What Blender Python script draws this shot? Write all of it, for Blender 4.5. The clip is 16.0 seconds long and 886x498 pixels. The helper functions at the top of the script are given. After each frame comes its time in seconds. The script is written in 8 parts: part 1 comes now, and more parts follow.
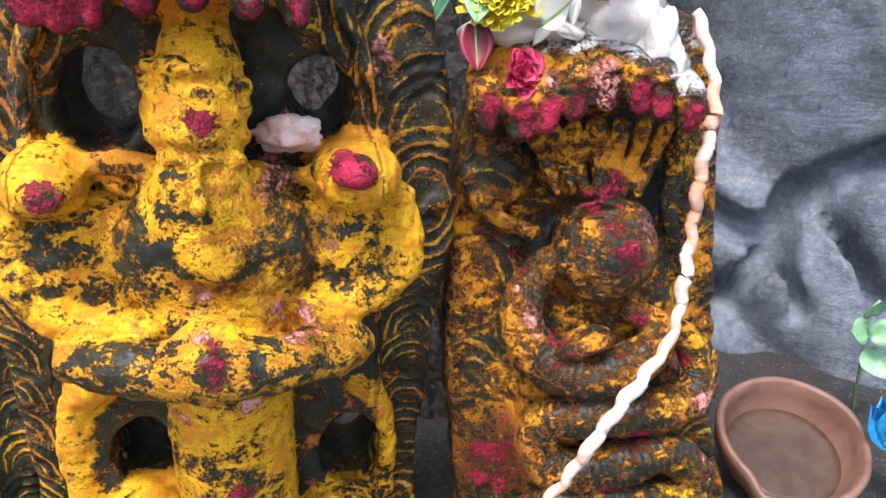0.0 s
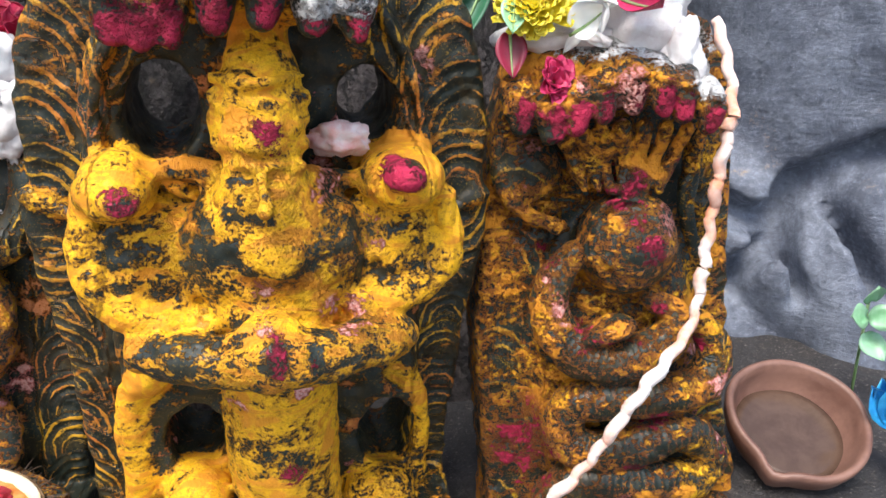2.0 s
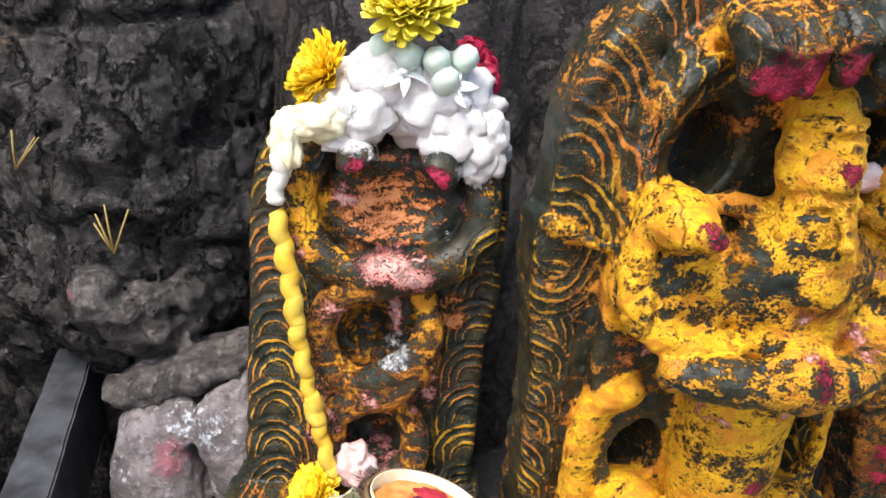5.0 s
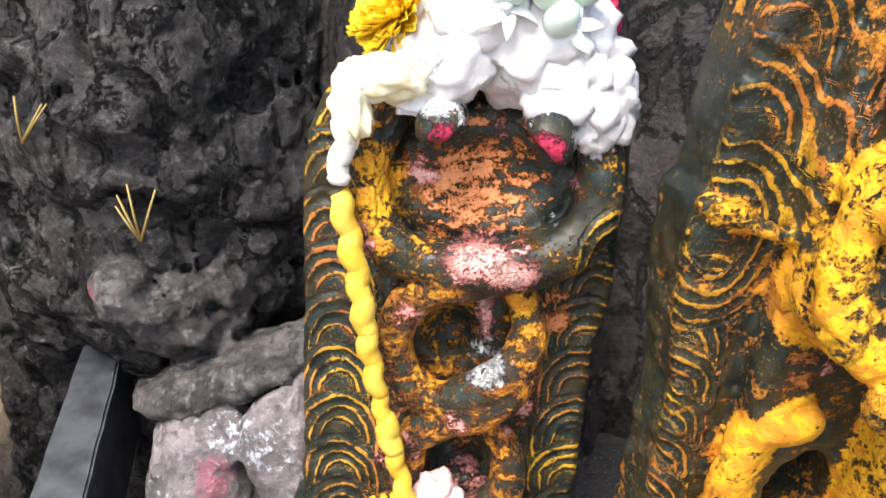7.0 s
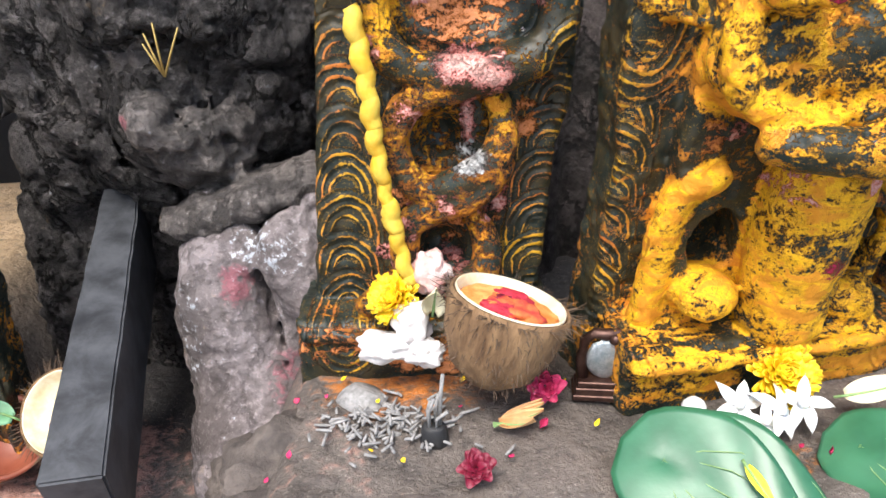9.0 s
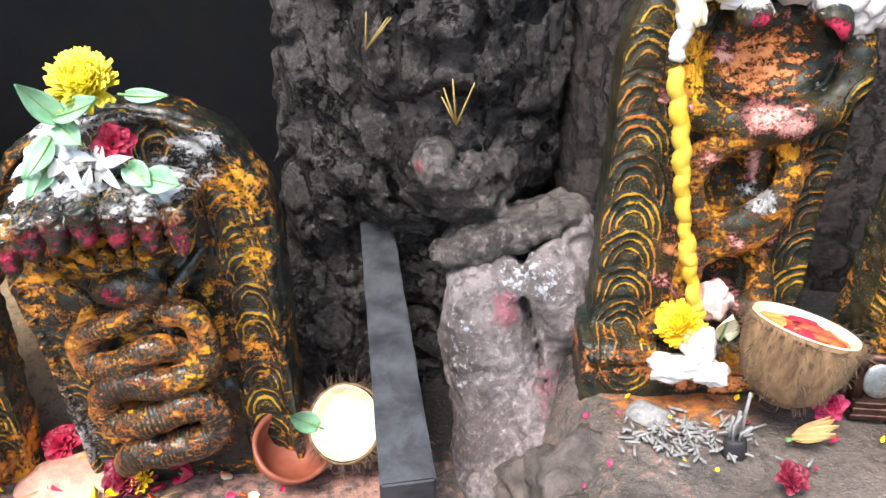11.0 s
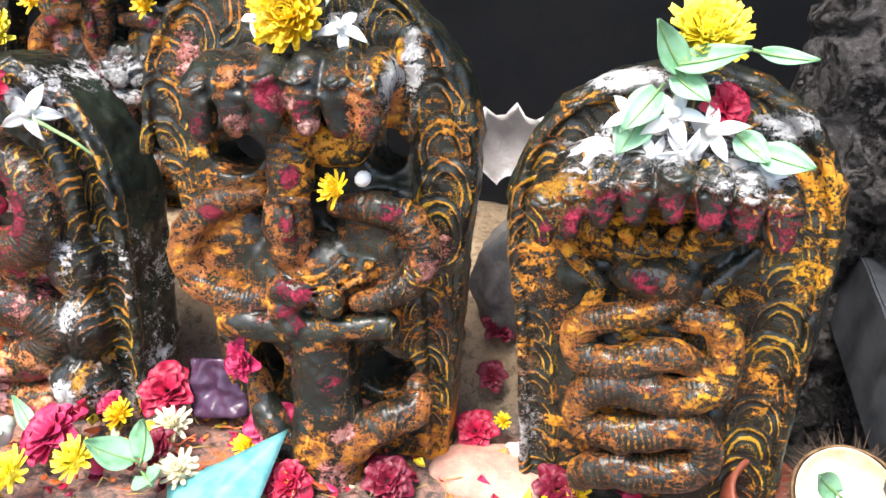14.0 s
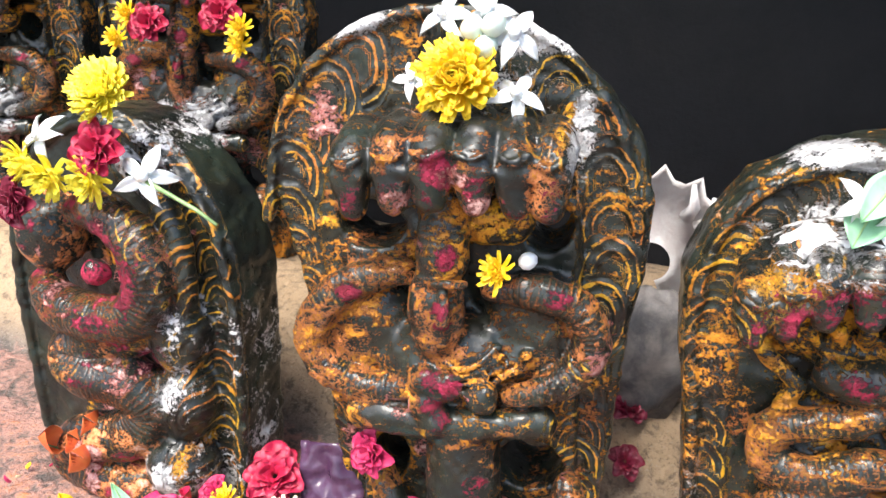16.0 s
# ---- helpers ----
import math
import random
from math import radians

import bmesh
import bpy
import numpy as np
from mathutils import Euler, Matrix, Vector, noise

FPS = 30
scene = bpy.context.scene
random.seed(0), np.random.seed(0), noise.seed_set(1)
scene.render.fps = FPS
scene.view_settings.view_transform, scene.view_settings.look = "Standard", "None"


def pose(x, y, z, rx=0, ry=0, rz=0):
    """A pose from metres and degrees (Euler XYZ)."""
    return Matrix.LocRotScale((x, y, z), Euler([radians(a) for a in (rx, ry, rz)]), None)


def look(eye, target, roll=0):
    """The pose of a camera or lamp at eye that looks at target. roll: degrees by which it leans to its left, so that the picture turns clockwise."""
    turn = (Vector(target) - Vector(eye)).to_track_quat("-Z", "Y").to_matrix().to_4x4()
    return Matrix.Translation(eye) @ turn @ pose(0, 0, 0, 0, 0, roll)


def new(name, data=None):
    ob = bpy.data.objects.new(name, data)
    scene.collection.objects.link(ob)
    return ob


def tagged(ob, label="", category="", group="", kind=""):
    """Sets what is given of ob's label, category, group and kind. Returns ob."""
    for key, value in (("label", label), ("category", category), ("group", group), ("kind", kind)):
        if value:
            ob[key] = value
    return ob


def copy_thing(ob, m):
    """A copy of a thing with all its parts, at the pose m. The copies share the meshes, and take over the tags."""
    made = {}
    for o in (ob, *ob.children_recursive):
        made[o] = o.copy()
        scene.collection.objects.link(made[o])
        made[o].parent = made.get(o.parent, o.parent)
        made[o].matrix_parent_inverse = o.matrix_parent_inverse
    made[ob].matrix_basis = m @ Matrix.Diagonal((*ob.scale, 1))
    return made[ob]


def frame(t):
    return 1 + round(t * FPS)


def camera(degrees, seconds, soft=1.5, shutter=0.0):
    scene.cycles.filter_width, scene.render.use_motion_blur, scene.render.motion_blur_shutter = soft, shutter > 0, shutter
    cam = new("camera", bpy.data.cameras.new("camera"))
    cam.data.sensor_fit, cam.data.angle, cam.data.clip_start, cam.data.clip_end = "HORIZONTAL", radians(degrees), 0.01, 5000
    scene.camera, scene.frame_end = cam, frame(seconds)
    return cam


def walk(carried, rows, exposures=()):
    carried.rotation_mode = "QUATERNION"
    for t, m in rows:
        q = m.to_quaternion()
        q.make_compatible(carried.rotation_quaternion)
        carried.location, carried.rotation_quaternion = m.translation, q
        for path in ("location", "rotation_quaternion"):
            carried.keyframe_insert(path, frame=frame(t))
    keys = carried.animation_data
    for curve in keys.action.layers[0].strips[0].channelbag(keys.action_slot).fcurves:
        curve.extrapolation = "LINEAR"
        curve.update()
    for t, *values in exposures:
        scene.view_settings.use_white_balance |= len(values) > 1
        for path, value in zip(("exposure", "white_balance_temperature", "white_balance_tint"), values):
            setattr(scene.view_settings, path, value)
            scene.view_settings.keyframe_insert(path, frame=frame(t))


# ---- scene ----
cam = camera(60.8, 16.0)
METRES, EYE, TILT, LEAN, TURN = 1.8, 0.63, -15.0, 0.0, 0.0
ROWS = [
    (0.0, 0.0, 0.0, 0.0, 0.0, 0.0, -0.0),
    (0.5, -0.0046, 0.0048, -0.0022, 0.39, -0.5, -0.13),
    (1.0, -0.0077, 0.0024, -0.0005, -0.1, -1.08, -0.1),
    (1.5, -0.0159, -0.0121, 0.0031, -0.6, -1.33, 0.1),
    (2.0, -0.0194, -0.0193, 0.0056, -0.78, -1.34, 0.35),
    (2.5, -0.0393, -0.0279, 0.0074, -0.68, -1.2, 0.26),
    (3.0, -0.0714, -0.032, 0.0099, -0.47, -1.16, -0.06),
    (3.5, -0.114, -0.0378, 0.0153, -0.35, -1.11, -0.29),
    (4.0, -0.1419, -0.0473, 0.0145, -0.13, -1.27, -0.49),
    (4.5, -0.1809, -0.0484, 0.0131, 0.46, -1.04, -0.93),
    (7.0, -0.2423, 0.0352, 0.0234, 3.27, -4.13, -0.16),
    (7.5, -0.2412, 0.0275, 0.0087, 2.46, -7.36, 0.17),
    (8.0, -0.2466, 0.0071, -0.008, 1.22, -9.7, 0.77),
    (10.5, -0.32, -0.0828, -0.0406, -1.04, -8.5, 0.28),
    (11.0, -0.3903, -0.091, -0.0125, 3.53, -7.85, 1.13),
    (11.5, -0.4658, -0.0933, -0.0146, 6.58, -7.05, -2.05),
    (12.0, -0.5068, -0.0893, -0.0247, 10.21, -6.72, -6.26),
    (12.5, -0.5662, -0.0511, -0.0611, 13.15, -5.68, -8.98),
    (13.0, -0.5885, -0.042, -0.0564, 13.51, -5.32, -9.86),
    (13.5, -0.5933, -0.0318, -0.0571, 14.6, -5.68, -9.52),
    (14.0, -0.6081, -0.0597, -0.0547, 17.6, -6.35, -9.06),
    (14.5, -0.6138, -0.0596, -0.0632, 19.59, -6.11, -8.9),
    (15.0, -0.6338, -0.0514, -0.0614, 20.54, -4.73, -9.09),
    (15.5, -0.6768, -0.0307, -0.0787, 20.99, -3.43, -9.42),
    (16.0, -0.6995, -0.0362, -0.0376, 18.85, -5.25, -9.77),
]
walk(cam, [(t, pose(0, 0, EYE, TILT, LEAN, TURN) @ pose(METRES * x, METRES * y, METRES * z, 90 + pitch, roll, yaw)) for t, x, y, z, yaw, pitch, roll in ROWS],
     exposures=[(0.0, 1.08), (2.0, 1.0), (4.5, 0.90), (7.0, 1.38), (8.0, 1.24), (10.5, 1.12), (11.0, 1.34), (12.5, 1.50), (16.0, 1.48)])

# ---- daylight: a soft overcast sky over the shrine ----
world = bpy.data.worlds.new("sky")
world.use_nodes = True
scene.world = world
_n = world.node_tree.nodes
sky = _n.new("ShaderNodeTexSky")
sky.sky_type, sky.sun_disc = "NISHITA", False
sky.sun_elevation, sky.sun_rotation = radians(58), radians(200)
sky.air_density, sky.dust_density = 1.0, 2.5
world.node_tree.links.new(sky.outputs[0], _n["Background"].inputs[0])
_n["Background"].inputs[1].default_value = 0.15
sun = new("sun", bpy.data.lights.new("sun", "SUN"))
sun.data.energy, sun.data.angle, sun.data.color = 2.2, radians(24), (1.0, 0.96, 0.9)
sun.matrix_world = look((-0.7, -2.0, 4.0), (0, 0, 0.4))


# ---- materials ----
class Mat:
    """A node material with a few short helpers."""

    def __init__(self, name, rough=0.6, coord="Object"):
        self.m = bpy.data.materials.new(name)
        self.m.use_nodes = True
        self.t = self.m.node_tree
        self.p = self.t.nodes["Principled BSDF"]
        self.p.inputs["Roughness"].default_value = rough
        self.co = self.t.nodes.new("ShaderNodeTexCoord").outputs[coord]

    def put(self, sock, v):
        if isinstance(v, bpy.types.NodeSocket):
            self.t.links.new(v, sock)
        elif isinstance(v, (tuple, list)) and len(v) == 3 and sock.type == "RGBA":
            sock.default_value = (*v, 1)
        else:
            sock.default_value = v

    def set(self, **kw):
        for k, v in kw.items():
            self.put(self.p.inputs[k.replace("_", " ")], v)
        return self

    def noise(self, scale, detail=4, rough=0.6, dist=0.0, stretch=None):
        n = self.t.nodes.new("ShaderNodeTexNoise")
        co = self.co
        if stretch:
            mp = self.t.nodes.new("ShaderNodeMapping")
            mp.inputs["Scale"].default_value = stretch
            self.t.links.new(co, mp.inputs[0])
            co = mp.outputs[0]
        self.t.links.new(co, n.inputs["Vector"])
        n.inputs["Scale"].default_value, n.inputs["Detail"].default_value = scale, detail
        n.inputs["Roughness"].default_value, n.inputs["Distortion"].default_value = rough, dist
        return n.outputs[0]

    def cells(self, scale, feature="F1", stretch=None):
        n = self.t.nodes.new("ShaderNodeTexVoronoi")
        n.feature = feature
        co = self.co
        if stretch:
            mp = self.t.nodes.new("ShaderNodeMapping")
            mp.inputs["Scale"].default_value = stretch
            self.t.links.new(co, mp.inputs[0])
            co = mp.outputs[0]
        self.t.links.new(co, n.inputs["Vector"])
        n.inputs["Scale"].default_value = scale
        return n.outputs["Distance"]

    def attr(self, name):
        n = self.t.nodes.new("ShaderNodeAttribute")
        n.attribute_name = name
        return n.outputs["Fac"]

    def rnd(self):
        return self.t.nodes.new("ShaderNodeObjectInfo").outputs["Random"]

    def isle(self):
        return self.t.nodes.new("ShaderNodeNewGeometry").outputs["Random Per Island"]

    def math(self, op, a, b=0.0, c=0.0):
        n = self.t.nodes.new("ShaderNodeMath")
        n.operation = op
        for i, v in enumerate((a, b, c)):
            self.put(n.inputs[i], v)
        return n.outputs[0]

    def step(self, v, lo, hi, a=0.0, b=1.0):
        n = self.t.nodes.new("ShaderNodeMapRange")
        n.interpolation_type = "SMOOTHSTEP"
        for i, x in enumerate((v, lo, hi, a, b)):
            self.put(n.inputs[i], x)
        return n.outputs[0]

    def mix(self, f, a, b, mode="MIX"):
        n = self.t.nodes.new("ShaderNodeMix")
        n.data_type, n.blend_type = "RGBA", mode
        for i, x in ((0, f), (6, a), (7, b)):
            self.put(n.inputs[i], x)
        return n.outputs[2]

    def bump(self, h, strength=0.5, dist=0.002, after=None):
        n = self.t.nodes.new("ShaderNodeBump")
        n.inputs["Strength"].default_value, n.inputs["Distance"].default_value = strength, dist
        self.put(n.inputs["Height"], h)
        if after is not None:
            self.t.links.new(after, n.inputs["Normal"])
        return n.outputs[0]


def two_tone(name, a, b, scale, rough=0.6, fine=None, bump=0.3, dist=0.001, stretch=None, vary=0.0, **kw):
    """A plain surface of two close colours with grain."""
    m = Mat(name, rough)
    n = m.noise(scale, 5, 0.65, 0.3, stretch)
    c = m.mix(m.step(n, 0.3, 0.7), a, b)
    if vary:
        c = m.mix(m.math("MULTIPLY", m.rnd(), vary), c, tuple(min(1, x * 1.6 + 0.02) for x in b))
    f = m.noise(fine or scale * 8, 5, 0.7, 0, stretch)
    c = m.mix(m.math("MULTIPLY", f, 0.25), c, tuple(x * 0.45 for x in a))
    m.set(Base_Color=c, Normal=m.bump(f, bump, dist), **kw)
    return m.m


def idol_material(name, lo, hi, film, gloss, coat, dust, shine):
    """Oiled black-green stone under turmeric, vermilion, kumkum and milk-white paste; masks come from the carving."""
    m = Mat(name, 0.35)
    big, fine, grit = m.noise(22, 5, 0.6, 0.6), m.noise(95, 6, 0.72, 0.8), m.noise(420, 4, 0.7)
    speck = m.math("ADD", m.math("MULTIPLY", fine, 0.62), m.math("MULTIPLY", big, 0.38))
    speck = m.math("ADD", m.math("MULTIPLY", speck, 0.72), m.math("MULTIPLY", grit, 0.28))
    col = m.mix(m.step(big, 0.35, 0.7), lo, hi)
    col = m.mix(m.math("MULTIPLY", m.step(fine, 0.58, 0.72), 0.6), col, (0.030, 0.042, 0.036))
    col = m.mix(m.math("MULTIPLY", m.step(grit, 0.55, 0.66), m.step(big, 0.38, 0.60, 0.1 * dust, dust)), col, (0.36, 0.22, 0.035))
    patch = m.noise(13, 2, 0.5, 0.3)
    col = m.mix(m.math("MULTIPLY", m.step(m.noise(26, 5, 0.65, 0.8), 0.44, 0.62), film), col, (0.075, 0.047, 0.012))
    fleck = m.noise(190, 4, 0.65, 1.4)
    clump = m.noise(150, 4, 0.65, 1.6)
    smear = m.noise(75, 3, 0.6, 1.0, (0.35, 1.0, 1.0))
    # hand-rubbed lines on the carved border and the ringed bodies
    wob = m.math("MULTIPLY", m.math("SUBTRACT", m.noise(30, 4, 0.6), 0.5), 1.5)
    arc = m.attr("arc")
    line = m.math("SINE", m.math("MULTIPLY", m.math("ADD", arc, wob), 6.2832))
    on = m.math("MULTIPLY", m.step(m.math("ADD", line, m.math("MULTIPLY", m.math("SUBTRACT", big, 0.5), 2.8)), 0.62, 0.95), m.step(arc, 0.02, 0.06))
    on = m.math("MULTIPLY", on, m.step(speck, 0.43, 0.53))
    gold = m.mix(m.step(m.noise(14, 3), 0.4, 0.62), (0.62, 0.34, 0.02), (0.56, 0.18, 0.03))
    col = m.mix(m.math("MULTIPLY", on, 0.97), col, gold)
    relief = m.math("ADD", m.math("MULTIPLY", m.math("MULTIPLY", line, m.step(arc, 0.02, 0.06)), 0.24), m.math("MULTIPLY", fine, 0.28))
    ring = m.attr("ring")
    rl = m.math("SINE", m.math("MULTIPLY", m.math("ADD", ring, m.math("MULTIPLY", wob, 1.1)), 6.2832))
    ron = m.math("MULTIPLY", m.math("MULTIPLY", m.step(rl, 0.0, 0.7), m.step(ring, 0.02, 0.06)), m.step(m.math("ADD", m.math("MULTIPLY", speck, 0.5), m.math("MULTIPLY", fleck, 0.5)), 0.47, 0.55))
    col = m.mix(m.math("MULTIPLY", ron, m.step(patch, 0.36, 0.6, 0.2, 0.9)), col, m.mix(m.step(patch, 0.4, 0.6), (0.62, 0.17, 0.03), (0.66, 0.33, 0.03)))
    relief = m.math("ADD", relief, m.math("MULTIPLY", m.math("MULTIPLY", rl, m.step(ring, 0.02, 0.06)), 0.12))
    rough = m.math("ADD", gloss, m.math("MULTIPLY", fine, 0.34))
    for name, thin, thick, r in (("vermilion", (0.62, 0.19, 0.04), (0.80, 0.32, 0.13), 0.5), ("turmeric", (0.50, 0.22, 0.015), (0.88, 0.475, 0.010), 0.75),
                                 ("kumkum", (0.22, 0.008, 0.030), (0.48, 0.020, 0.070), 0.8), ("blush", (0.72, 0.20, 0.17), (0.85, 0.48, 0.42), 0.6), ("milk", (0.50, 0.48, 0.47), (0.76, 0.76, 0.75), 0.4)):
        a = m.attr(name)
        k = m.math("ADD", a, m.math("ADD", m.math("MULTIPLY", m.math("SUBTRACT", speck, 0.5), 3.6), m.math("ADD", m.math("MULTIPLY", m.math("SUBTRACT", patch, 0.5), 1.5), m.math("ADD", m.math("MULTIPLY", m.math("SUBTRACT", fleck, 0.5), 1.3), m.math("MULTIPLY", m.math("SUBTRACT", smear, 0.5), 1.7)))))
        f = m.math("MULTIPLY", m.step(k, 0.42, 0.66), m.step(a, 0.05, 0.25))
        tone = m.mix(m.step(k, 0.55, 1.0), thin, thick)
        tone = m.mix(m.step(m.noise(55, 4, 0.6, 1.0), 0.52, 0.68, 0.0, 0.5), tone, tuple(x * 0.55 + y for x, y in zip(thick, (0.10, 0.02, 0.01))))
        if name == "turmeric":
            tone = m.mix(m.step(m.math("ADD", m.math("MULTIPLY", smear, 0.6), m.math("MULTIPLY", patch, 0.4)), 0.50, 0.58, 0.0, 0.75), tone, (0.68, 0.23, 0.02))
        tone = m.mix(m.math("MULTIPLY", m.step(grit, 0.5, 0.75), 0.3), tone, tuple(x * 0.5 for x in thin))
        col = m.mix(f, col, tone)
        rough = m.math("ADD", m.math("MULTIPLY", rough, m.math("SUBTRACT", 1.0, f)), m.math("MULTIPLY", f, r))
        relief = m.math("ADD", relief, m.math("MULTIPLY", f, m.math("ADD", 0.35, m.math("MULTIPLY", clump, 0.9))))
    b1 = m.bump(relief, 0.9, 0.0024)
    b2 = m.bump(grit, 0.4, 0.0009, b1)
    m.set(Base_Color=col, Roughness=rough, Normal=b2, Coat_Weight=coat, Coat_Roughness=0.12, Specular_IOR_Level=shine)
    return m.m


IDOL = idol_material("painted_black_stone", (0.007, 0.009, 0.008), (0.018, 0.027, 0.020), 0.10, 0.14, 0.20, 0.14, 0.45)
IDOL_GREEN = idol_material("painted_green_stone", (0.008, 0.013, 0.010), (0.021, 0.031, 0.027), 0.34, 0.28, 0.05, 0.85, 0.35)


def bark_material(name, dark, pale, wrinkle, crack):
    m = Mat(name, 0.75)
    a, f = m.noise(9, 6, 0.65, 0.5), m.noise(110, 6, 0.7)
    w = m.noise(30, 5, 0.6, 1.2, wrinkle)
    c = m.mix(m.step(a, 0.35, 0.68), dark, pale)
    # wrinkle hollows darkened in the colour, as shade would
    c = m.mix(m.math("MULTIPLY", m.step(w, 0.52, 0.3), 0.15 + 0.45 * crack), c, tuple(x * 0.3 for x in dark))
    g = m.noise(380, 4, 0.75)
    # grain peaks lightened like highlights and pits darkened like shade, in colour
    c = m.mix(m.math("MULTIPLY", m.step(f, 0.50, 0.66), 0.1 + 0.7 * crack), c, tuple(min(1, x * 1.7) for x in pale))
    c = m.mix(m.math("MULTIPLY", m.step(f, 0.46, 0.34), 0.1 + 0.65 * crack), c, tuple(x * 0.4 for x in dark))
    c = m.mix(m.math("MULTIPLY", m.step(g, 0.62, 0.72), 0.6), c, tuple(min(1, x * 3.0) for x in pale))
    powder = m.math("MULTIPLY", m.step(m.noise(16, 3, 0.5, 0.4), 0.66, 0.76), m.step(f, 0.5, 0.62))
    c = m.mix(m.math("MULTIPLY", powder, 0.5), c, (0.42, 0.24, 0.05))
    milk, rose = m.attr("milk"), m.attr("kumkum")
    c = m.mix(m.math("MULTIPLY", m.step(m.math("ADD", rose, m.math("MULTIPLY", m.math("SUBTRACT", f, 0.5), 2.0)), 0.5, 0.9), 0.6), c, (0.35, 0.05, 0.09))
    # bluish white flecks where the mask and the grain are high
    mk = m.step(m.math("ADD", milk, m.math("MULTIPLY", m.math("SUBTRACT", f, 0.5), 3.0)), 0.75, 1.0)
    c = m.mix(m.math("MULTIPLY", mk, m.step(milk, 0.02, 0.2)), c, (0.62, 0.66, 0.72))
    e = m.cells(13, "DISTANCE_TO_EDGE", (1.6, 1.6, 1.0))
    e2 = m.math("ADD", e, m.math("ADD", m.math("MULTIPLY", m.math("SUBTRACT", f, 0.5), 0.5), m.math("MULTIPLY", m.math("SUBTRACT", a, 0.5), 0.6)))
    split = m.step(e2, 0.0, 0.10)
    # shade of the cracks painted along their lines
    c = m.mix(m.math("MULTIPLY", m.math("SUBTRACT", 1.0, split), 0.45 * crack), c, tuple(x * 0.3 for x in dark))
    h = m.math("ADD", m.math("MULTIPLY", w, 0.7), m.math("ADD", m.math("MULTIPLY", f, 0.6), m.math("MULTIPLY", split, 0.5 * crack)))
    b = m.bump(h, crack, 0.012)
    b = m.bump(f, min(1.0, crack * 1.4), 0.007 * crack, b)
    m.set(Base_Color=c, Normal=m.bump(g, 0.7, 0.0012, b), Roughness=m.step(f, 0.3, 0.7, 0.7, 0.38))
    return m.m


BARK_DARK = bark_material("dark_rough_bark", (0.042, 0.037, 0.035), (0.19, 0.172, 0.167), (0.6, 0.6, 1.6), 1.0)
BARK_GREY = bark_material("smooth_grey_bark", (0.105, 0.120, 0.160), (0.19, 0.215, 0.27), (0.5, 0.5, 2.4), 0.30)


def ground_material():
    m = Mat("trodden_floor_with_powder", 0.7)
    a, f, g = m.noise(7, 6, 0.65, 0.4), m.noise(60, 6, 0.7, 0.3), m.noise(300, 4, 0.7)
    grey = m.mix(m.step(a, 0.3, 0.7), (0.085, 0.072, 0.062), (0.21, 0.175, 0.15))
    # dark soil on the right; elsewhere shade behind the stones, put into the colour
    grey = m.mix(m.attr("soil_and_shade"), grey, m.mix(f, (0.012, 0.012, 0.014), (0.05, 0.046, 0.046)))
    pink, sand, gold = m.attr("pink"), m.attr("sand"), m.attr("turmeric")
    c = m.mix(sand, grey, m.mix(f, (0.42, 0.29, 0.17), (0.52, 0.38, 0.24)))
    def lay(c, mask, lo, hi, tone):
        k = m.math("ADD", mask, m.math("MULTIPLY", m.math("SUBTRACT", m.math("ADD", m.math("MULTIPLY", f, 0.6), m.math("MULTIPLY", a, 0.4)), 0.5), 1.9))
        return m.mix(m.math("MULTIPLY", m.step(k, lo, hi), m.step(mask, 0.02, 0.15)), c, tone)
    c = lay(c, pink, 0.4, 0.7, m.mix(f, (0.26, 0.09, 0.08), (0.56, 0.35, 0.27)))
    c = lay(c, pink, 0.85, 1.0, (0.34, 0.03, 0.07))
    c = lay(c, gold, 0.5, 0.8, m.mix(a, (0.55, 0.24, 0.03), (0.55, 0.13, 0.03)))
    c = m.mix(m.math("MULTIPLY", m.step(f, 0.50, 0.36), 0.55), c, (0.05, 0.042, 0.038))
    c = m.mix(m.math("MULTIPLY", m.step(g, 0.56, 0.68), 0.55), c, (0.045, 0.036, 0.032))
    c = m.mix(m.math("MULTIPLY", m.step(g, 0.42, 0.34), 0.4), c, (0.50, 0.44, 0.38))
    b = m.bump(m.math("ADD", f, m.math("MULTIPLY", a, 1.2)), 1.0, 0.010)
    m.set(Base_Color=c, Roughness=m.step(a, 0.35, 0.65, 0.42, 0.8), Normal=m.bump(g, 0.5, 0.001, b))
    return m.m


GROUND = ground_material()
GRANITE = two_tone("honed_black_granite", (0.016, 0.018, 0.022), (0.075, 0.080, 0.090), 24, 0.5, 240, 0.15, 0.0006)
# near-black so that the colour itself carries the hollow's shade
DARK_WALL = two_tone("shade_black_wall", (0.007, 0.007, 0.008), (0.017, 0.016, 0.016), 3, 0.8, 40, 0.5, 0.006)
SLAB = two_tone("stained_stone_slab", (0.06, 0.062, 0.068), (0.24, 0.215, 0.20), 22, 0.6, 120, 0.6, 0.002)
CLAY = two_tone("damp_terracotta", (0.15, 0.072, 0.052), (0.27, 0.145, 0.108), 18, 0.5, 160, 0.25, 0.001)
CLAY_RED = two_tone("red_terracotta", (0.22, 0.055, 0.03), (0.33, 0.10, 0.055), 22, 0.45, 160, 0.25, 0.001)
HUSK = two_tone("coconut_husk_fibre", (0.14, 0.075, 0.035), (0.36, 0.22, 0.11), 60, 0.85, 260, 1.0, 0.003, (1, 1, 0.22))
FLESH = two_tone("coconut_flesh", (0.78, 0.62, 0.38), (0.86, 0.82, 0.70), 45, 0.35, 150, 0.15, 0.0008, Subsurface_Weight=0.15)


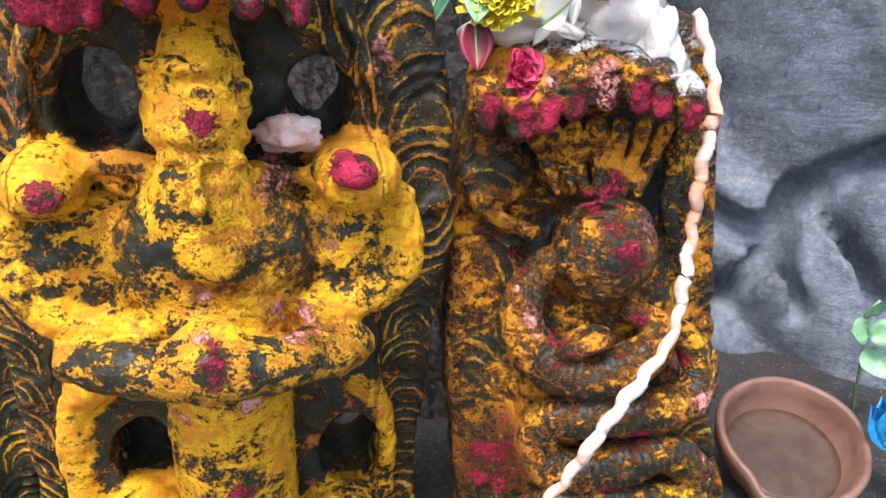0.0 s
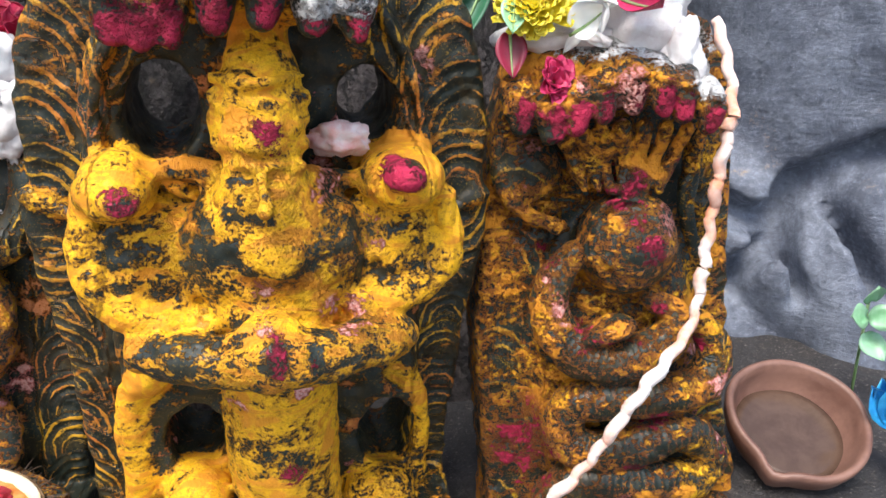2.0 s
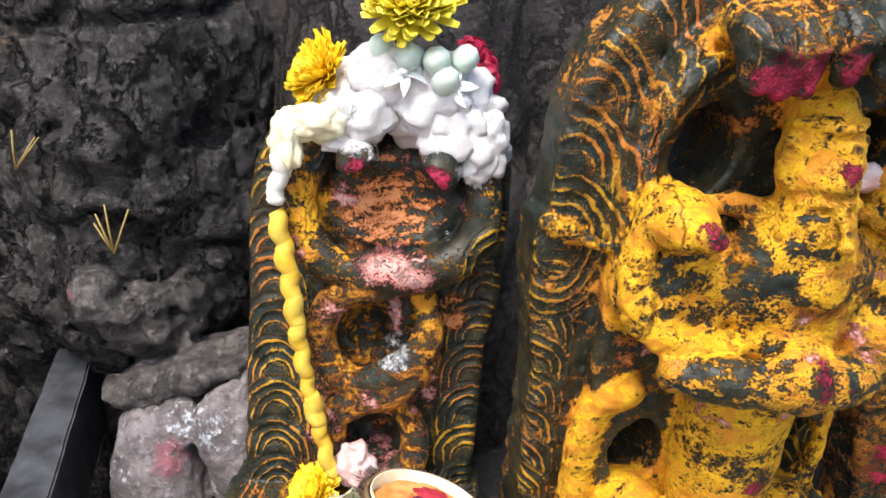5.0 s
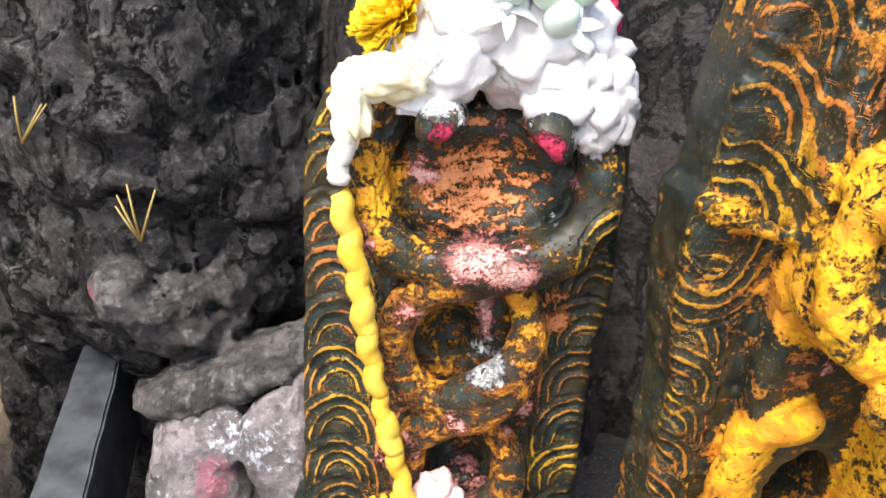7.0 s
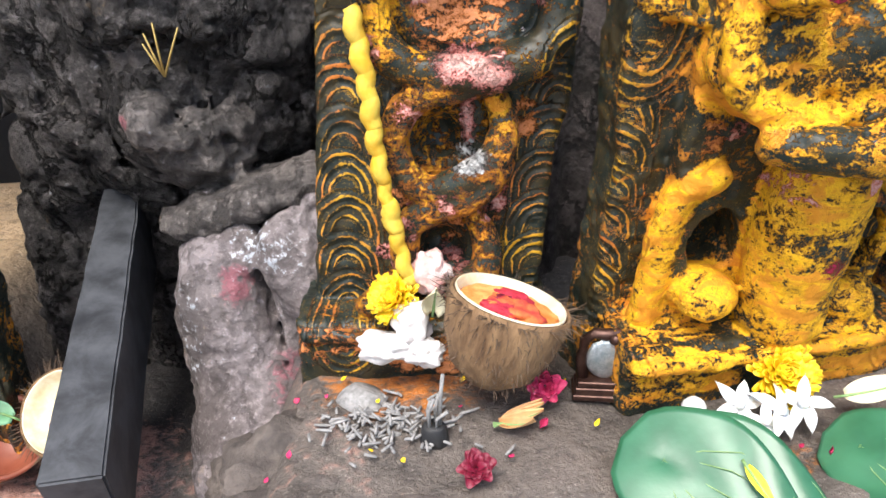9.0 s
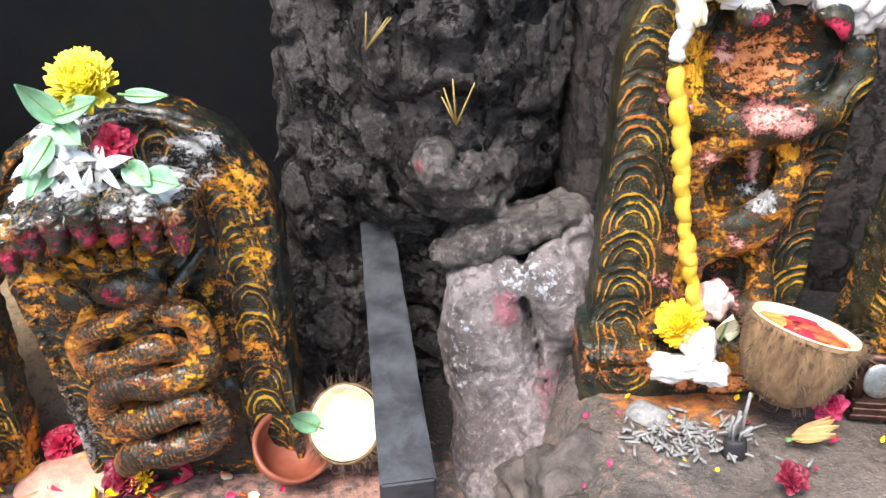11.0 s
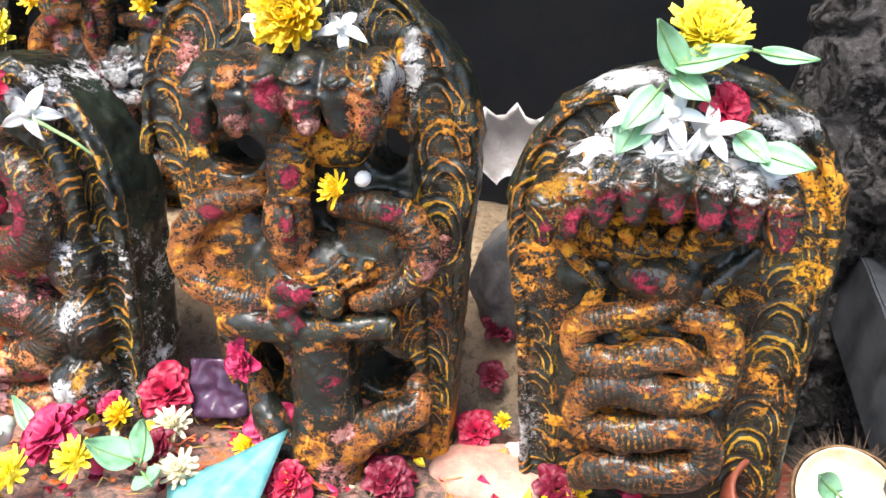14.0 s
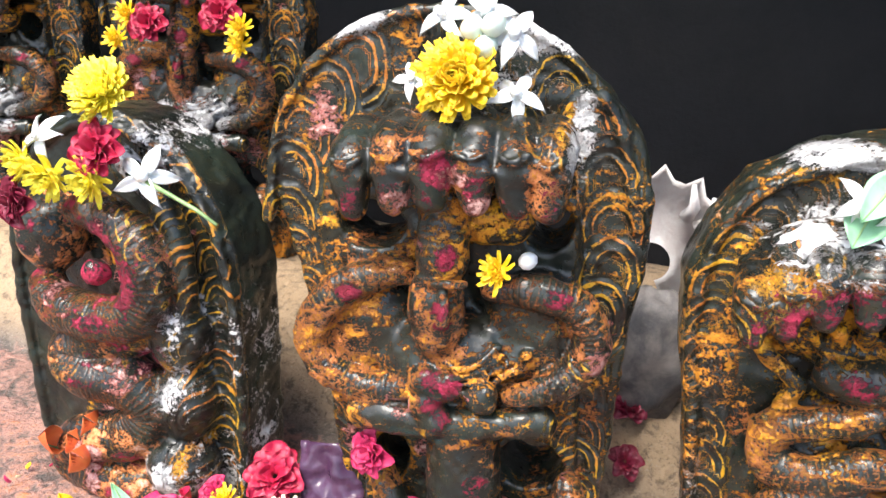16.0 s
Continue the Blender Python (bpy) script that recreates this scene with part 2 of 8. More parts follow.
# ---- carving: solid shapes are blended on a fine lattice and skinned ----
def lattice_noise(shape, cell, seed):
    """Smooth random values in -1..1 on an array of that shape, with features of `cell` lattice steps."""
    rng = np.random.default_rng(seed)
    n = [int(s / cell) + 3 for s in shape]
    v = rng.uniform(-1, 1, n).astype(np.float32)
    for ax, s in enumerate(shape):
        p = np.arange(s, dtype=np.float32) / cell
        i = p.astype(int)
        f = p - i
        f = (f * f * (3 - 2 * f)).reshape([-1 if k == ax else 1 for k in range(3)])
        v = np.take(v, i, ax) * (1 - f) + np.take(v, i + 1, ax) * f
    return v


def spline(points, n=8):
    """A smooth line through the points (any number of columns)."""
    p = np.array(points, float)
    p = np.vstack((2 * p[0] - p[1], p, 2 * p[-1] - p[-2]))
    out = []
    for i in range(1, len(p) - 2):
        for t in np.arange(n) / n:
            a, b, c, d = p[i - 1:i + 3]
            out.append(0.5 * (2 * b + (c - a) * t + (2 * a - 5 * b + 4 * c - d) * t * t + (3 * b - a - 3 * c + d) * t ** 3))
    return np.vstack((out, p[-2]))


class Carving:
    MASKS = ("turmeric", "vermilion", "kumkum", "blush", "milk", "arc", "ring")

    def __init__(self, lo, hi, step):
        self.lo, self.step = np.array(lo, float), step
        n = np.ceil((np.array(hi) - self.lo) / step).astype(int) + 1
        self.ax = [self.lo[i] + step * np.arange(n[i]) for i in range(3)]
        self.d = np.full(n, 0.06, np.float32)
        self.coats = []
        self.set_at = lambda p: p

    def part(self, lo, hi):
        sl = tuple(slice(max(0, int((lo[i] - self.lo[i]) / self.step)), max(0, int((hi[i] - self.lo[i]) / self.step) + 2)) for i in range(3))
        g = np.meshgrid(*[self.ax[i][sl[i]].astype(np.float32) for i in range(3)], indexing="ij", sparse=True)
        return sl, g

    def join(self, sl, e, k):
        d = self.d[sl]
        h = np.clip(0.5 + 0.5 * (d - e) / k, 0, 1)
        self.d[sl] = d * (1 - h) + e * h - k * h * (1 - h)

    def tube(self, pts, r, k=0.005, coat=None, ring=0.0, n=8):
        """A round body along points (x, y, z); r: one radius or one for each point."""
        rs = [r] * len(pts) if np.isscalar(r) else r
        line = spline([(*self.set_at(p), q) for p, q in zip(pts, rs)], n)
        m = max(rs) + 0.02
        sl, (x, y, z) = self.part(line[:, :3].min(0) - m, line[:, :3].max(0) + m)
        if 0 in self.d[sl].shape:
            return
        e = np.full(self.d[sl].shape, 1.0, np.float32)
        for a, b in zip(line[:-1], line[1:]):
            v = b[:3] - a[:3]
            q = max(float(v @ v), 1e-9)
            t = np.clip(((x - a[0]) * v[0] + (y - a[1]) * v[1] + (z - a[2]) * v[2]) / q, 0, 1)
            dd = np.sqrt((x - a[0] - t * v[0]) ** 2 + (y - a[1] - t * v[1]) ** 2 + (z - a[2] - t * v[2]) ** 2) - (a[3] + t * (b[3] - a[3]))
            e = np.minimum(e, dd)
        self.join(sl, e, k)
        self.coats.append(("tube", line, coat or {}, ring))

    def blob(self, c, r, k=0.006, turn=0.0, coat=None, cut=False):
        """An ellipsoid; turn: degrees in the stone's face; cut: taken away."""
        c, r = np.array(self.set_at(c), float), np.array([r] * 3 if np.isscalar(r) else r, float)
        m = r.max() + 0.02
        sl, (x, y, z) = self.part(c - m, c + m)
        if 0 in self.d[sl].shape:
            return
        s, w = math.sin(radians(turn)), math.cos(radians(turn))
        dx, dy, dz = x - c[0], y - c[1], z - c[2]
        u, v = dx * w + dz * s, -dx * s + dz * w
        q = np.sqrt((u / r[0]) ** 2 + (dy / r[1]) ** 2 + (v / r[2]) ** 2) + 1e-6
        g = np.sqrt((u / r[0] ** 2) ** 2 + (dy / r[1] ** 2) ** 2 + (v / r[2] ** 2) ** 2) + 1e-6
        e = (q * (q - 1) / g).astype(np.float32)
        if cut:
            d = self.d[sl]
            h = np.clip(0.5 - 0.5 * (d + e) / k, 0, 1)
            self.d[sl] = d * (1 - h) - e * h + k * h * (1 - h)
        else:
            self.join(sl, e, k)
            if coat:
                self.coats.append(("blob", (c, r, s, w), coat, 0.0))

    def stele(self, outline, y0, y1, yaw=0.0, edge=0.008, k=0.004):
        """A standing slab: outline(x, z) is negative inside; front and back at y0 and y1."""
        x, y, z = np.meshgrid(*[a.astype(np.float32) for a in self.ax], indexing="ij", sparse=True)
        t = math.tan(radians(yaw))
        yy = y - t * x
        o = outline(x, z)
        a, b = o + edge, np.abs(yy - (y0 + y1) / 2) - (y1 - y0) / 2 + edge
        e = np.minimum(np.maximum(a, b), 0) + np.sqrt(np.maximum(a, 0) ** 2 + np.maximum(b, 0) ** 2) - edge
        sl = tuple(slice(None) for _ in range(3))
        self.join(sl, e.astype(np.float32), k)

    def rough(self, amp, cell, seed):
        self.d += amp * lattice_noise(self.d.shape, cell / self.step, seed)

    def daub(self, mask, c, r, w=1.0):
        """Pigment dabbed at a place: c (x, z) on the face or (x, y, z)."""
        c = self.set_at(c) if len(c) == 3 else c
        self.coats.append(("daub", (np.array(c, float), np.array([r] * len(c) if np.isscalar(r) else r, float)), {mask: w}, 0.0))

    def spatter(self, n, box, seed, masks=("vermilion", "kumkum", "turmeric", "blush"), w=0.5, size=(0.005, 0.018)):
        """Small irregular dabs thrown over a stretch (x0, x1, z0, z1) of the face."""
        rng = random.Random(seed)
        for i in range(n):
            r = rng.uniform(*size)
            self.daub(masks[i % len(masks)], (rng.uniform(box[0], box[1]), rng.uniform(box[2], box[3])), (r, r * rng.uniform(0.6, 1.8)), w * rng.uniform(0.8, 1.35))

    def skin(self):
        """Vertices and quads of the zero surface."""
        d, dims = self.d, np.array(self.d.shape)
        ins = d < 0
        c = ins[:-1, :-1, :-1].astype(np.int8)
        tot = np.zeros_like(c)
        offs = [(i, j, k) for i in (0, 1) for j in (0, 1) for k in (0, 1)]
        sub = lambda a, o: a[o[0]:a.shape[0] - 1 + o[0], o[1]:a.shape[1] - 1 + o[1], o[2]:a.shape[2] - 1 + o[2]]
        for o in offs:
            tot += sub(ins, o)
        cells = np.argwhere((tot > 0) & (tot < 8))
        vals = np.stack([d[tuple((cells + o).T)] for o in offs], 1)
        acc, cnt = np.zeros((len(cells), 3)), np.zeros(len(cells))
        for i, a in enumerate(offs):
            for j, b in enumerate(offs):
                if j > i and sum(abs(p - q) for p, q in zip(a, b)) == 1:
                    va, vb = vals[:, i], vals[:, j]
                    m = (va < 0) != (vb < 0)
                    t = np.where(m, va / np.where(m, va - vb, 1), 0)[:, None]
                    acc += np.where(m[:, None], np.array(a) + t * (np.array(b) - np.array(a)), 0)
                    cnt += m
        verts = self.lo + self.step * (cells + acc / cnt[:, None])
        idx = np.full(dims - 1, -1, np.int64)
        idx[tuple(cells.T)] = np.arange(len(cells))
        quads = []
        for ax in range(3):
            n = [slice(None)] * 3
            n[ax] = slice(0, -1)
            p = [slice(None)] * 3
            p[ax] = slice(1, None)
            a, b = ins[tuple(n)], ins[tuple(p)]
            e = np.argwhere(a != b)
            u, v = [i for i in range(3) if i != ax]
            ok = (e[:, u] > 0) & (e[:, v] > 0) & (e[:, u] < dims[u] - 1) & (e[:, v] < dims[v] - 1)
            e = e[ok]
            du, dv = np.eye(3, dtype=int)[u], np.eye(3, dtype=int)[v]
            q = np.stack([idx[tuple((e - o).T)] for o in (du + dv, dv, np.zeros(3, int), du)], 1)
            flip = a[tuple(e.T)] ^ (ax == 1)
            q = np.where(flip[:, None], q, q[:, ::-1])
            quads.append(q)
        q = np.vstack(quads)
        return verts, q[(q >= 0).all(1)]

    def masks(self, v):
        out = {m: np.zeros(len(v), np.float32) for m in self.MASKS}
        for kind, data, coat, ring in self.coats:
            if kind == "tube":
                sel = np.nonzero(((v > data[:, :3].min(0) - 0.05) & (v < data[:, :3].max(0) + 0.05)).all(1))[0]
                if not len(sel) or not (coat or ring):
                    continue
                p, best, at, run = v[sel], np.full(len(sel), 9.0), np.zeros(len(sel)), 0.0
                for a, b in zip(data[:-1], data[1:]):
                    w = b[:3] - a[:3]
                    L = float(np.linalg.norm(w)) + 1e-9
                    t = np.clip((p - a[:3]) @ w / L ** 2, 0, 1)
                    dd = np.linalg.norm(p - a[:3] - t[:, None] * w, axis=1) - a[3] - t * (b[3] - a[3])
                    m = dd < best
                    best, at, run = np.where(m, dd, best), np.where(m, run + t * L, at), run + L
                f = np.clip(1.4 - best / 0.006, 0, 1)
                for k, wt in coat.items():
                    out[k][sel] = np.maximum(out[k][sel], f * wt)
                if ring:
                    near = best < 0.004
                    out["ring"][sel[near]] = 0.2 + at[near] / ring
                    out["arc"][sel[near]] = 0
            elif kind == "blob":
                c, r, s, w = data
                e = v - c
                q = np.sqrt(((e[:, 0] * w + e[:, 2] * s) / r[0]) ** 2 + (e[:, 1] / r[1]) ** 2 + ((-e[:, 0] * s + e[:, 2] * w) / r[2]) ** 2)
                f = np.clip((1.45 - q) / 0.3, 0, 1)
                for k, wt in coat.items():
                    out[k] = np.maximum(out[k], f * wt)
                out["arc"][q < 1.1] = 0
            elif kind == "daub":
                c, r = data
                e = (v if len(c) == 3 else v[:, [0, 2]]) - c
                q = np.sqrt(((e / r) ** 2).sum(1))
                f = np.clip((1.35 - q) / 0.85, 0, 1)
                for k, wt in coat.items():
                    out[k] = np.maximum(out[k], f * wt)
            elif kind == "wash":
                for k, wt in coat.items():
                    out[k] = np.maximum(out[k], np.float32(wt) * data(v))
            elif kind == "arcs":
                sel, val = data(v)
                out["arc"][sel] = val
        return out

    def wash(self, mask, w, where=lambda v: np.ones(len(v))):
        self.coats.append(("wash", where, {mask: w}, 0.0))

    def arcs(self, curve, front, cell=0.05, reach=0.045, gap=0.012):
        """Overlapping sets of concentric carved arcs whose centres follow a line (x, z) up or down the border."""
        line = spline(curve, 12)
        run = np.concatenate(([0], np.cumsum(np.linalg.norm(np.diff(line, axis=0), axis=1))))
        s = np.arange(cell / 2, run[-1], cell)
        cs = np.stack([np.interp(s, run, line[:, 0]), np.interp(s, run, line[:, 1])], 1)

        def find(v):
            sel = np.nonzero(v[:, 1] < front)[0]
            p, val = v[sel][:, [0, 2]], np.zeros(len(sel))
            for c in cs[::-1]:
                q = np.linalg.norm((p - c) * (1.15, 0.85), axis=1)
                val = np.where(q < reach, np.where(q > 0.36 * reach, 0.1 + q / gap, 0.0), val)
            m = val > 0
            return sel[m], val[m]
        self.coats.append(("arcs", find, {}, 0.0))

    def mesh(self, name, material):
        v, q = self.skin()
        me = bpy.data.meshes.new(name)
        me.vertices.add(len(v))
        me.vertices.foreach_set("co", v.astype(np.float32).ravel())
        me.loops.add(q.size)
        me.loops.foreach_set("vertex_index", q.astype(np.int32).ravel())
        me.polygons.add(len(q))
        me.polygons.foreach_set("loop_start", np.arange(0, q.size, 4, dtype=np.int32))
        me.polygons.foreach_set("loop_total", np.full(len(q), 4, dtype=np.int32))
        me.update(calc_edges=True)
        me.validate()
        for k, val in self.masks(v).items():
            if val.any():
                a = me.attributes.new(k, "FLOAT", "POINT")
                a.data.foreach_set("value", val.astype(np.float32))
        me.shade_smooth()
        me.materials.append(material)
        return me


# ---- small mesh helpers ----
def part(name, bm, material, parent=None, label="", smooth=True, at=None):
    """Links a bmesh as one mesh object, under a thing or a part if a parent is given."""
    me = bpy.data.meshes.new(name)
    bm.to_mesh(me)
    bm.free()
    if smooth:
        me.shade_smooth()
    me.materials.append(material)
    ob = new(name, me)
    ob.parent = parent
    if at is not None:
        ob.matrix_basis = at
    if label:
        tagged(ob, label)
    return ob


def share(name, me, parent=None, m=None, label=""):
    ob = new(name, me)
    ob.parent = parent
    if m is not None:
        ob.matrix_basis = m
    if label:
        tagged(ob, label)
    return ob


def to_mesh(name, bm, material, smooth=True):
    me = bpy.data.meshes.new(name)
    bm.to_mesh(me)
    bm.free()
    if smooth:
        me.shade_smooth()
    me.materials.append(material)
    return me


def lathe(profile, n=32, wob=0.0, seed=0):
    """A turned shape from (radius, height) pairs."""
    rng = random.Random(seed)
    bm = bmesh.new()
    ph = [rng.uniform(0, 6.3) for _ in range(3)]
    rings = []
    for r, z in profile:
        if r < 1e-5:
            rings.append([bm.verts.new((0, 0, z))])
        else:
            row = []
            for i in range(n):
                a = 2 * math.pi * i / n
                q = r * (1 + wob * (math.sin(2 * a + ph[0]) + 0.5 * math.sin(3 * a + ph[1]) + 0.3 * math.sin(7 * a + ph[2])))
                row.append(bm.verts.new((q * math.cos(a), q * math.sin(a), z)))
            rings.append(row)
    for a, b in zip(rings[:-1], rings[1:]):
        for i in range(n):
            j = (i + 1) % n
            if len(a) == 1 and len(b) > 1:
                bm.faces.new((a[0], b[j], b[i]))
            elif len(b) == 1 and len(a) > 1:
                bm.faces.new((a[i], a[j], b[0]))
            elif len(a) > 1:
                bm.faces.new((a[i], a[j], b[j], b[i]))
    bmesh.ops.recalc_face_normals(bm, faces=bm.faces)
    return bm


def rope(bm, pts, r, n=8, close=True):
    """A tapering round strand through points; r one radius or one a point."""
    line = [Vector(p) for p in pts]
    rs = [r] * len(line) if isinstance(r, (int, float)) else list(r)
    rings, up = [], Vector((0.3, 0.2, 1)).normalized()
    for i, p in enumerate(line):
        t = (line[min(i + 1, len(line) - 1)] - line[max(i - 1, 0)]).normalized()
        a = t.cross(up)
        a = a.normalized() if a.length > 1e-3 else t.orthogonal().normalized()
        b = t.cross(a)
        rings.append([bm.verts.new(p + rs[i] * (math.cos(6.2832 * k / n) * a + math.sin(6.2832 * k / n) * b)) for k in range(n)])
    for u, v in zip(rings[:-1], rings[1:]):
        for k in range(n):
            bm.faces.new((u[k], u[(k + 1) % n], v[(k + 1) % n], v[k]))
    if close:
        bm.faces.new(rings[0][::-1])
        bm.faces.new(rings[-1])
    return bm


def petal(bm, m, length, width, curl=0.3, cup=0.15, thick=0.0006, nu=5, nv=3, tip=0.6, blunt=False):
    """One petal or leaf with thickness: grows along +x of m, cupped and curling up."""
    top, bot = [], []
    for i in range(nu + 1):
        t = i / nu
        w = width * math.sin(math.pi * min(1, 0.06 + 0.94 * t) ** tip) * 0.5 + width * 0.03
        if blunt:
            w = width * 0.5 * (0.35 + 0.65 * t ** 0.6) * math.sqrt(max(0.25, 1 - t ** 5))
        x, z = length * t * math.cos(curl * t * 0.9), length * t * math.sin(curl * t)
        rt, rb = [], []
        for j in range(nv + 1):
            s = 2 * j / nv - 1
            p = Vector((x, w * s, z + cup * width * s * s))
            rt.append(bm.verts.new(m @ p))
            rb.append(bm.verts.new(m @ (p - Vector((0, 0, thick)))))
        top.append(rt)
        bot.append(rb)
    for i in range(nu):
        for j in range(nv):
            bm.faces.new((top[i][j], top[i + 1][j], top[i + 1][j + 1], top[i][j + 1]))
            bm.faces.new((bot[i][j + 1], bot[i + 1][j + 1], bot[i + 1][j], bot[i][j]))
    for j in range(nv):
        bm.faces.new((top[nu][j], bot[nu][j], bot[nu][j + 1], top[nu][j + 1]))
        bm.faces.new((top[0][j + 1], bot[0][j + 1], bot[0][j], top[0][j]))
    for i in range(nu):
        bm.faces.new((top[i][0], bot[i][0], bot[i + 1][0], top[i + 1][0]))
        bm.faces.new((top[i + 1][nv], bot[i + 1][nv], bot[i][nv], top[i][nv]))
    return bm


def lump(r, seed, sub=3, amp=0.25, freq=1.2, squash=(1, 1, 1)):
    """An uneven rounded lump."""
    bm = bmesh.new()
    bmesh.ops.create_icosphere(bm, subdivisions=sub, radius=1)
    o = Vector((seed * 7.3, seed * 3.1, seed * 1.7))
    for v in bm.verts:
        n = v.co.normalized()
        k = 1 + amp * noise.fractal(n * freq + o, 1.0, 2.1, 4)
        v.co = Vector((n.x * squash[0], n.y * squash[1], n.z * squash[2])) * r * k
    return bm


# ---- the setting ----
def ramp(v, a, b):
    t = min(1.0, max(0.0, (v - a) / (b - a)))
    return t * t * (3 - 2 * t)


def floor_height(x, y):
    """The two levels of the shrine's floor: a low bed beside the granite kerb and a raised one against the trunk."""
    right = ramp(x, -0.70, -0.585)
    low = 0.012 + 0.11 * ramp(y, 0.68, 0.86) * (1 - ramp(x, -1.12, -1.02)) - 0.02 * ramp(-x, 1.3, 1.9)
    high = 0.172 + 0.035 * ramp(x, -0.2, 0.3) + 0.03 * ramp(y, 0.7, 1.0) - 0.05 * ramp(-y, -0.36, -0.30)
    z = low * (1 - right) + high * right
    return z - 0.10 * ramp(-y, -0.28, 0.1)


def build_ground():
    xs = np.concatenate((-np.geomspace(4000, 2.75, 20), np.arange(-2.6, 1.31, 0.016), np.geomspace(1.5, 4000, 20)))
    ys = np.concatenate((-np.geomspace(4000, 0.4, 20), np.arange(-0.3, 1.31, 0.016), np.geomspace(1.5, 4000, 20)))
    v, masks = [], {"pink": [], "sand": [], "turmeric": [], "soil_and_shade": []}
    for y in ys:
        for x in xs:
            near = 1.0 if -2.7 < x < 1.4 and -0.4 < y < 1.4 else 0.0
            z = floor_height(x, y) if near else (0.0 if x < 0 else 0.1) - 0.05
            z += near * 0.007 * noise.fractal(Vector((x * 9, y * 9, 0)), 1.0, 2.0, 3)
            v.append((x, y, z))
            low = 1 - ramp(x, -0.85, -0.70)
            masks["pink"].append(near * (0.6 * low * (1 - ramp(y, 0.66, 0.74)) + 0.38 * (1 - low) * (1 - ramp(x, -0.6, -0.2))))
            # painted shade behind the stones and by the trunk, plus dark soil at right
            masks["soil_and_shade"].append(max(0.0, (1 - low) * max(ramp(y, 0.585, 0.63), ramp(x, 0.2, 0.26)) + low * ramp(x, -1.02, -0.96) * ramp(y, 0.62, 0.68)))
            masks["sand"].append(near * low * ramp(y, 0.68, 0.76) * (1 - ramp(x, -1.15, -1.05)))
            masks["turmeric"].append(near * (0.5 * low * (1 - ramp(y, 0.5, 0.7)) + 0.80 * math.exp(-((x + 0.50) / 0.14) ** 2 - ((y - 0.53) / 0.08) ** 2) + 0.7 * math.exp(-((x + 0.2) / 0.14) ** 2 - ((y - 0.42) / 0.05) ** 2)))
    nx = len(xs)
    f = [(j * nx + i, j * nx + i + 1, (j + 1) * nx + i + 1, (j + 1) * nx + i) for j in range(len(ys) - 1) for i in range(nx - 1)]
    me = bpy.data.meshes.new("ground")
    me.from_pydata(v, [], f)
    for k, val in masks.items():
        me.attributes.new(k, "FLOAT", "POINT").data.foreach_set("value", np.array(val, np.float32))
    me.shade_smooth()
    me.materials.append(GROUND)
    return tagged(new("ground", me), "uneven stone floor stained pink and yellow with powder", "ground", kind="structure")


build_ground()


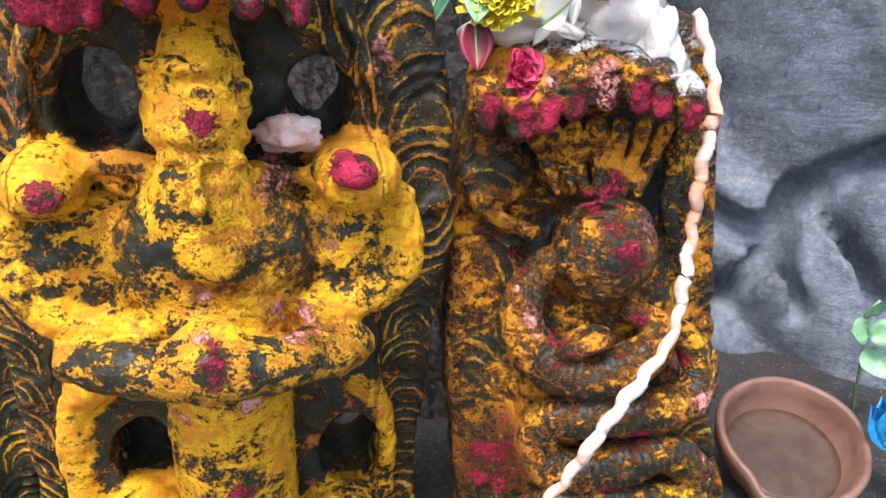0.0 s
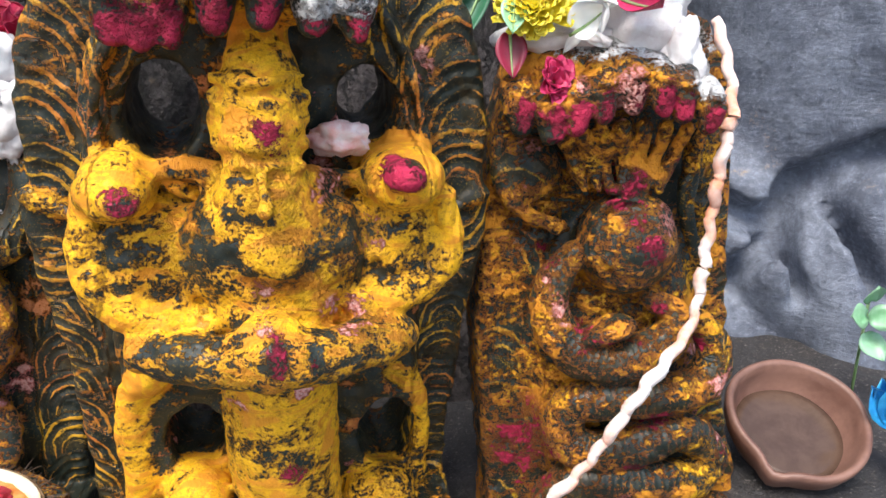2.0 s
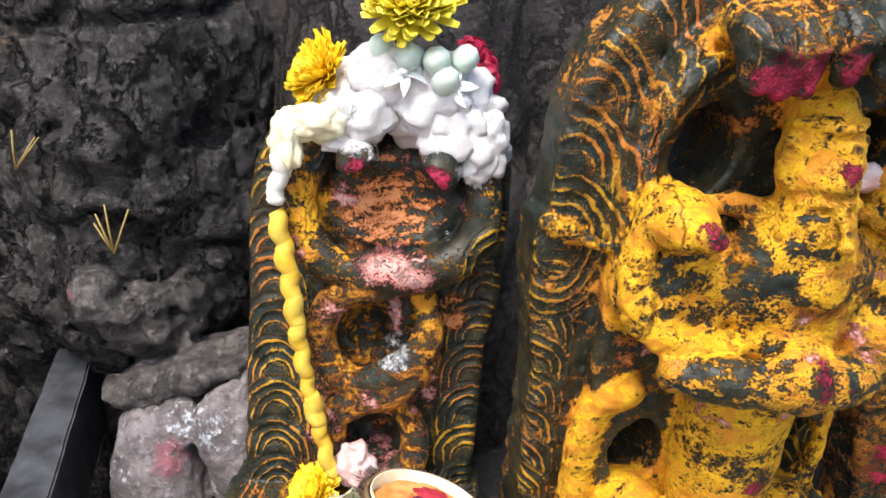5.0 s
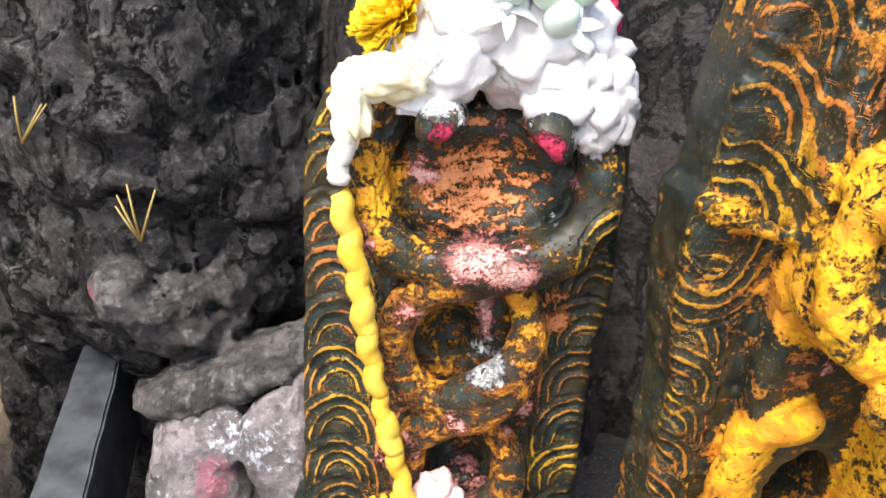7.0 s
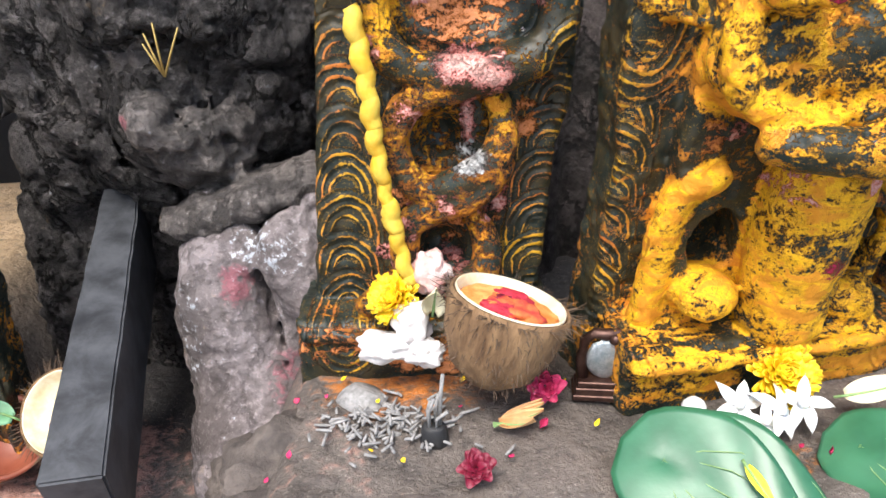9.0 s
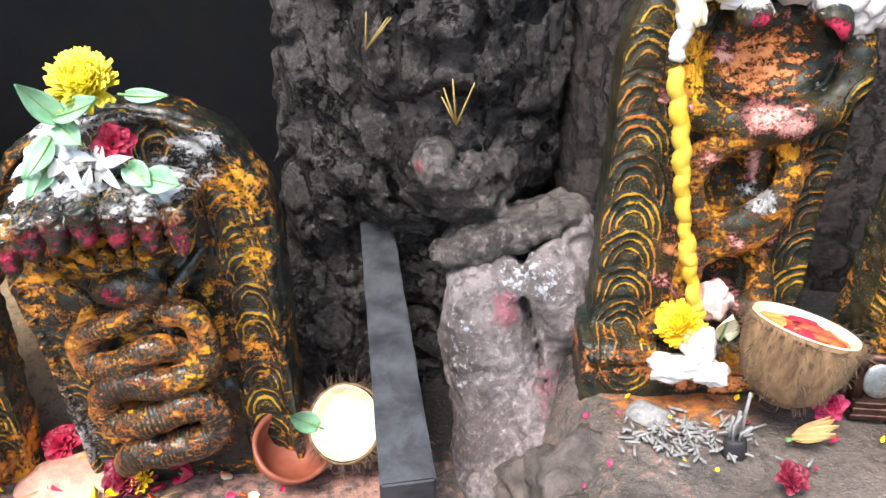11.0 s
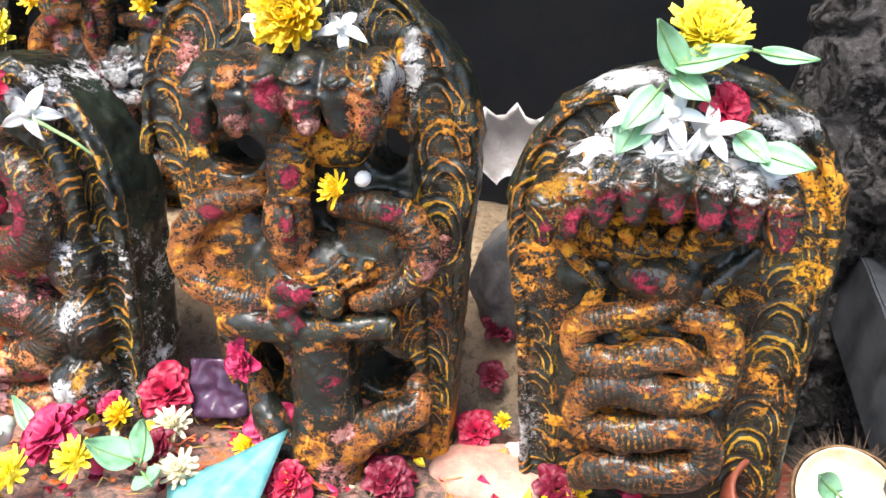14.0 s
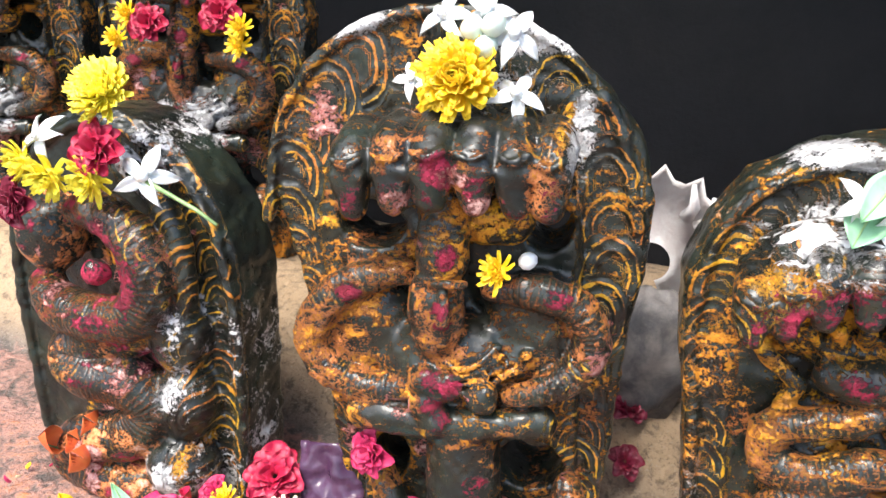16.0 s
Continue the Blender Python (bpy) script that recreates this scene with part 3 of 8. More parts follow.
def build_tree():
    """The old fig trunk: a dark rugged buttress, a grey fluted middle and a smooth grey foot with swollen roots."""
    tree = tagged(new("fig_tree"), "old fig tree with dark rugged bark and swollen roots", "tree")
    c = Carving((-1.12, 0.60, -0.05), (-0.50, 1.05, 1.05), 0.0055)
    c.tube([(-0.76, 0.90, 1.2), (-0.755, 0.88, 0.7), (-0.78, 0.88, 0.45), (-0.79, 0.955, 0.27), (-0.79, 0.96, -0.1)], [0.19, 0.18, 0.175, 0.15, 0.15], 0.02)
    c.tube([(-0.92, 0.90, 1.2), (-0.90, 0.86, 0.6), (-0.93, 0.85, 0.36), (-0.96, 0.90, 0.22), (-0.96, 0.90, -0.05)], [0.09, 0.085, 0.07, 0.07, 0.075], 0.02)
    c.tube([(-0.70, 0.83, 1.2), (-0.71, 0.80, 0.75), (-0.745, 0.755, 0.52), (-0.775, 0.735, 0.385), (-0.77, 0.745, 0.345)], [0.10, 0.09, 0.075, 0.052, 0.03], 0.018)
    c.blob((-0.94, 0.90, 0.10), (0.09, 0.09, 0.17), 0.02)
    c.blob((-0.82, 0.98, 0.12), (0.15, 0.12, 0.24), 0.02)
    c.tube([(-0.62, 0.99, 1.2), (-0.60, 0.98, 0.6), (-0.59, 0.98, 0.3), (-0.57, 0.98, 0.0)], [0.075, 0.07, 0.065, 0.07], 0.012)
    c.blob((-0.745, 0.775, 0.325), (0.10, 0.03, 0.012), 0.006, -10, cut=True)
    c.rough(0.014, 0.10, 3)
    c.rough(0.007, 0.036, 4)
    c.rough(0.005, 0.014, 5)
    for cell, seed, deep in ((14.0, 8, 0.022), (6.0, 9, 0.008)):
        ridge = 1 - np.abs(lattice_noise(c.d.shape, cell, seed))
        c.d += (deep * np.clip(ridge - 0.84, 0, 1) / 0.16).astype(np.float32)
    c.wash("milk", 0.32)
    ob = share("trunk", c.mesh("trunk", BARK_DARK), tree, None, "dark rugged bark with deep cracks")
    # the scarred burl and the ledge under it
    c = Carving((-0.90, 0.60, 0.22), (-0.52, 0.90, 0.66), 0.0042)
    c.blob((-0.742, 0.750, 0.368), (0.076, 0.056, 0.058), 0.020, -12)
    c.blob((-0.765, 0.770, 0.445), (0.066, 0.062, 0.110), 0.030, 14)
    c.blob((-0.770, 0.690, 0.398), (0.030, 0.022, 0.024), 0.006, -25)
    c.blob((-0.748, 0.690, 0.384), (0.024, 0.018, 0.012), 0.004, -30)
    c.blob((-0.757, 0.712, 0.436), (0.016, 0.016, 0.014), 0.006)
    c.blob((-0.725, 0.722, 0.286), (0.058, 0.046, 0.024), 0.006, 10)
    c.blob((-0.665, 0.725, 0.302), (0.050, 0.050, 0.026), 0.006, 14)
    c.blob((-0.615, 0.735, 0.312), (0.040, 0.050, 0.030), 0.006)
    for p, r, a in (((-0.70, 0.70, 0.375), (0.07, 0.03, 0.004), -32), ((-0.80, 0.71, 0.41), (0.004, 0.04, 0.07), 18), ((-0.66, 0.74, 0.44), (0.06, 0.03, 0.004), 35), ((-0.62, 0.74, 0.52), (0.05, 0.03, 0.004), -20)):
        c.blob(p, r, 0.008, a, cut=True)
    c.rough(0.009, 0.045, 113)
    c.rough(0.006, 0.018, 114)
    c.rough(0.004, 0.009, 115)
    c.daub("kumkum", (-0.782, 0.675, 0.402), 0.013, 0.9)
    c.wash("milk", 0.3)
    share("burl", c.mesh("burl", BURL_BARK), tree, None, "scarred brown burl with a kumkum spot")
    # the pale swollen root beside the kerb
    c = Carving((-0.84, 0.52, -0.04), (-0.50, 0.86, 0.36), 0.0045)
    c.blob((-0.695, 0.70, 0.16), (0.074, 0.075, 0.125), 0.012, 6)
    c.tube([(-0.68, 0.70, 0.12), (-0.67, 0.64, 0.03), (-0.66, 0.60, -0.03)], [0.075, 0.085, 0.09], 0.02)
    c.blob((-0.622, 0.685, 0.225), (0.044, 0.050, 0.072), 0.004, 8)
    c.tube([(-0.60, 0.72, 0.30), (-0.585, 0.72, 0.2), (-0.59, 0.70, 0.05)], [0.03, 0.04, 0.06], 0.012)
    c.blob((-0.652, 0.640, 0.19), (0.005, 0.05, 0.07), 0.008, 14, cut=True)
    c.rough(0.006, 0.05, 13)
    c.rough(0.004, 0.016, 14)
    c.rough(0.0025, 0.009, 15)
    c.daub("milk", (-0.74, 0.66, 0.17), (0.03, 0.09, 0.10), 0.62)
    c.daub("milk", (-0.65, 0.66, 0.265), (0.06, 0.09, 0.035), 0.7)
    c.wash("milk", 0.34)
    c.daub("kumkum", (-0.685, 0.64, 0.23), (0.025, 0.08, 0.03), 0.8)
    c.daub("kumkum", (-0.63, 0.64, 0.12), (0.04, 0.08, 0.04), 0.7)
    share("root", c.mesh("root", ROOT_BARK), tree, None, "swollen pinkish grey root flecked with bluish white")
    # the grey fluted trunk behind the stones
    c = Carving((-0.62, 0.66, 0.0), (0.34, 1.15, 1.05), 0.008)
    c.tube([(-0.44, 0.92, 1.2), (-0.45, 0.90, 0.6), (-0.46, 0.89, -0.1)], [0.18, 0.17, 0.17], 0.03)
    c.tube([(-0.22, 0.96, 1.2), (-0.22, 0.93, 0.6), (-0.23, 0.90, -0.1)], [0.13, 0.12, 0.13], 0.02)
    c.tube([(0.05, 1.04, 1.2), (0.03, 1.02, 0.6), (0.02, 1.0, -0.1)], [0.19, 0.18, 0.19], 0.03)
    c.rough(0.012, 0.09, 23)
    c.rough(0.006, 0.03, 24)
    share("trunk", c.mesh("trunk", BARK_MID), tree, None, "brownish grey fluted bark")
    c = Carving((0.14, 0.72, 0.05), (1.3, 1.35, 1.05), 0.009)
    c.tube([(0.60, 1.20, 1.2), (0.60, 1.15, 0.75), (0.59, 1.16, 0.5), (0.58, 1.2, 0.1)], [0.31, 0.28, 0.25, 0.24], 0.03)
    c.tube([(0.36, 1.09, 0.5), (0.40, 1.03, 0.40), (0.46, 0.985, 0.33), (0.48, 0.98, 0.2)], [0.07, 0.075, 0.065, 0.05], 0.02)
    c.tube([(0.66, 1.02, 0.62), (0.60, 0.965, 0.45), (0.545, 0.93, 0.34), (0.54, 0.93, 0.18)], [0.08, 0.085, 0.07, 0.075], 0.012)
    c.tube([(0.90, 1.08, 0.8), (0.80, 1.0, 0.45), (0.74, 0.93, 0.2)], [0.15, 0.13, 0.12], 0.02)
    c.tube([(0.30, 1.05, 0.28), (0.37, 1.00, 0.24), (0.42, 0.97, 0.19)], [0.05, 0.05, 0.05], 0.02)
    c.tube([(0.44, 0.93, 0.95), (0.50, 0.91, 0.72), (0.555, 0.90, 0.55), (0.52, 0.91, 0.42)], [0.03, 0.035, 0.03, 0.02], 0.03)
    c.blob((0.50, 0.90, 0.40), (0.012, 0.06, 0.10), 0.02, 25, cut=True)
    c.blob((0.62, 0.89, 0.60), (0.012, 0.06, 0.16), 0.03, 12, cut=True)
    for line in (((0.56, 0.90, 0.52), (0.48, 0.92, 0.465), (0.445, 0.95, 0.425), (0.44, 0.96, 0.37), (0.46, 0.94, 0.30)), ((0.34, 1.0, 0.43), (0.40, 0.96, 0.395), (0.44, 0.95, 0.40)), ((0.37, 0.98, 0.30), (0.39, 0.97, 0.33), (0.42, 0.96, 0.36))):
        for p in spline(line, 5):
            c.blob(p, (0.015, 0.045, 0.015), 0.022, 0, cut=True)
    c.rough(0.012, 0.14, 33)
    c.rough(0.0035, 0.04, 34)
    c.rough(0.002, 0.02, 35)
    share("trunk", c.mesh("trunk", BARK_GREY), tree, None, "smooth wrinkled grey bark with folded roots")
    return tree


BARK_MID = bark_material("brown_grey_bark", (0.042, 0.034, 0.032), (0.11, 0.09, 0.086), (0.5, 0.5, 1.8), 0.8)
ROOT_BARK = bark_material("pale_root_bark", (0.15, 0.125, 0.12), (0.33, 0.285, 0.29), (0.8, 0.8, 1.5), 0.5)
BURL_BARK = bark_material("scarred_burl_bark", (0.062, 0.054, 0.050), (0.20, 0.175, 0.162), (0.8, 0.8, 1.4), 0.6)
build_tree()


def build_wall():
    """A near-black wall that closes the hollow behind the stones, and an added roof over it."""
    bm = bmesh.new()
    for lo, hi in (((-3.4, 1.55, -0.2), (1.8, 1.75, 2.2)), ((-3.4, 0.2, -0.2), (-3.2, 1.55, 2.2))):
        bmesh.ops.create_cube(bm, size=1, matrix=Matrix.Translation([(a + b) / 2 for a, b in zip(lo, hi)]) @ Matrix.Diagonal([b - a for a, b in zip(lo, hi)]).to_4x4())
    bmesh.ops.subdivide_edges(bm, edges=bm.edges, cuts=24, use_grid_fill=True)
    for v in bm.verts:
        v.co += Vector((1, 1, 0)) * 0.03 * noise.fractal(v.co * 3.5, 1.0, 2.0, 4)
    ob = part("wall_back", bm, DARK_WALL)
    tagged(ob, "near-black wall behind the stones, the hollow's shade put into its colour", "wall", kind="structure")
    # added roof above the view; it keeps skylight out of the hollow
    bm = bmesh.new()
    bmesh.ops.create_cube(bm, size=1, matrix=Matrix.Translation((-2.05, 1.15, 1.35)) @ Matrix.Diagonal((2.5, 1.1, 0.12)).to_4x4())
    bmesh.ops.subdivide_edges(bm, edges=bm.edges, cuts=10, use_grid_fill=True)
    for v in bm.verts:
        v.co.z += 0.04 * noise.fractal(v.co * 4, 1.0, 2.0, 3)
    tagged(part("ceiling", bm, DARK_WALL), "unseen near-black roof added over the hollow to keep it dark", "ceiling", kind="structure")


build_wall()


def beam(name, a, b, width, depth, material, label, category, cut=0.0):
    """A squared stone bar whose top face runs from a to b."""
    a, b = Vector(a), Vector(b)
    along = (b - a).normalized()
    side = along.cross(Vector((0, 0, 1))).normalized()
    up = side.cross(along)
    bm = bmesh.new()
    n, rows = 24, []
    for i in range(n + 1):
        p = a + (b - a) * i / n
        ring = []
        for s, t in ((-1, 0), (1, 0), (1, -1), (-1, -1)):
            w = 1 - 0.22 * (1 - i / n)
            q = p + side * s * width / 2 * w + up * t * depth + along * (cut * s * max(0, 1 - i / 3))
            q += up * 0.0016 * noise.noise(q * 30) + side * 0.0016 * noise.noise(q * 30 + Vector((9, 0, 0)))
            ring.append(bm.verts.new(q))
        rows.append(ring)
    for u, v in zip(rows[:-1], rows[1:]):
        for k in range(4):
            bm.faces.new((u[k], v[k], v[(k + 1) % 4], u[(k + 1) % 4]))
    bm.faces.new(rows[0])
    bm.faces.new(rows[-1][::-1])
    bmesh.ops.recalc_face_normals(bm, faces=bm.faces)
    long = [e for e in bm.edges if len(e.link_faces) == 2 and e.calc_face_angle(0) > 0.8]
    bmesh.ops.bevel(bm, geom=long, offset=0.0025, segments=2, affect="EDGES")
    ob = part(name, bm, material, smooth=False)
    return tagged(ob, label, category)


beam("granite_kerb", (-0.867, 0.838, 0.291), (-0.787, 0.430, 0.150), 0.056, 0.11, GRANITE, "sloping black granite bar propped against the trunk", "stone bar", cut=-0.03)


# ---- the carved stones ----
def arch(hw0, hw1, spring, top, power=2.2, shift=0.0):
    """A slab outline: straight sides from half-width hw0 at the foot to hw1, and a rounded head."""
    def f(x, z):
        w = hw0 + (hw1 - hw0) * np.clip(z / spring, 0, 1)
        q = (np.abs((x - shift) / hw1) ** power + (np.maximum(z - spring, 0) / (top - spring)) ** power) ** (1 / power)
        return np.where(z < spring, np.abs(x - shift) - w, (q - 1) * np.minimum(hw1, top - spring))
    return f


def sides(left, right):
    """A slab outline from its left and right edges, each a list of (x, z) from the foot to the crown."""
    xl, zl = np.array(left).T
    xr, zr = np.array(right).T

    def f(x, z):
        a, b = np.interp(z, zl, xl), np.interp(z, zr, xr)
        sa = np.abs(np.interp(z + 0.004, zl, xl) - np.interp(z - 0.004, zl, xl)) / 0.008
        sb = np.abs(np.interp(z + 0.004, zr, xr) - np.interp(z - 0.004, zr, xr)) / 0.008
        return np.maximum(np.maximum((a - x) / np.sqrt(1 + sa * sa), (x - b) / np.sqrt(1 + sb * sb)), z - max(zl[-1], zr[-1]))
    return f


def stone(name, c, m, label, material=None):
    ob = new(name, c.mesh(name, material or IDOL))
    ob.matrix_basis = m
    return tagged(ob, label, "statue", "carved stones of the shrine")


def heads(c, places, y, r, coat, lean=0.0, red=0.95):
    """A row of hooded snake heads: a broad brow, a blunt snout and two eyes each."""
    for x, z in places:
        y1 = y + lean * abs(x)
        c.tube([(x, y1 + r[1] * 1.2, z + r[2] * 0.95), (x, y1 + r[1] * 0.25, z + r[2] * 0.45), (x, y1, z - r[2] * 0.45)], [r[0] * 0.95, r[0] * 1.12, r[0] * 0.70], 0.0016, coat)
        for s in (-1, 1):
            c.blob((x + s * r[0] * 0.62, y1 - r[0] * 0.42, z + r[2] * 0.22), r[0] * 0.30, 0.0015)
        c.tube([(x - r[0] * 0.7, y1 - r[0] * 0.5, z + r[2] * 0.62), (x, y1 - r[0] * 0.85, z + r[2] * 0.5), (x + r[0] * 0.7, y1 - r[0] * 0.5, z + r[2] * 0.62)], r[0] * 0.16, 0.002)
        c.daub("kumkum", (x + r[0] * 0.15, y1 - r[1], z - r[2] * 0.30), (r[0] * 0.95, 0.03, r[2] * 0.80), red)
        c.daub("vermilion", (x - r[0] * 0.2, y1 - r[1] * 0.6, z + r[2] * 0.45), (r[0], 0.03, r[2] * 0.5), 0.44)


def left_stone():
    """Two snakes twined upward under a spread hood."""
    c = Carving((-0.17, -0.09, -0.03), (0.16, 0.085, 0.51), 0.0023)
    c.stele(sides([(-0.135, 0.0), (-0.130, 0.08), (-0.119, 0.226), (-0.110, 0.36), (-0.103, 0.39), (-0.085, 0.425), (-0.04, 0.455), (0.01, 0.466)], [(0.090, 0.0), (0.098, 0.085), (0.107, 0.22), (0.119, 0.267), (0.126, 0.35), (0.126, 0.39), (0.105, 0.43), (0.06, 0.458), (0.01, 0.466)]), 0.0, 0.065)
    c.stele(lambda x, z: np.maximum(np.abs(x + 0.02) - 0.125, np.abs(z - 0.025) - 0.04), -0.05, 0.06, 0, 0.012)
    c.stele(lambda x, z: np.maximum(np.abs(x + 0.001) - 0.045, np.abs(z - 0.19) - 0.11), -0.010, 0.02, 0, 0.006)
    A = {"vermilion": 0.56, "turmeric": 0.42}
    c.tube([(-0.038, -0.020, 0.405), (-0.056, -0.022, 0.378), (-0.058, -0.024, 0.347), (-0.044, -0.028, 0.315), (-0.012, -0.032, 0.300), (0.028, -0.036, 0.300), (0.065, -0.034, 0.308), (0.094, -0.028, 0.328), (0.101, -0.024, 0.363), (0.095, -0.020, 0.393), (0.068, -0.020, 0.412)], [0.0114, 0.0147, 0.0165, 0.0175, 0.0175, 0.0188, 0.0195, 0.0179, 0.0160, 0.0144, 0.0112], 0.003, {"turmeric": 0.40})
    c.blob((0.024, 0.0, 0.354), (0.0762, 0.03, 0.0601), 0.006, 0, {"vermilion": .4})
    c.tube([(0.007, -0.035, 0.400), (0.005, -0.026, 0.367), (0.004, -0.030, 0.329)], 0.0048, 0.004, {"vermilion": .5})
    c.tube([(0.025, -0.035, 0.400), (0.024, -0.026, 0.367), (0.023, -0.030, 0.329)], 0.0048, 0.004, {"vermilion": .5})
    c.tube([(0.044, -0.035, 0.400), (0.043, -0.026, 0.368), (0.043, -0.030, 0.329)], 0.0048, 0.004, {"vermilion": .5})
    c.tube([(-0.003, -0.022, 0.378), (0.023, -0.032, 0.379), (0.052, -0.022, 0.378)], 0.0023, 0.003, {"vermilion": .45})
    c.tube([(-0.004, -0.022, 0.363), (0.024, -0.032, 0.363), (0.052, -0.022, 0.363)], 0.0023, 0.003, {"vermilion": .45})
    c.tube([(-0.004, -0.022, 0.349), (0.024, -0.032, 0.350), (0.053, -0.022, 0.349)], 0.0023, 0.003, {"vermilion": .45})
    c.tube([(-0.004, -0.022, 0.334), (0.024, -0.032, 0.336), (0.053, -0.022, 0.335)], 0.0024, 0.003, {"vermilion": .45})
    c.tube([(-0.006, -0.025, 0.411), (-0.005, -0.050, 0.397), (-0.005, -0.050, 0.384)], [0.0165, 0.0166, 0.0116], 0.006, {})
    c.tube([(0.065, -0.025, 0.405), (0.064, -0.050, 0.391), (0.064, -0.050, 0.379)], [0.0164, 0.0165, 0.0116], 0.006, {})
    c.tube([(0.052, -0.028, 0.295), (0.012, -0.034, 0.288), (-0.024, -0.032, 0.278), (-0.042, -0.028, 0.245), (-0.037, -0.026, 0.212), (-0.013, -0.030, 0.193), (0.020, -0.036, 0.204), (0.049, -0.030, 0.225), (0.055, -0.022, 0.253), (0.047, -0.018, 0.278)], [0.0135, 0.0143, 0.0145, 0.0149, 0.0144, 0.0144, 0.0166, 0.0149, 0.0132, 0.0115], 0.002, A)
    c.tube([(0.054, -0.026, 0.213), (0.029, -0.036, 0.190), (-0.005, -0.034, 0.176), (-0.031, -0.030, 0.158), (-0.036, -0.026, 0.122), (-0.024, -0.028, 0.097), (0.012, -0.032, 0.093), (0.039, -0.026, 0.108), (0.040, -0.020, 0.140), (0.029, -0.018, 0.164)], [0.0134, 0.0151, 0.0145, 0.0139, 0.0143, 0.0144, 0.0152, 0.0143, 0.0124, 0.0105], 0.002, A)
    c.tube([(-0.028, -0.030, 0.098), (-0.051, -0.034, 0.093), (-0.074, -0.036, 0.077)], [0.0143, 0.0152, 0.0117], 0.004, A)
    c.tube([(0.030, -0.026, 0.092), (0.057, -0.030, 0.080), (0.079, -0.030, 0.069)], [0.0135, 0.0135, 0.0108], 0.004, A)
    c.blob((0.022, -0.045, 0.361), (0.0613, 0.035, 0.0408), 0.008, 0, None, True)
    c.blob((-0.001, -0.020, 0.237), (0.0244, 0.03, 0.0244), 0.005, 0, None, True)
    c.blob((0.002, -0.020, 0.129), (0.0232, 0.03, 0.0232), 0.005, 0, None, True)
    c.tube([(-0.135, -0.05, 0.05), (0.0, -0.055, 0.05), (0.10, -0.05, 0.05)], 0.006, 0.006, {"vermilion": 0.6})
    c.rough(0.0016, 0.015, 41)
    c.rough(0.0010, 0.007, 415)
    c.arcs([(-0.098, 0.03), (-0.092, 0.2), (-0.085, 0.36), (-0.06, 0.44)], 0.006, 0.042, 0.042, 0.0085)
    c.arcs([(0.088, 0.03), (0.098, 0.2), (0.122, 0.33)], 0.006, 0.042, 0.04, 0.0085)
    c.daub("milk", (0.03, 0.45), (0.095, 0.03), 0.9)
    c.daub("kumkum", (-0.004, -0.065, 0.394), (0.0140, 0.03, 0.0119), 1.0)
    c.daub("kumkum", (0.062, -0.065, 0.389), (0.0139, 0.03, 0.0118), 1.0)
    c.daub("vermilion", (-0.001, -0.020, 0.237), (0.0231, 0.04, 0.0231), 0.75)
    c.daub("vermilion", (0.002, -0.020, 0.129), (0.0223, 0.04, 0.0223), 0.7)
    c.daub("blush", (0.020, -0.050, 0.310), (0.0280, 0.05, 0.0190), 0.95)
    c.daub("blush", (0.041, -0.050, 0.299), (0.0240, 0.05, 0.0170), 0.9)
    c.daub("milk", (0.021, -0.050, 0.226), (0.0220, 0.05, 0.0130), 0.95)
    c.daub("blush", (0.024, -0.030, 0.252), (0.0080, 0.05, 0.0380), 0.85)
    c.daub("blush", (0.004, -0.050, 0.189), (0.0107, 0.04, 0.0164), 0.6)
    c.daub("milk", (0.070, -0.030, 0.334), (0.0035, 0.04, 0.0054), 1)
    c.daub("turmeric", (-0.052, -0.030, 0.349), (0.0210, 0.05, 0.0450), 0.78)
    c.daub("kumkum", (0.027, -0.040, 0.429), (0.0086, 0.04, 0.0250), 0.9)
    c.daub("blush", (0.034, -0.040, 0.393), (0.0110, 0.04, 0.0095), 0.6)
    c.daub("milk", (0.052, -0.040, 0.426), (0.0393, 0.04, 0.0215), 0.95)
    c.daub("milk", (0.090, -0.030, 0.391), (0.0186, 0.04, 0.0186), 0.95)
    c.daub("milk", (-0.009, -0.050, 0.417), (0.0178, 0.04, 0.0107), 0.9)
    c.daub("milk", (0.008, -0.050, 0.395), (0.0036, 0.04, 0.0216), 0.7)
    c.daub("vermilion", (0.024, -0.020, 0.350), (0.0587, 0.06, 0.0431), 0.78)
    c.daub("blush", (0.0, 0.105), (0.03, 0.022), 0.75)
    c.daub("turmeric", (0.0, 0.24), (0.05, 0.05), 0.42)
    c.daub("vermilion", (0.0, 0.19), (0.055, 0.10), 0.46)
    c.daub("turmeric", (-0.05, 0.335), (0.03, 0.05), 0.5)
    c.daub("vermilion", (0.08, 0.33), (0.03, 0.05), 0.4)
    c.spatter(40, (-0.07, 0.1, 0.08, 0.44), 7, ("vermilion", "turmeric", "blush"), 0.5)
    c.daub("vermilion", (-0.05, 0.035), (0.11, 0.03), 0.7)
    c.daub("turmeric", (-0.02, 0.06), (0.1, 0.03), 0.45)
    return stone("snake_stone", c, pose(-0.46, 0.60, 0.17), "dark stone of two twined snakes smeared with white paste", IDOL_GREEN)


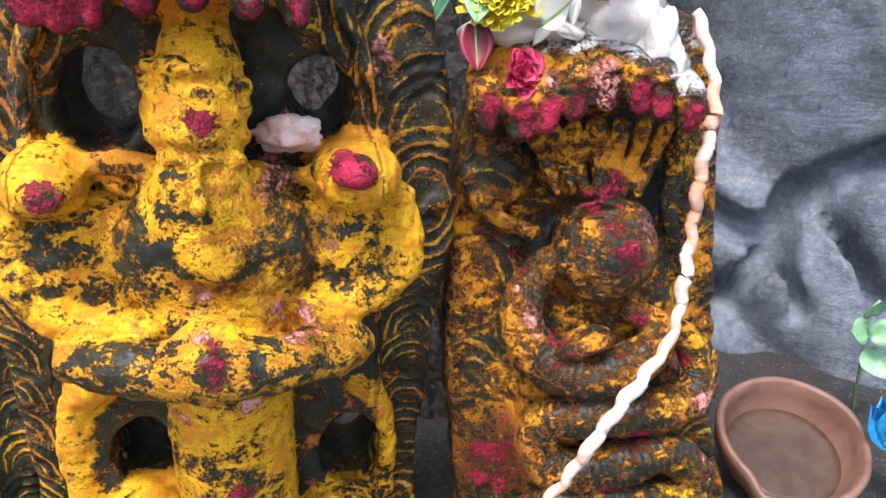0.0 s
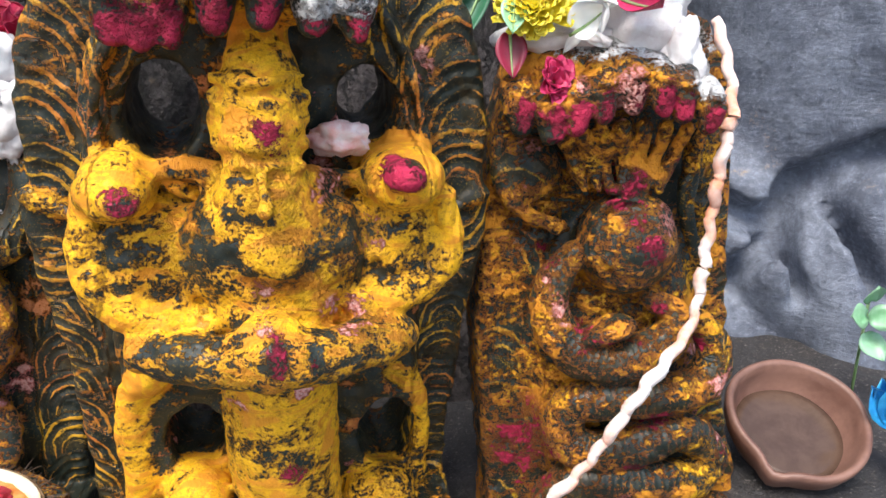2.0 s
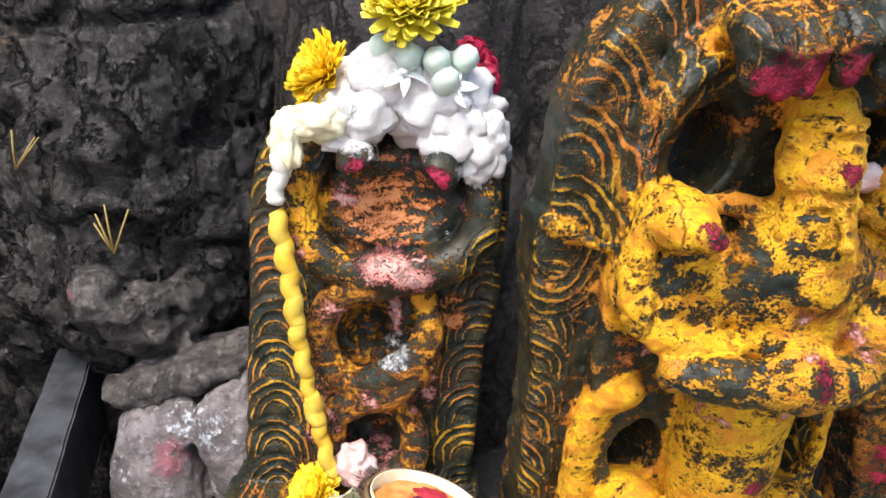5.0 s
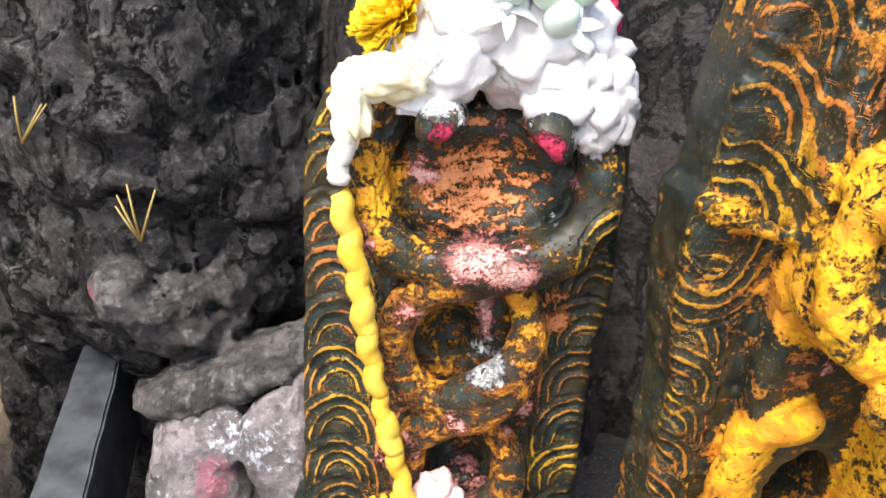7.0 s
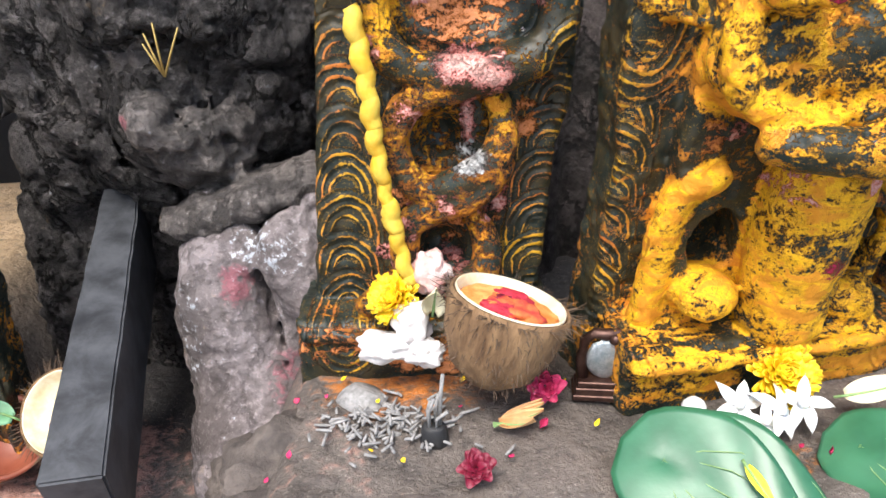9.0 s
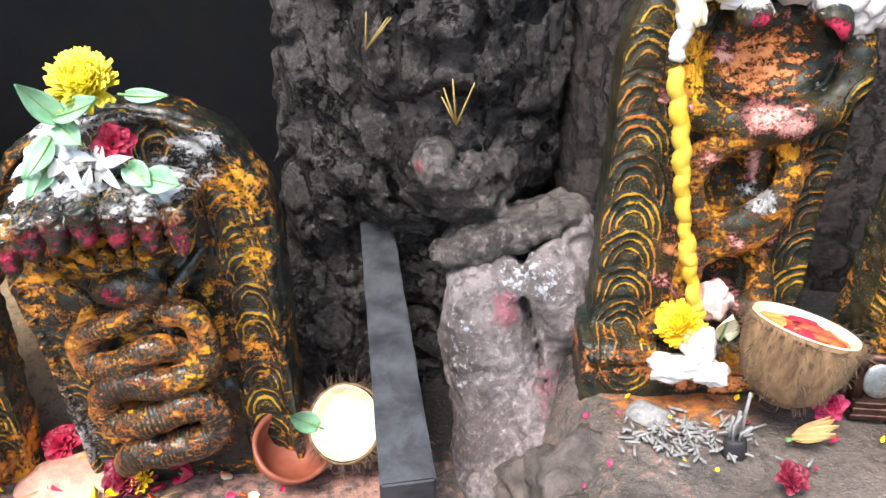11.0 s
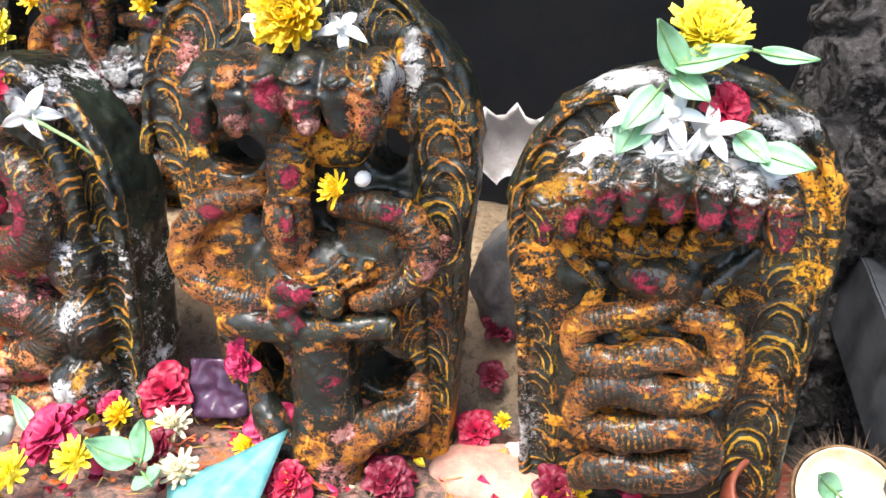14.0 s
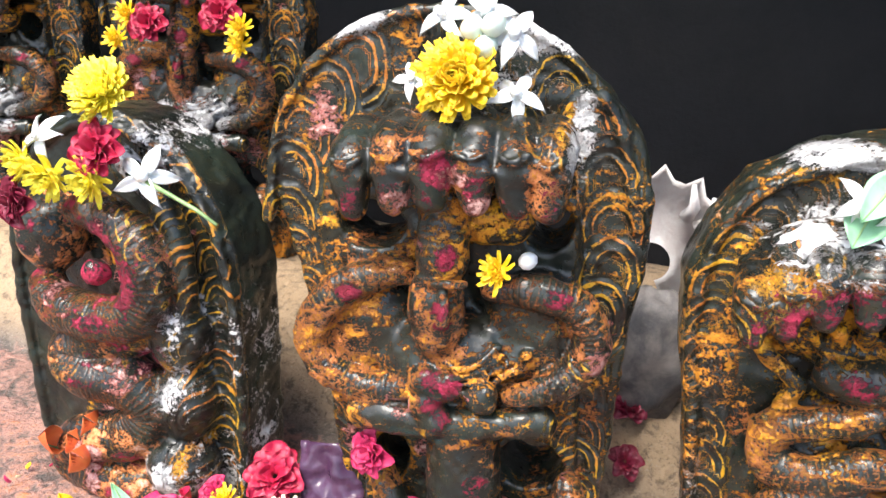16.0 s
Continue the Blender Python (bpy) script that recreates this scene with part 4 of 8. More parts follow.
def yellow_stone():
    """A many-armed figure under a row of snake heads, thick with turmeric."""
    c = Carving((-0.21, -0.135, -0.03), (0.21, 0.085, 0.625), 0.0024)
    c.stele(sides([(-0.157, 0.0), (-0.157, 0.07), (-0.155, 0.14), (-0.156, 0.245), (-0.163, 0.30), (-0.167, 0.355), (-0.165, 0.372), (-0.157, 0.382), (-0.155, 0.44), (-0.148, 0.479), (-0.131, 0.508), (-0.108, 0.535), (-0.068, 0.565), (-0.02, 0.582), (0.0, 0.585)], [(0.146, 0.0), (0.148, 0.07), (0.151, 0.13), (0.156, 0.19), (0.158, 0.235), (0.170, 0.295), (0.174, 0.34), (0.173, 0.355), (0.167, 0.364), (0.170, 0.41), (0.164, 0.455), (0.147, 0.50), (0.119, 0.535), (0.08, 0.565), (0.03, 0.583), (0.0, 0.585)]), 0.0, 0.055, 0, 0.008)
    c.tube([(-0.160, 0.002, 0.376), (-0.135, -0.004, 0.366), (-0.112, -0.014, 0.360)], 0.005, 0.006, {"turmeric": 0.6})
    c.tube([(0.168, 0.002, 0.358), (0.145, -0.004, 0.350), (0.122, -0.014, 0.345)], 0.005, 0.006, {"turmeric": 0.4})
    c.stele(arch(0.116, 0.114, 0.41, 0.545, 2.2), -0.026, 0.04, 0, 0.007)
    Y = {"turmeric": 0.88}
    c.blob((-0.061, 0.000, 0.439), (0.0243, 0.1, 0.0361), 0.008, -4, None, True)
    c.blob((0.072, 0.000, 0.439), (0.0207, 0.1, 0.0290), 0.008, 8, None, True)
    c.blob((-0.065, 0.000, 0.168), (0.0250, 0.1, 0.0350), 0.006, 0, None, True)
    c.blob((0.090, 0.000, 0.150), (0.0260, 0.1, 0.0400), 0.006, 0, None, True)
    c.tube([(-0.105, -0.030, 0.418), (-0.101, -0.030, 0.452), (-0.088, -0.030, 0.481), (-0.073, -0.030, 0.502), (-0.054, -0.030, 0.519)], 0.0038, 0.004, None)
    c.tube([(-0.103, -0.030, 0.414), (-0.098, -0.030, 0.454), (-0.088, -0.030, 0.484), (-0.065, -0.030, 0.504)], 0.0039, 0.004, None)
    c.tube([(0.081, -0.030, 0.502), (0.100, -0.030, 0.467), (0.109, -0.030, 0.435), (0.113, -0.030, 0.409)], 0.0039, 0.004, None)
    c.blob((0.004, -0.036, 0.522), (0.078, 0.040, 0.0240), 0.010, 0, {"turmeric": .66})
    c.tube([(0.002, -0.043, 0.485), (0.001, -0.055, 0.465), (-0.000, -0.064, 0.439)], [0.0190, 0.0245, 0.0280], 0.010, Y)
    for z in (0.472, 0.4585, 0.445):
        c.tube([(-0.026, -0.063, z), (0.001, -0.084, z + 0.001), (0.027, -0.063, z)], 0.0030, 0.006, Y)
    c.blob((-0.001, -0.071, 0.393), (0.0298, 0.028, 0.0430), 0.010, 0, Y)
    c.tube([(-0.025, -0.070, 0.433), (-0.002, -0.089, 0.436), (0.025, -0.070, 0.431)], 0.0050, 0.003, Y)
    c.tube([(-0.021, -0.081, 0.422), (-0.003, -0.094, 0.425), (0.022, -0.081, 0.420)], 0.0032, 0.003, Y)
    c.tube([(-0.001, -0.094, 0.423), (-0.001, -0.105, 0.410), (-0.001, -0.108, 0.403)], [0.0032, 0.0042, 0.0052], 0.004, Y)
    c.blob((0.002, -0.091, 0.365), (0.0170, 0.014, 0.0130), 0.012, 0, Y)
    c.blob((-0.090, -0.054, 0.402), (0.0249, 0.036, 0.0212), 0.008, 0, Y)
    c.blob((-0.084, -0.085, 0.402), (0.0118, 0.014, 0.0083), 0.004, -10, {"turmeric": .2})
    c.blob((0.092, -0.052, 0.399), (0.0295, 0.04, 0.0208), 0.008, 0, Y)
    c.blob((0.088, -0.086, 0.411), (0.0149, 0.014, 0.0119), 0.006, 0, {"turmeric": .6})
    c.tube([(-0.108, -0.051, 0.391), (-0.114, -0.055, 0.364), (-0.111, -0.062, 0.338), (-0.096, -0.067, 0.320), (-0.071, -0.073, 0.309), (-0.045, -0.078, 0.306)], [0.0120, 0.0125, 0.0130, 0.0135, 0.0130, 0.0110], 0.005, Y)
    c.tube([(0.120, -0.049, 0.380), (0.126, -0.055, 0.351), (0.115, -0.062, 0.327), (0.090, -0.068, 0.316), (0.060, -0.072, 0.315)], [0.0115, 0.0113, 0.0126, 0.0142, 0.0123], 0.005, Y)
    c.tube([(-0.052, -0.061, 0.365), (-0.048, -0.064, 0.346), (-0.056, -0.068, 0.327), (-0.071, -0.066, 0.315), (-0.089, -0.066, 0.317), (-0.103, -0.067, 0.331), (-0.106, -0.063, 0.351), (-0.099, -0.060, 0.369), (-0.084, -0.058, 0.380), (-0.067, -0.058, 0.379)], 0.0062, 0.003, {"turmeric": .42})
    c.tube([(0.088, -0.054, 0.376), (0.104, -0.056, 0.365), (0.112, -0.060, 0.347), (0.107, -0.064, 0.326), (0.092, -0.064, 0.314), (0.073, -0.064, 0.316), (0.059, -0.063, 0.331), (0.055, -0.059, 0.351), (0.063, -0.056, 0.369)], 0.0066, 0.003, {"turmeric": .6})
    c.tube([(-0.061, -0.062, 0.359), (-0.058, -0.064, 0.347), (-0.063, -0.067, 0.334), (-0.074, -0.068, 0.327), (-0.085, -0.068, 0.328), (-0.094, -0.066, 0.337), (-0.097, -0.064, 0.350), (-0.092, -0.061, 0.362), (-0.082, -0.060, 0.369), (-0.070, -0.060, 0.369)], 0.0051, 0.003, {"turmeric": .42})
    c.tube([(0.086, -0.056, 0.366), (0.097, -0.058, 0.360), (0.102, -0.060, 0.347), (0.099, -0.063, 0.333), (0.089, -0.064, 0.325), (0.076, -0.064, 0.326), (0.067, -0.062, 0.336), (0.064, -0.059, 0.350), (0.069, -0.057, 0.362)], 0.0054, 0.003, {"turmeric": .6})
    c.tube([(-0.068, -0.063, 0.354), (-0.067, -0.064, 0.348), (-0.070, -0.065, 0.341), (-0.075, -0.066, 0.337), (-0.082, -0.066, 0.338), (-0.087, -0.065, 0.343), (-0.088, -0.064, 0.350), (-0.085, -0.062, 0.356), (-0.080, -0.062, 0.360), (-0.074, -0.062, 0.359)], 0.0062, 0.003, {"turmeric": .42})
    c.tube([(0.085, -0.058, 0.358), (0.090, -0.059, 0.354), (0.093, -0.060, 0.346), (0.091, -0.062, 0.339), (0.086, -0.062, 0.335), (0.079, -0.062, 0.336), (0.074, -0.061, 0.341), (0.073, -0.060, 0.348), (0.076, -0.059, 0.355)], 0.0067, 0.003, {"turmeric": .6})
    c.tube([(-0.063, -0.052, 0.411), (-0.045, -0.048, 0.410), (-0.023, -0.054, 0.404)], [0.0068, 0.0082, 0.0090], 0.006, {"turmeric": .35})
    c.tube([(0.029, -0.055, 0.401), (0.051, -0.045, 0.396), (0.068, -0.054, 0.398)], [0.0093, 0.0079, 0.0073], 0.006, {"turmeric": .35})
    c.blob((-0.076, -0.038, 0.344), (0.046, 0.032, 0.048), 0.006, 0, {"turmeric": 0.72})
    c.blob((0.082, -0.036, 0.343), (0.046, 0.030, 0.048), 0.006, 0, {"turmeric": 0.78})
    c.blob((0.003, -0.062, 0.356), (0.060, 0.036, 0.052), 0.012, 0, {"turmeric": .45, "vermilion": .25})
    c.blob((0.003, -0.070, 0.315), (0.0439, 0.030, 0.0300), 0.01, 0, Y)
    c.blob((0.024, -0.066, 0.342), (0.0278, 0.024, 0.0199), 0.008, 25, Y)
    c.tube([(-0.082, -0.083, 0.294), (-0.057, -0.096, 0.296), (-0.028, -0.106, 0.295), (0.002, -0.113, 0.297), (0.034, -0.106, 0.296), (0.062, -0.095, 0.294), (0.085, -0.082, 0.289)], [0.0154, 0.0175, 0.0174, 0.0189, 0.0187, 0.0177, 0.0158], 0.006, {"turmeric": 0.62, "vermilion": 0.2})
    c.blob((-0.002, -0.112, 0.300), (0.0264, 0.011, 0.0208), 0.010, 0, Y)
    c.blob((-0.008, -0.105, 0.314), (0.0226, 0.011, 0.0132), 0.010, 20, Y)
    c.tube([(0.003, -0.045, 0.242), (0.001, -0.045, 0.197), (0.002, -0.045, 0.150), (0.006, -0.045, 0.103)], [0.0420, 0.0440, 0.0420, 0.0400], 0.006, Y)
    c.tube([(-0.088, -0.035, 0.243), (-0.108, -0.018, 0.214), (-0.114, -0.018, 0.174), (-0.114, -0.018, 0.126), (-0.116, -0.018, 0.094)], [0.0115, 0.0130, 0.0130, 0.0135, 0.0140], 0.006, Y)
    c.tube([(0.093, -0.018, 0.216), (0.114, -0.018, 0.195), (0.121, -0.018, 0.157), (0.119, -0.018, 0.117), (0.116, -0.018, 0.070)], [0.0078, 0.0071, 0.0072, 0.0082, 0.0092], 0.004, Y)
    c.blob((-0.069, -0.035, 0.122), (0.0272, 0.03, 0.0227), 0.008, 0, Y)
    c.blob((0.081, -0.035, 0.095), (0.0316, 0.03, 0.0263), 0.008, 0, Y)
    heads(c, ((-0.073, 0.512), (-0.060, 0.508), (-0.045, 0.511), (-0.021, 0.518), (0.006, 0.522), (0.033, 0.517), (0.057, 0.512)), -0.090, (0.0128, 0.022, 0.023), {"turmeric": 0.34}, 0.12)
    c.stele(lambda x, z: np.maximum(np.abs(x) - 0.145, np.abs(z - 0.04) - 0.045), -0.070, 0.05, 0, 0.012)
    c.tube([(-0.14, -0.072, 0.075), (0.0, -0.076, 0.075), (0.14, -0.072, 0.075)], 0.007, 0.006, {"turmeric": 0.8})
    c.blob((-0.050, -0.055, 0.312), (0.020, 0.022, 0.016), 0.008, 0, Y)
    c.blob((0.055, -0.055, 0.294), (0.020, 0.022, 0.016), 0.008, 0, Y)
    c.rough(0.0016, 0.018, 51)
    c.rough(0.0014, 0.009, 52)
    c.rough(0.0011, 0.006, 53)
    c.arcs([(-0.160, 0.05), (-0.158, 0.2), (-0.155, 0.31)], 0.012, 0.034, 0.036, 0.0085)
    c.arcs([(-0.150, 0.33), (-0.145, 0.43), (-0.11, 0.51), (-0.04, 0.565)], 0.012, 0.052, 0.054, 0.0095)
    c.arcs([(0.135, 0.05), (0.140, 0.2), (0.145, 0.31)], 0.012, 0.034, 0.036, 0.0085)
    c.arcs([(0.150, 0.33), (0.146, 0.43), (0.11, 0.51), (0.05, 0.565)], 0.012, 0.052, 0.052, 0.0095)
    c.spatter(44, (-0.1, 0.12, 0.10, 0.48), 5, ("vermilion", "vermilion", "blush"), 0.42, (0.004, 0.012))
    c.daub("kumkum", (0.003, -0.092, 0.444), (0.0089, 0.03, 0.0103), 0.7)
    c.daub("kumkum", (0.008, -0.095, 0.430), (0.0104, 0.03, 0.0069), 0.5)
    c.daub("kumkum", (-0.000, -0.129, 0.309), (0.0080, 0.03, 0.0138), 0.9)
    c.daub("kumkum", (0.008, -0.085, 0.179), (0.0140, 0.03, 0.0117), 0.8)
    c.daub("kumkum", (-0.082, -0.099, 0.407), (0.0128, 0.03, 0.0074), 0.75)
    c.daub("kumkum", (0.083, -0.098, 0.416), (0.0181, 0.03, 0.0116), 0.8)
    c.daub("kumkum", (0.024, -0.120, 0.302), (0.0053, 0.03, 0.0083), 0.7)
    c.daub("vermilion", (0.045, -0.080, 0.352), (0.0273, 0.03, 0.0195), 0.5)
    c.daub("vermilion", (0.053, -0.088, 0.305), (0.0280, 0.03, 0.0160), 0.55)
    c.daub("blush", (0.051, -0.096, 0.320), (0.0195, 0.03, 0.0101), 0.5)
    c.daub("milk", (0.038, -0.087, 0.522), (0.0195, 0.03, 0.0163), 0.9)
    c.daub("vermilion", (-0.000, -0.098, 0.416), (0.03, 0.03, 0.04), 0.40)
    c.daub("milk", (0.055, -0.085, 0.531), (0.03, 0.05, 0.025), 0.85)
    c.daub("blush", (0.052, -0.035, 0.422), (0.024, 0.04, 0.014), 0.6)
    c.daub("turmeric", (-0.09, 0.06), (0.08, 0.05), 0.7)
    c.daub("turmeric", (0.08, 0.06), (0.08, 0.05), 0.7)
    c.wash("turmeric", 0.17)
    c.daub("turmeric", (-0.030, -0.074, 0.330), (0.06, 0.06, 0.05), 0.74)
    return stone("turmeric_stone", c, pose(-0.174, 0.583, 0.17, 11, 0, 13), "carved stone figure under snake heads, thickly smeared with yellow turmeric", IDOL_GREEN)


def right_stone():
    """A coiled snake with a fan of heads, rubbed orange."""
    c = Carving((-0.16, -0.125, -0.03), (0.17, 0.085, 0.58), 0.0024)
    c.stele(sides([(-0.110, 0.0), (-0.104, 0.053), (-0.110, 0.11), (-0.118, 0.226), (-0.112, 0.33), (-0.104, 0.40), (-0.085, 0.46), (-0.04, 0.50), (0.0, 0.51)], [(0.145, 0.0), (0.142, 0.063), (0.122, 0.128), (0.117, 0.215), (0.109, 0.316), (0.105, 0.40), (0.100, 0.43), (0.074, 0.484), (0.04, 0.505), (0.0, 0.51)]), 0.0, 0.07, 0, 0.008)
    R = 0.0062
    c.blob((-0.022, -0.026, 0.446), (0.0830, 0.036, 0.0300), 0.01, 0, {"vermilion": .45})
    c.tube([(-0.064, -0.050, 0.405), (-0.049, -0.036, 0.381), (-0.039, -0.042, 0.356)], [0.0067, 0.0061, 0.0040], 0.0040, {"turmeric": .25, "vermilion": .45})
    c.tube([(-0.047, -0.050, 0.404), (-0.035, -0.036, 0.381), (-0.028, -0.042, 0.355)], [0.0067, 0.0061, 0.0040], 0.0040, {"turmeric": .25, "vermilion": .45})
    c.tube([(-0.032, -0.050, 0.404), (-0.022, -0.036, 0.381), (-0.018, -0.042, 0.355)], [0.0068, 0.0061, 0.0040], 0.0040, {"turmeric": .25, "vermilion": .45})
    c.tube([(-0.014, -0.050, 0.404), (-0.008, -0.036, 0.380), (-0.009, -0.042, 0.355)], [0.0068, 0.0061, 0.0040], 0.0040, {"turmeric": .25, "vermilion": .45})
    c.tube([(0.004, -0.050, 0.404), (0.006, -0.036, 0.380), (0.001, -0.042, 0.355)], [0.0068, 0.0062, 0.0040], 0.0040, {"turmeric": .25, "vermilion": .45})
    c.tube([(0.021, -0.050, 0.403), (0.020, -0.036, 0.380), (0.010, -0.042, 0.354)], [0.0068, 0.0062, 0.0040], 0.0040, {"turmeric": .25, "vermilion": .45})
    c.tube([(0.037, -0.050, 0.403), (0.034, -0.036, 0.380), (0.022, -0.042, 0.354)], [0.0068, 0.0062, 0.0040], 0.0040, {"turmeric": .25, "vermilion": .45})
    c.tube([(-0.106, -0.020, 0.391), (-0.102, -0.020, 0.359), (-0.080, -0.018, 0.333), (-0.052, -0.020, 0.319)], [0.0062, 0.0071, 0.0064, 0.0064], 0.005, {"vermilion": .45})
    c.tube([(0.060, -0.020, 0.397), (0.059, -0.020, 0.365), (0.057, -0.020, 0.332), (0.069, -0.018, 0.293)], [0.0081, 0.0083, 0.0065, 0.0057], 0.006, {"turmeric": .55})
    c.blob((-0.077, -0.010, 0.366), (0.0273, 0.016, 0.0273), 0.008, 0, {"vermilion": .45})
    c.blob((0.002, -0.030, 0.308), (0.0413, 0.042, 0.0441), 0.004, 0, {"vermilion": .36})
    c.tube([(0.010, -0.065, 0.308), (0.005, -0.065, 0.299), (-0.004, -0.065, 0.295), (-0.014, -0.065, 0.295), (-0.023, -0.065, 0.300), (-0.030, -0.065, 0.308), (-0.033, -0.065, 0.319), (-0.031, -0.065, 0.329), (-0.026, -0.065, 0.337), (-0.017, -0.065, 0.341), (-0.007, -0.065, 0.340), (0.002, -0.065, 0.335), (0.009, -0.065, 0.326)], 0.0015, 0.002, {"turmeric": .45})
    c.tube([(0.024, -0.055, 0.300), (0.016, -0.055, 0.287), (0.003, -0.055, 0.280), (-0.012, -0.055, 0.280), (-0.026, -0.055, 0.288), (-0.036, -0.055, 0.301), (-0.040, -0.055, 0.316), (-0.037, -0.055, 0.332), (-0.029, -0.055, 0.343), (-0.016, -0.055, 0.349), (-0.001, -0.055, 0.348), (0.012, -0.055, 0.340), (0.022, -0.055, 0.327)], 0.0016, 0.002, {"turmeric": .45})
    c.blob((0.008, 0.000, 0.184), (0.0761, 0.03, 0.1522), 0.01, 0, {"vermilion": .3})
    c.tube([(-0.042, -0.030, 0.300), (-0.060, -0.035, 0.273), (-0.060, -0.040, 0.241), (-0.041, -0.048, 0.218), (-0.009, -0.055, 0.210), (0.026, -0.055, 0.221), (0.045, -0.045, 0.243), (0.023, -0.040, 0.262)], [0.0119, 0.0156, 0.0175, 0.0185, 0.0194, 0.0185, 0.0140, 0.0093], 0.003, {"vermilion": .5, "turmeric": .3}, R)
    c.blob((-0.018, -0.060, 0.242), (0.0234, 0.016, 0.0108), 0.004, 20, {"turmeric": .3})
    c.tube([(0.040, -0.040, 0.241), (0.069, -0.042, 0.236), (0.083, -0.042, 0.207), (0.068, -0.050, 0.183), (0.029, -0.055, 0.177), (-0.010, -0.055, 0.177), (-0.040, -0.045, 0.168), (-0.048, -0.042, 0.140), (-0.024, -0.050, 0.124), (0.018, -0.056, 0.133), (0.057, -0.050, 0.138), (0.085, -0.045, 0.114), (0.072, -0.050, 0.093), (0.021, -0.055, 0.097), (-0.029, -0.052, 0.099), (-0.056, -0.045, 0.079), (-0.044, -0.045, 0.049), (0.020, -0.052, 0.055), (0.097, -0.045, 0.050)], [0.0094, 0.0123, 0.0153, 0.0172, 0.0179, 0.0178, 0.0180, 0.0183, 0.0183, 0.0182, 0.0175, 0.0169, 0.0179, 0.0185, 0.0184, 0.0177, 0.0180, 0.0189, 0.0184], 0.003, {"vermilion": .5, "turmeric": .3}, R)
    heads(c, ((-0.097, 0.420), (-0.075, 0.413), (-0.056, 0.420), (-0.038, 0.428), (-0.017, 0.434), (0.004, 0.432), (0.022, 0.427), (0.044, 0.418)), -0.080, (0.0118, 0.024, 0.022), {"vermilion": 0.2}, 0.15)
    c.rough(0.0019, 0.016, 61)
    c.rough(0.0013, 0.008, 62)
    c.arcs([(0.118, 0.0), (0.112, 0.2), (0.098, 0.38), (0.075, 0.46)], 0.01, 0.03, 0.034, 0.009)
    c.arcs([(-0.11, 0.0), (-0.1, 0.2), (-0.09, 0.35)], 0.01, 0.05, 0.05, 0.0125)
    c.wash("vermilion", 0.56)
    c.wash("turmeric", 0.42)
    c.spatter(36, (-0.09, 0.1, 0.03, 0.46), 6, w=0.5)
    c.daub("turmeric", (0.0, 0.352), (0.045, 0.018), 0.5)
    c.daub("turmeric", (0.08, 0.30), (0.025, 0.2), 0.62)
    c.daub("turmeric", (0.07, 0.11), (0.03, 0.05), 0.75)
    c.daub("turmeric", (-0.09, 0.2), (0.025, 0.12), 0.5)
    c.daub("turmeric", (-0.02, 0.455), (0.07, 0.02), 0.5)
    c.daub("vermilion", (-0.08, 0.33), (0.035, 0.06), 0.6)
    c.daub("kumkum", (-0.08, 0.10), (0.03, 0.06), 0.42)
    c.daub("kumkum", (0.009, -0.070, 0.310), (0.0155, 0.03, 0.0138), 0.8)
    c.daub("kumkum", (-0.012, -0.060, 0.350), (0.0257, 0.03, 0.0111), 0.6)
    c.daub("kumkum", (-0.003, -0.090, 0.233), (0.0216, 0.03, 0.0095), 0.85)
    c.daub("kumkum", (0.026, -0.070, 0.256), (0.0080, 0.03, 0.0098), 0.8)
    c.daub("kumkum", (0.012, -0.090, 0.191), (0.0177, 0.03, 0.0088), 0.7)
    c.daub("kumkum", (0.008, -0.090, 0.154), (0.0180, 0.03, 0.0090), 0.85)
    c.daub("kumkum", (0.011, -0.090, 0.120), (0.0205, 0.03, 0.0100), 0.8)
    c.daub("kumkum", (0.089, -0.050, 0.122), (0.0147, 0.03, 0.0196), 0.6)
    c.daub("milk", (0.030, 0.470), (0.045, 0.022), 0.95)
    c.daub("milk", (-0.04, 0.480), (0.04, 0.022), 0.9)
    c.daub("milk", (0.045, 0.445), (0.022, 0.018), 0.85)
    return stone("snake_stone", c, pose(0.12, 0.60, 0.17, 0, 0, 6), "carved stone of a coiled many-headed snake rubbed with orange vermilion", IDOL_GREEN)


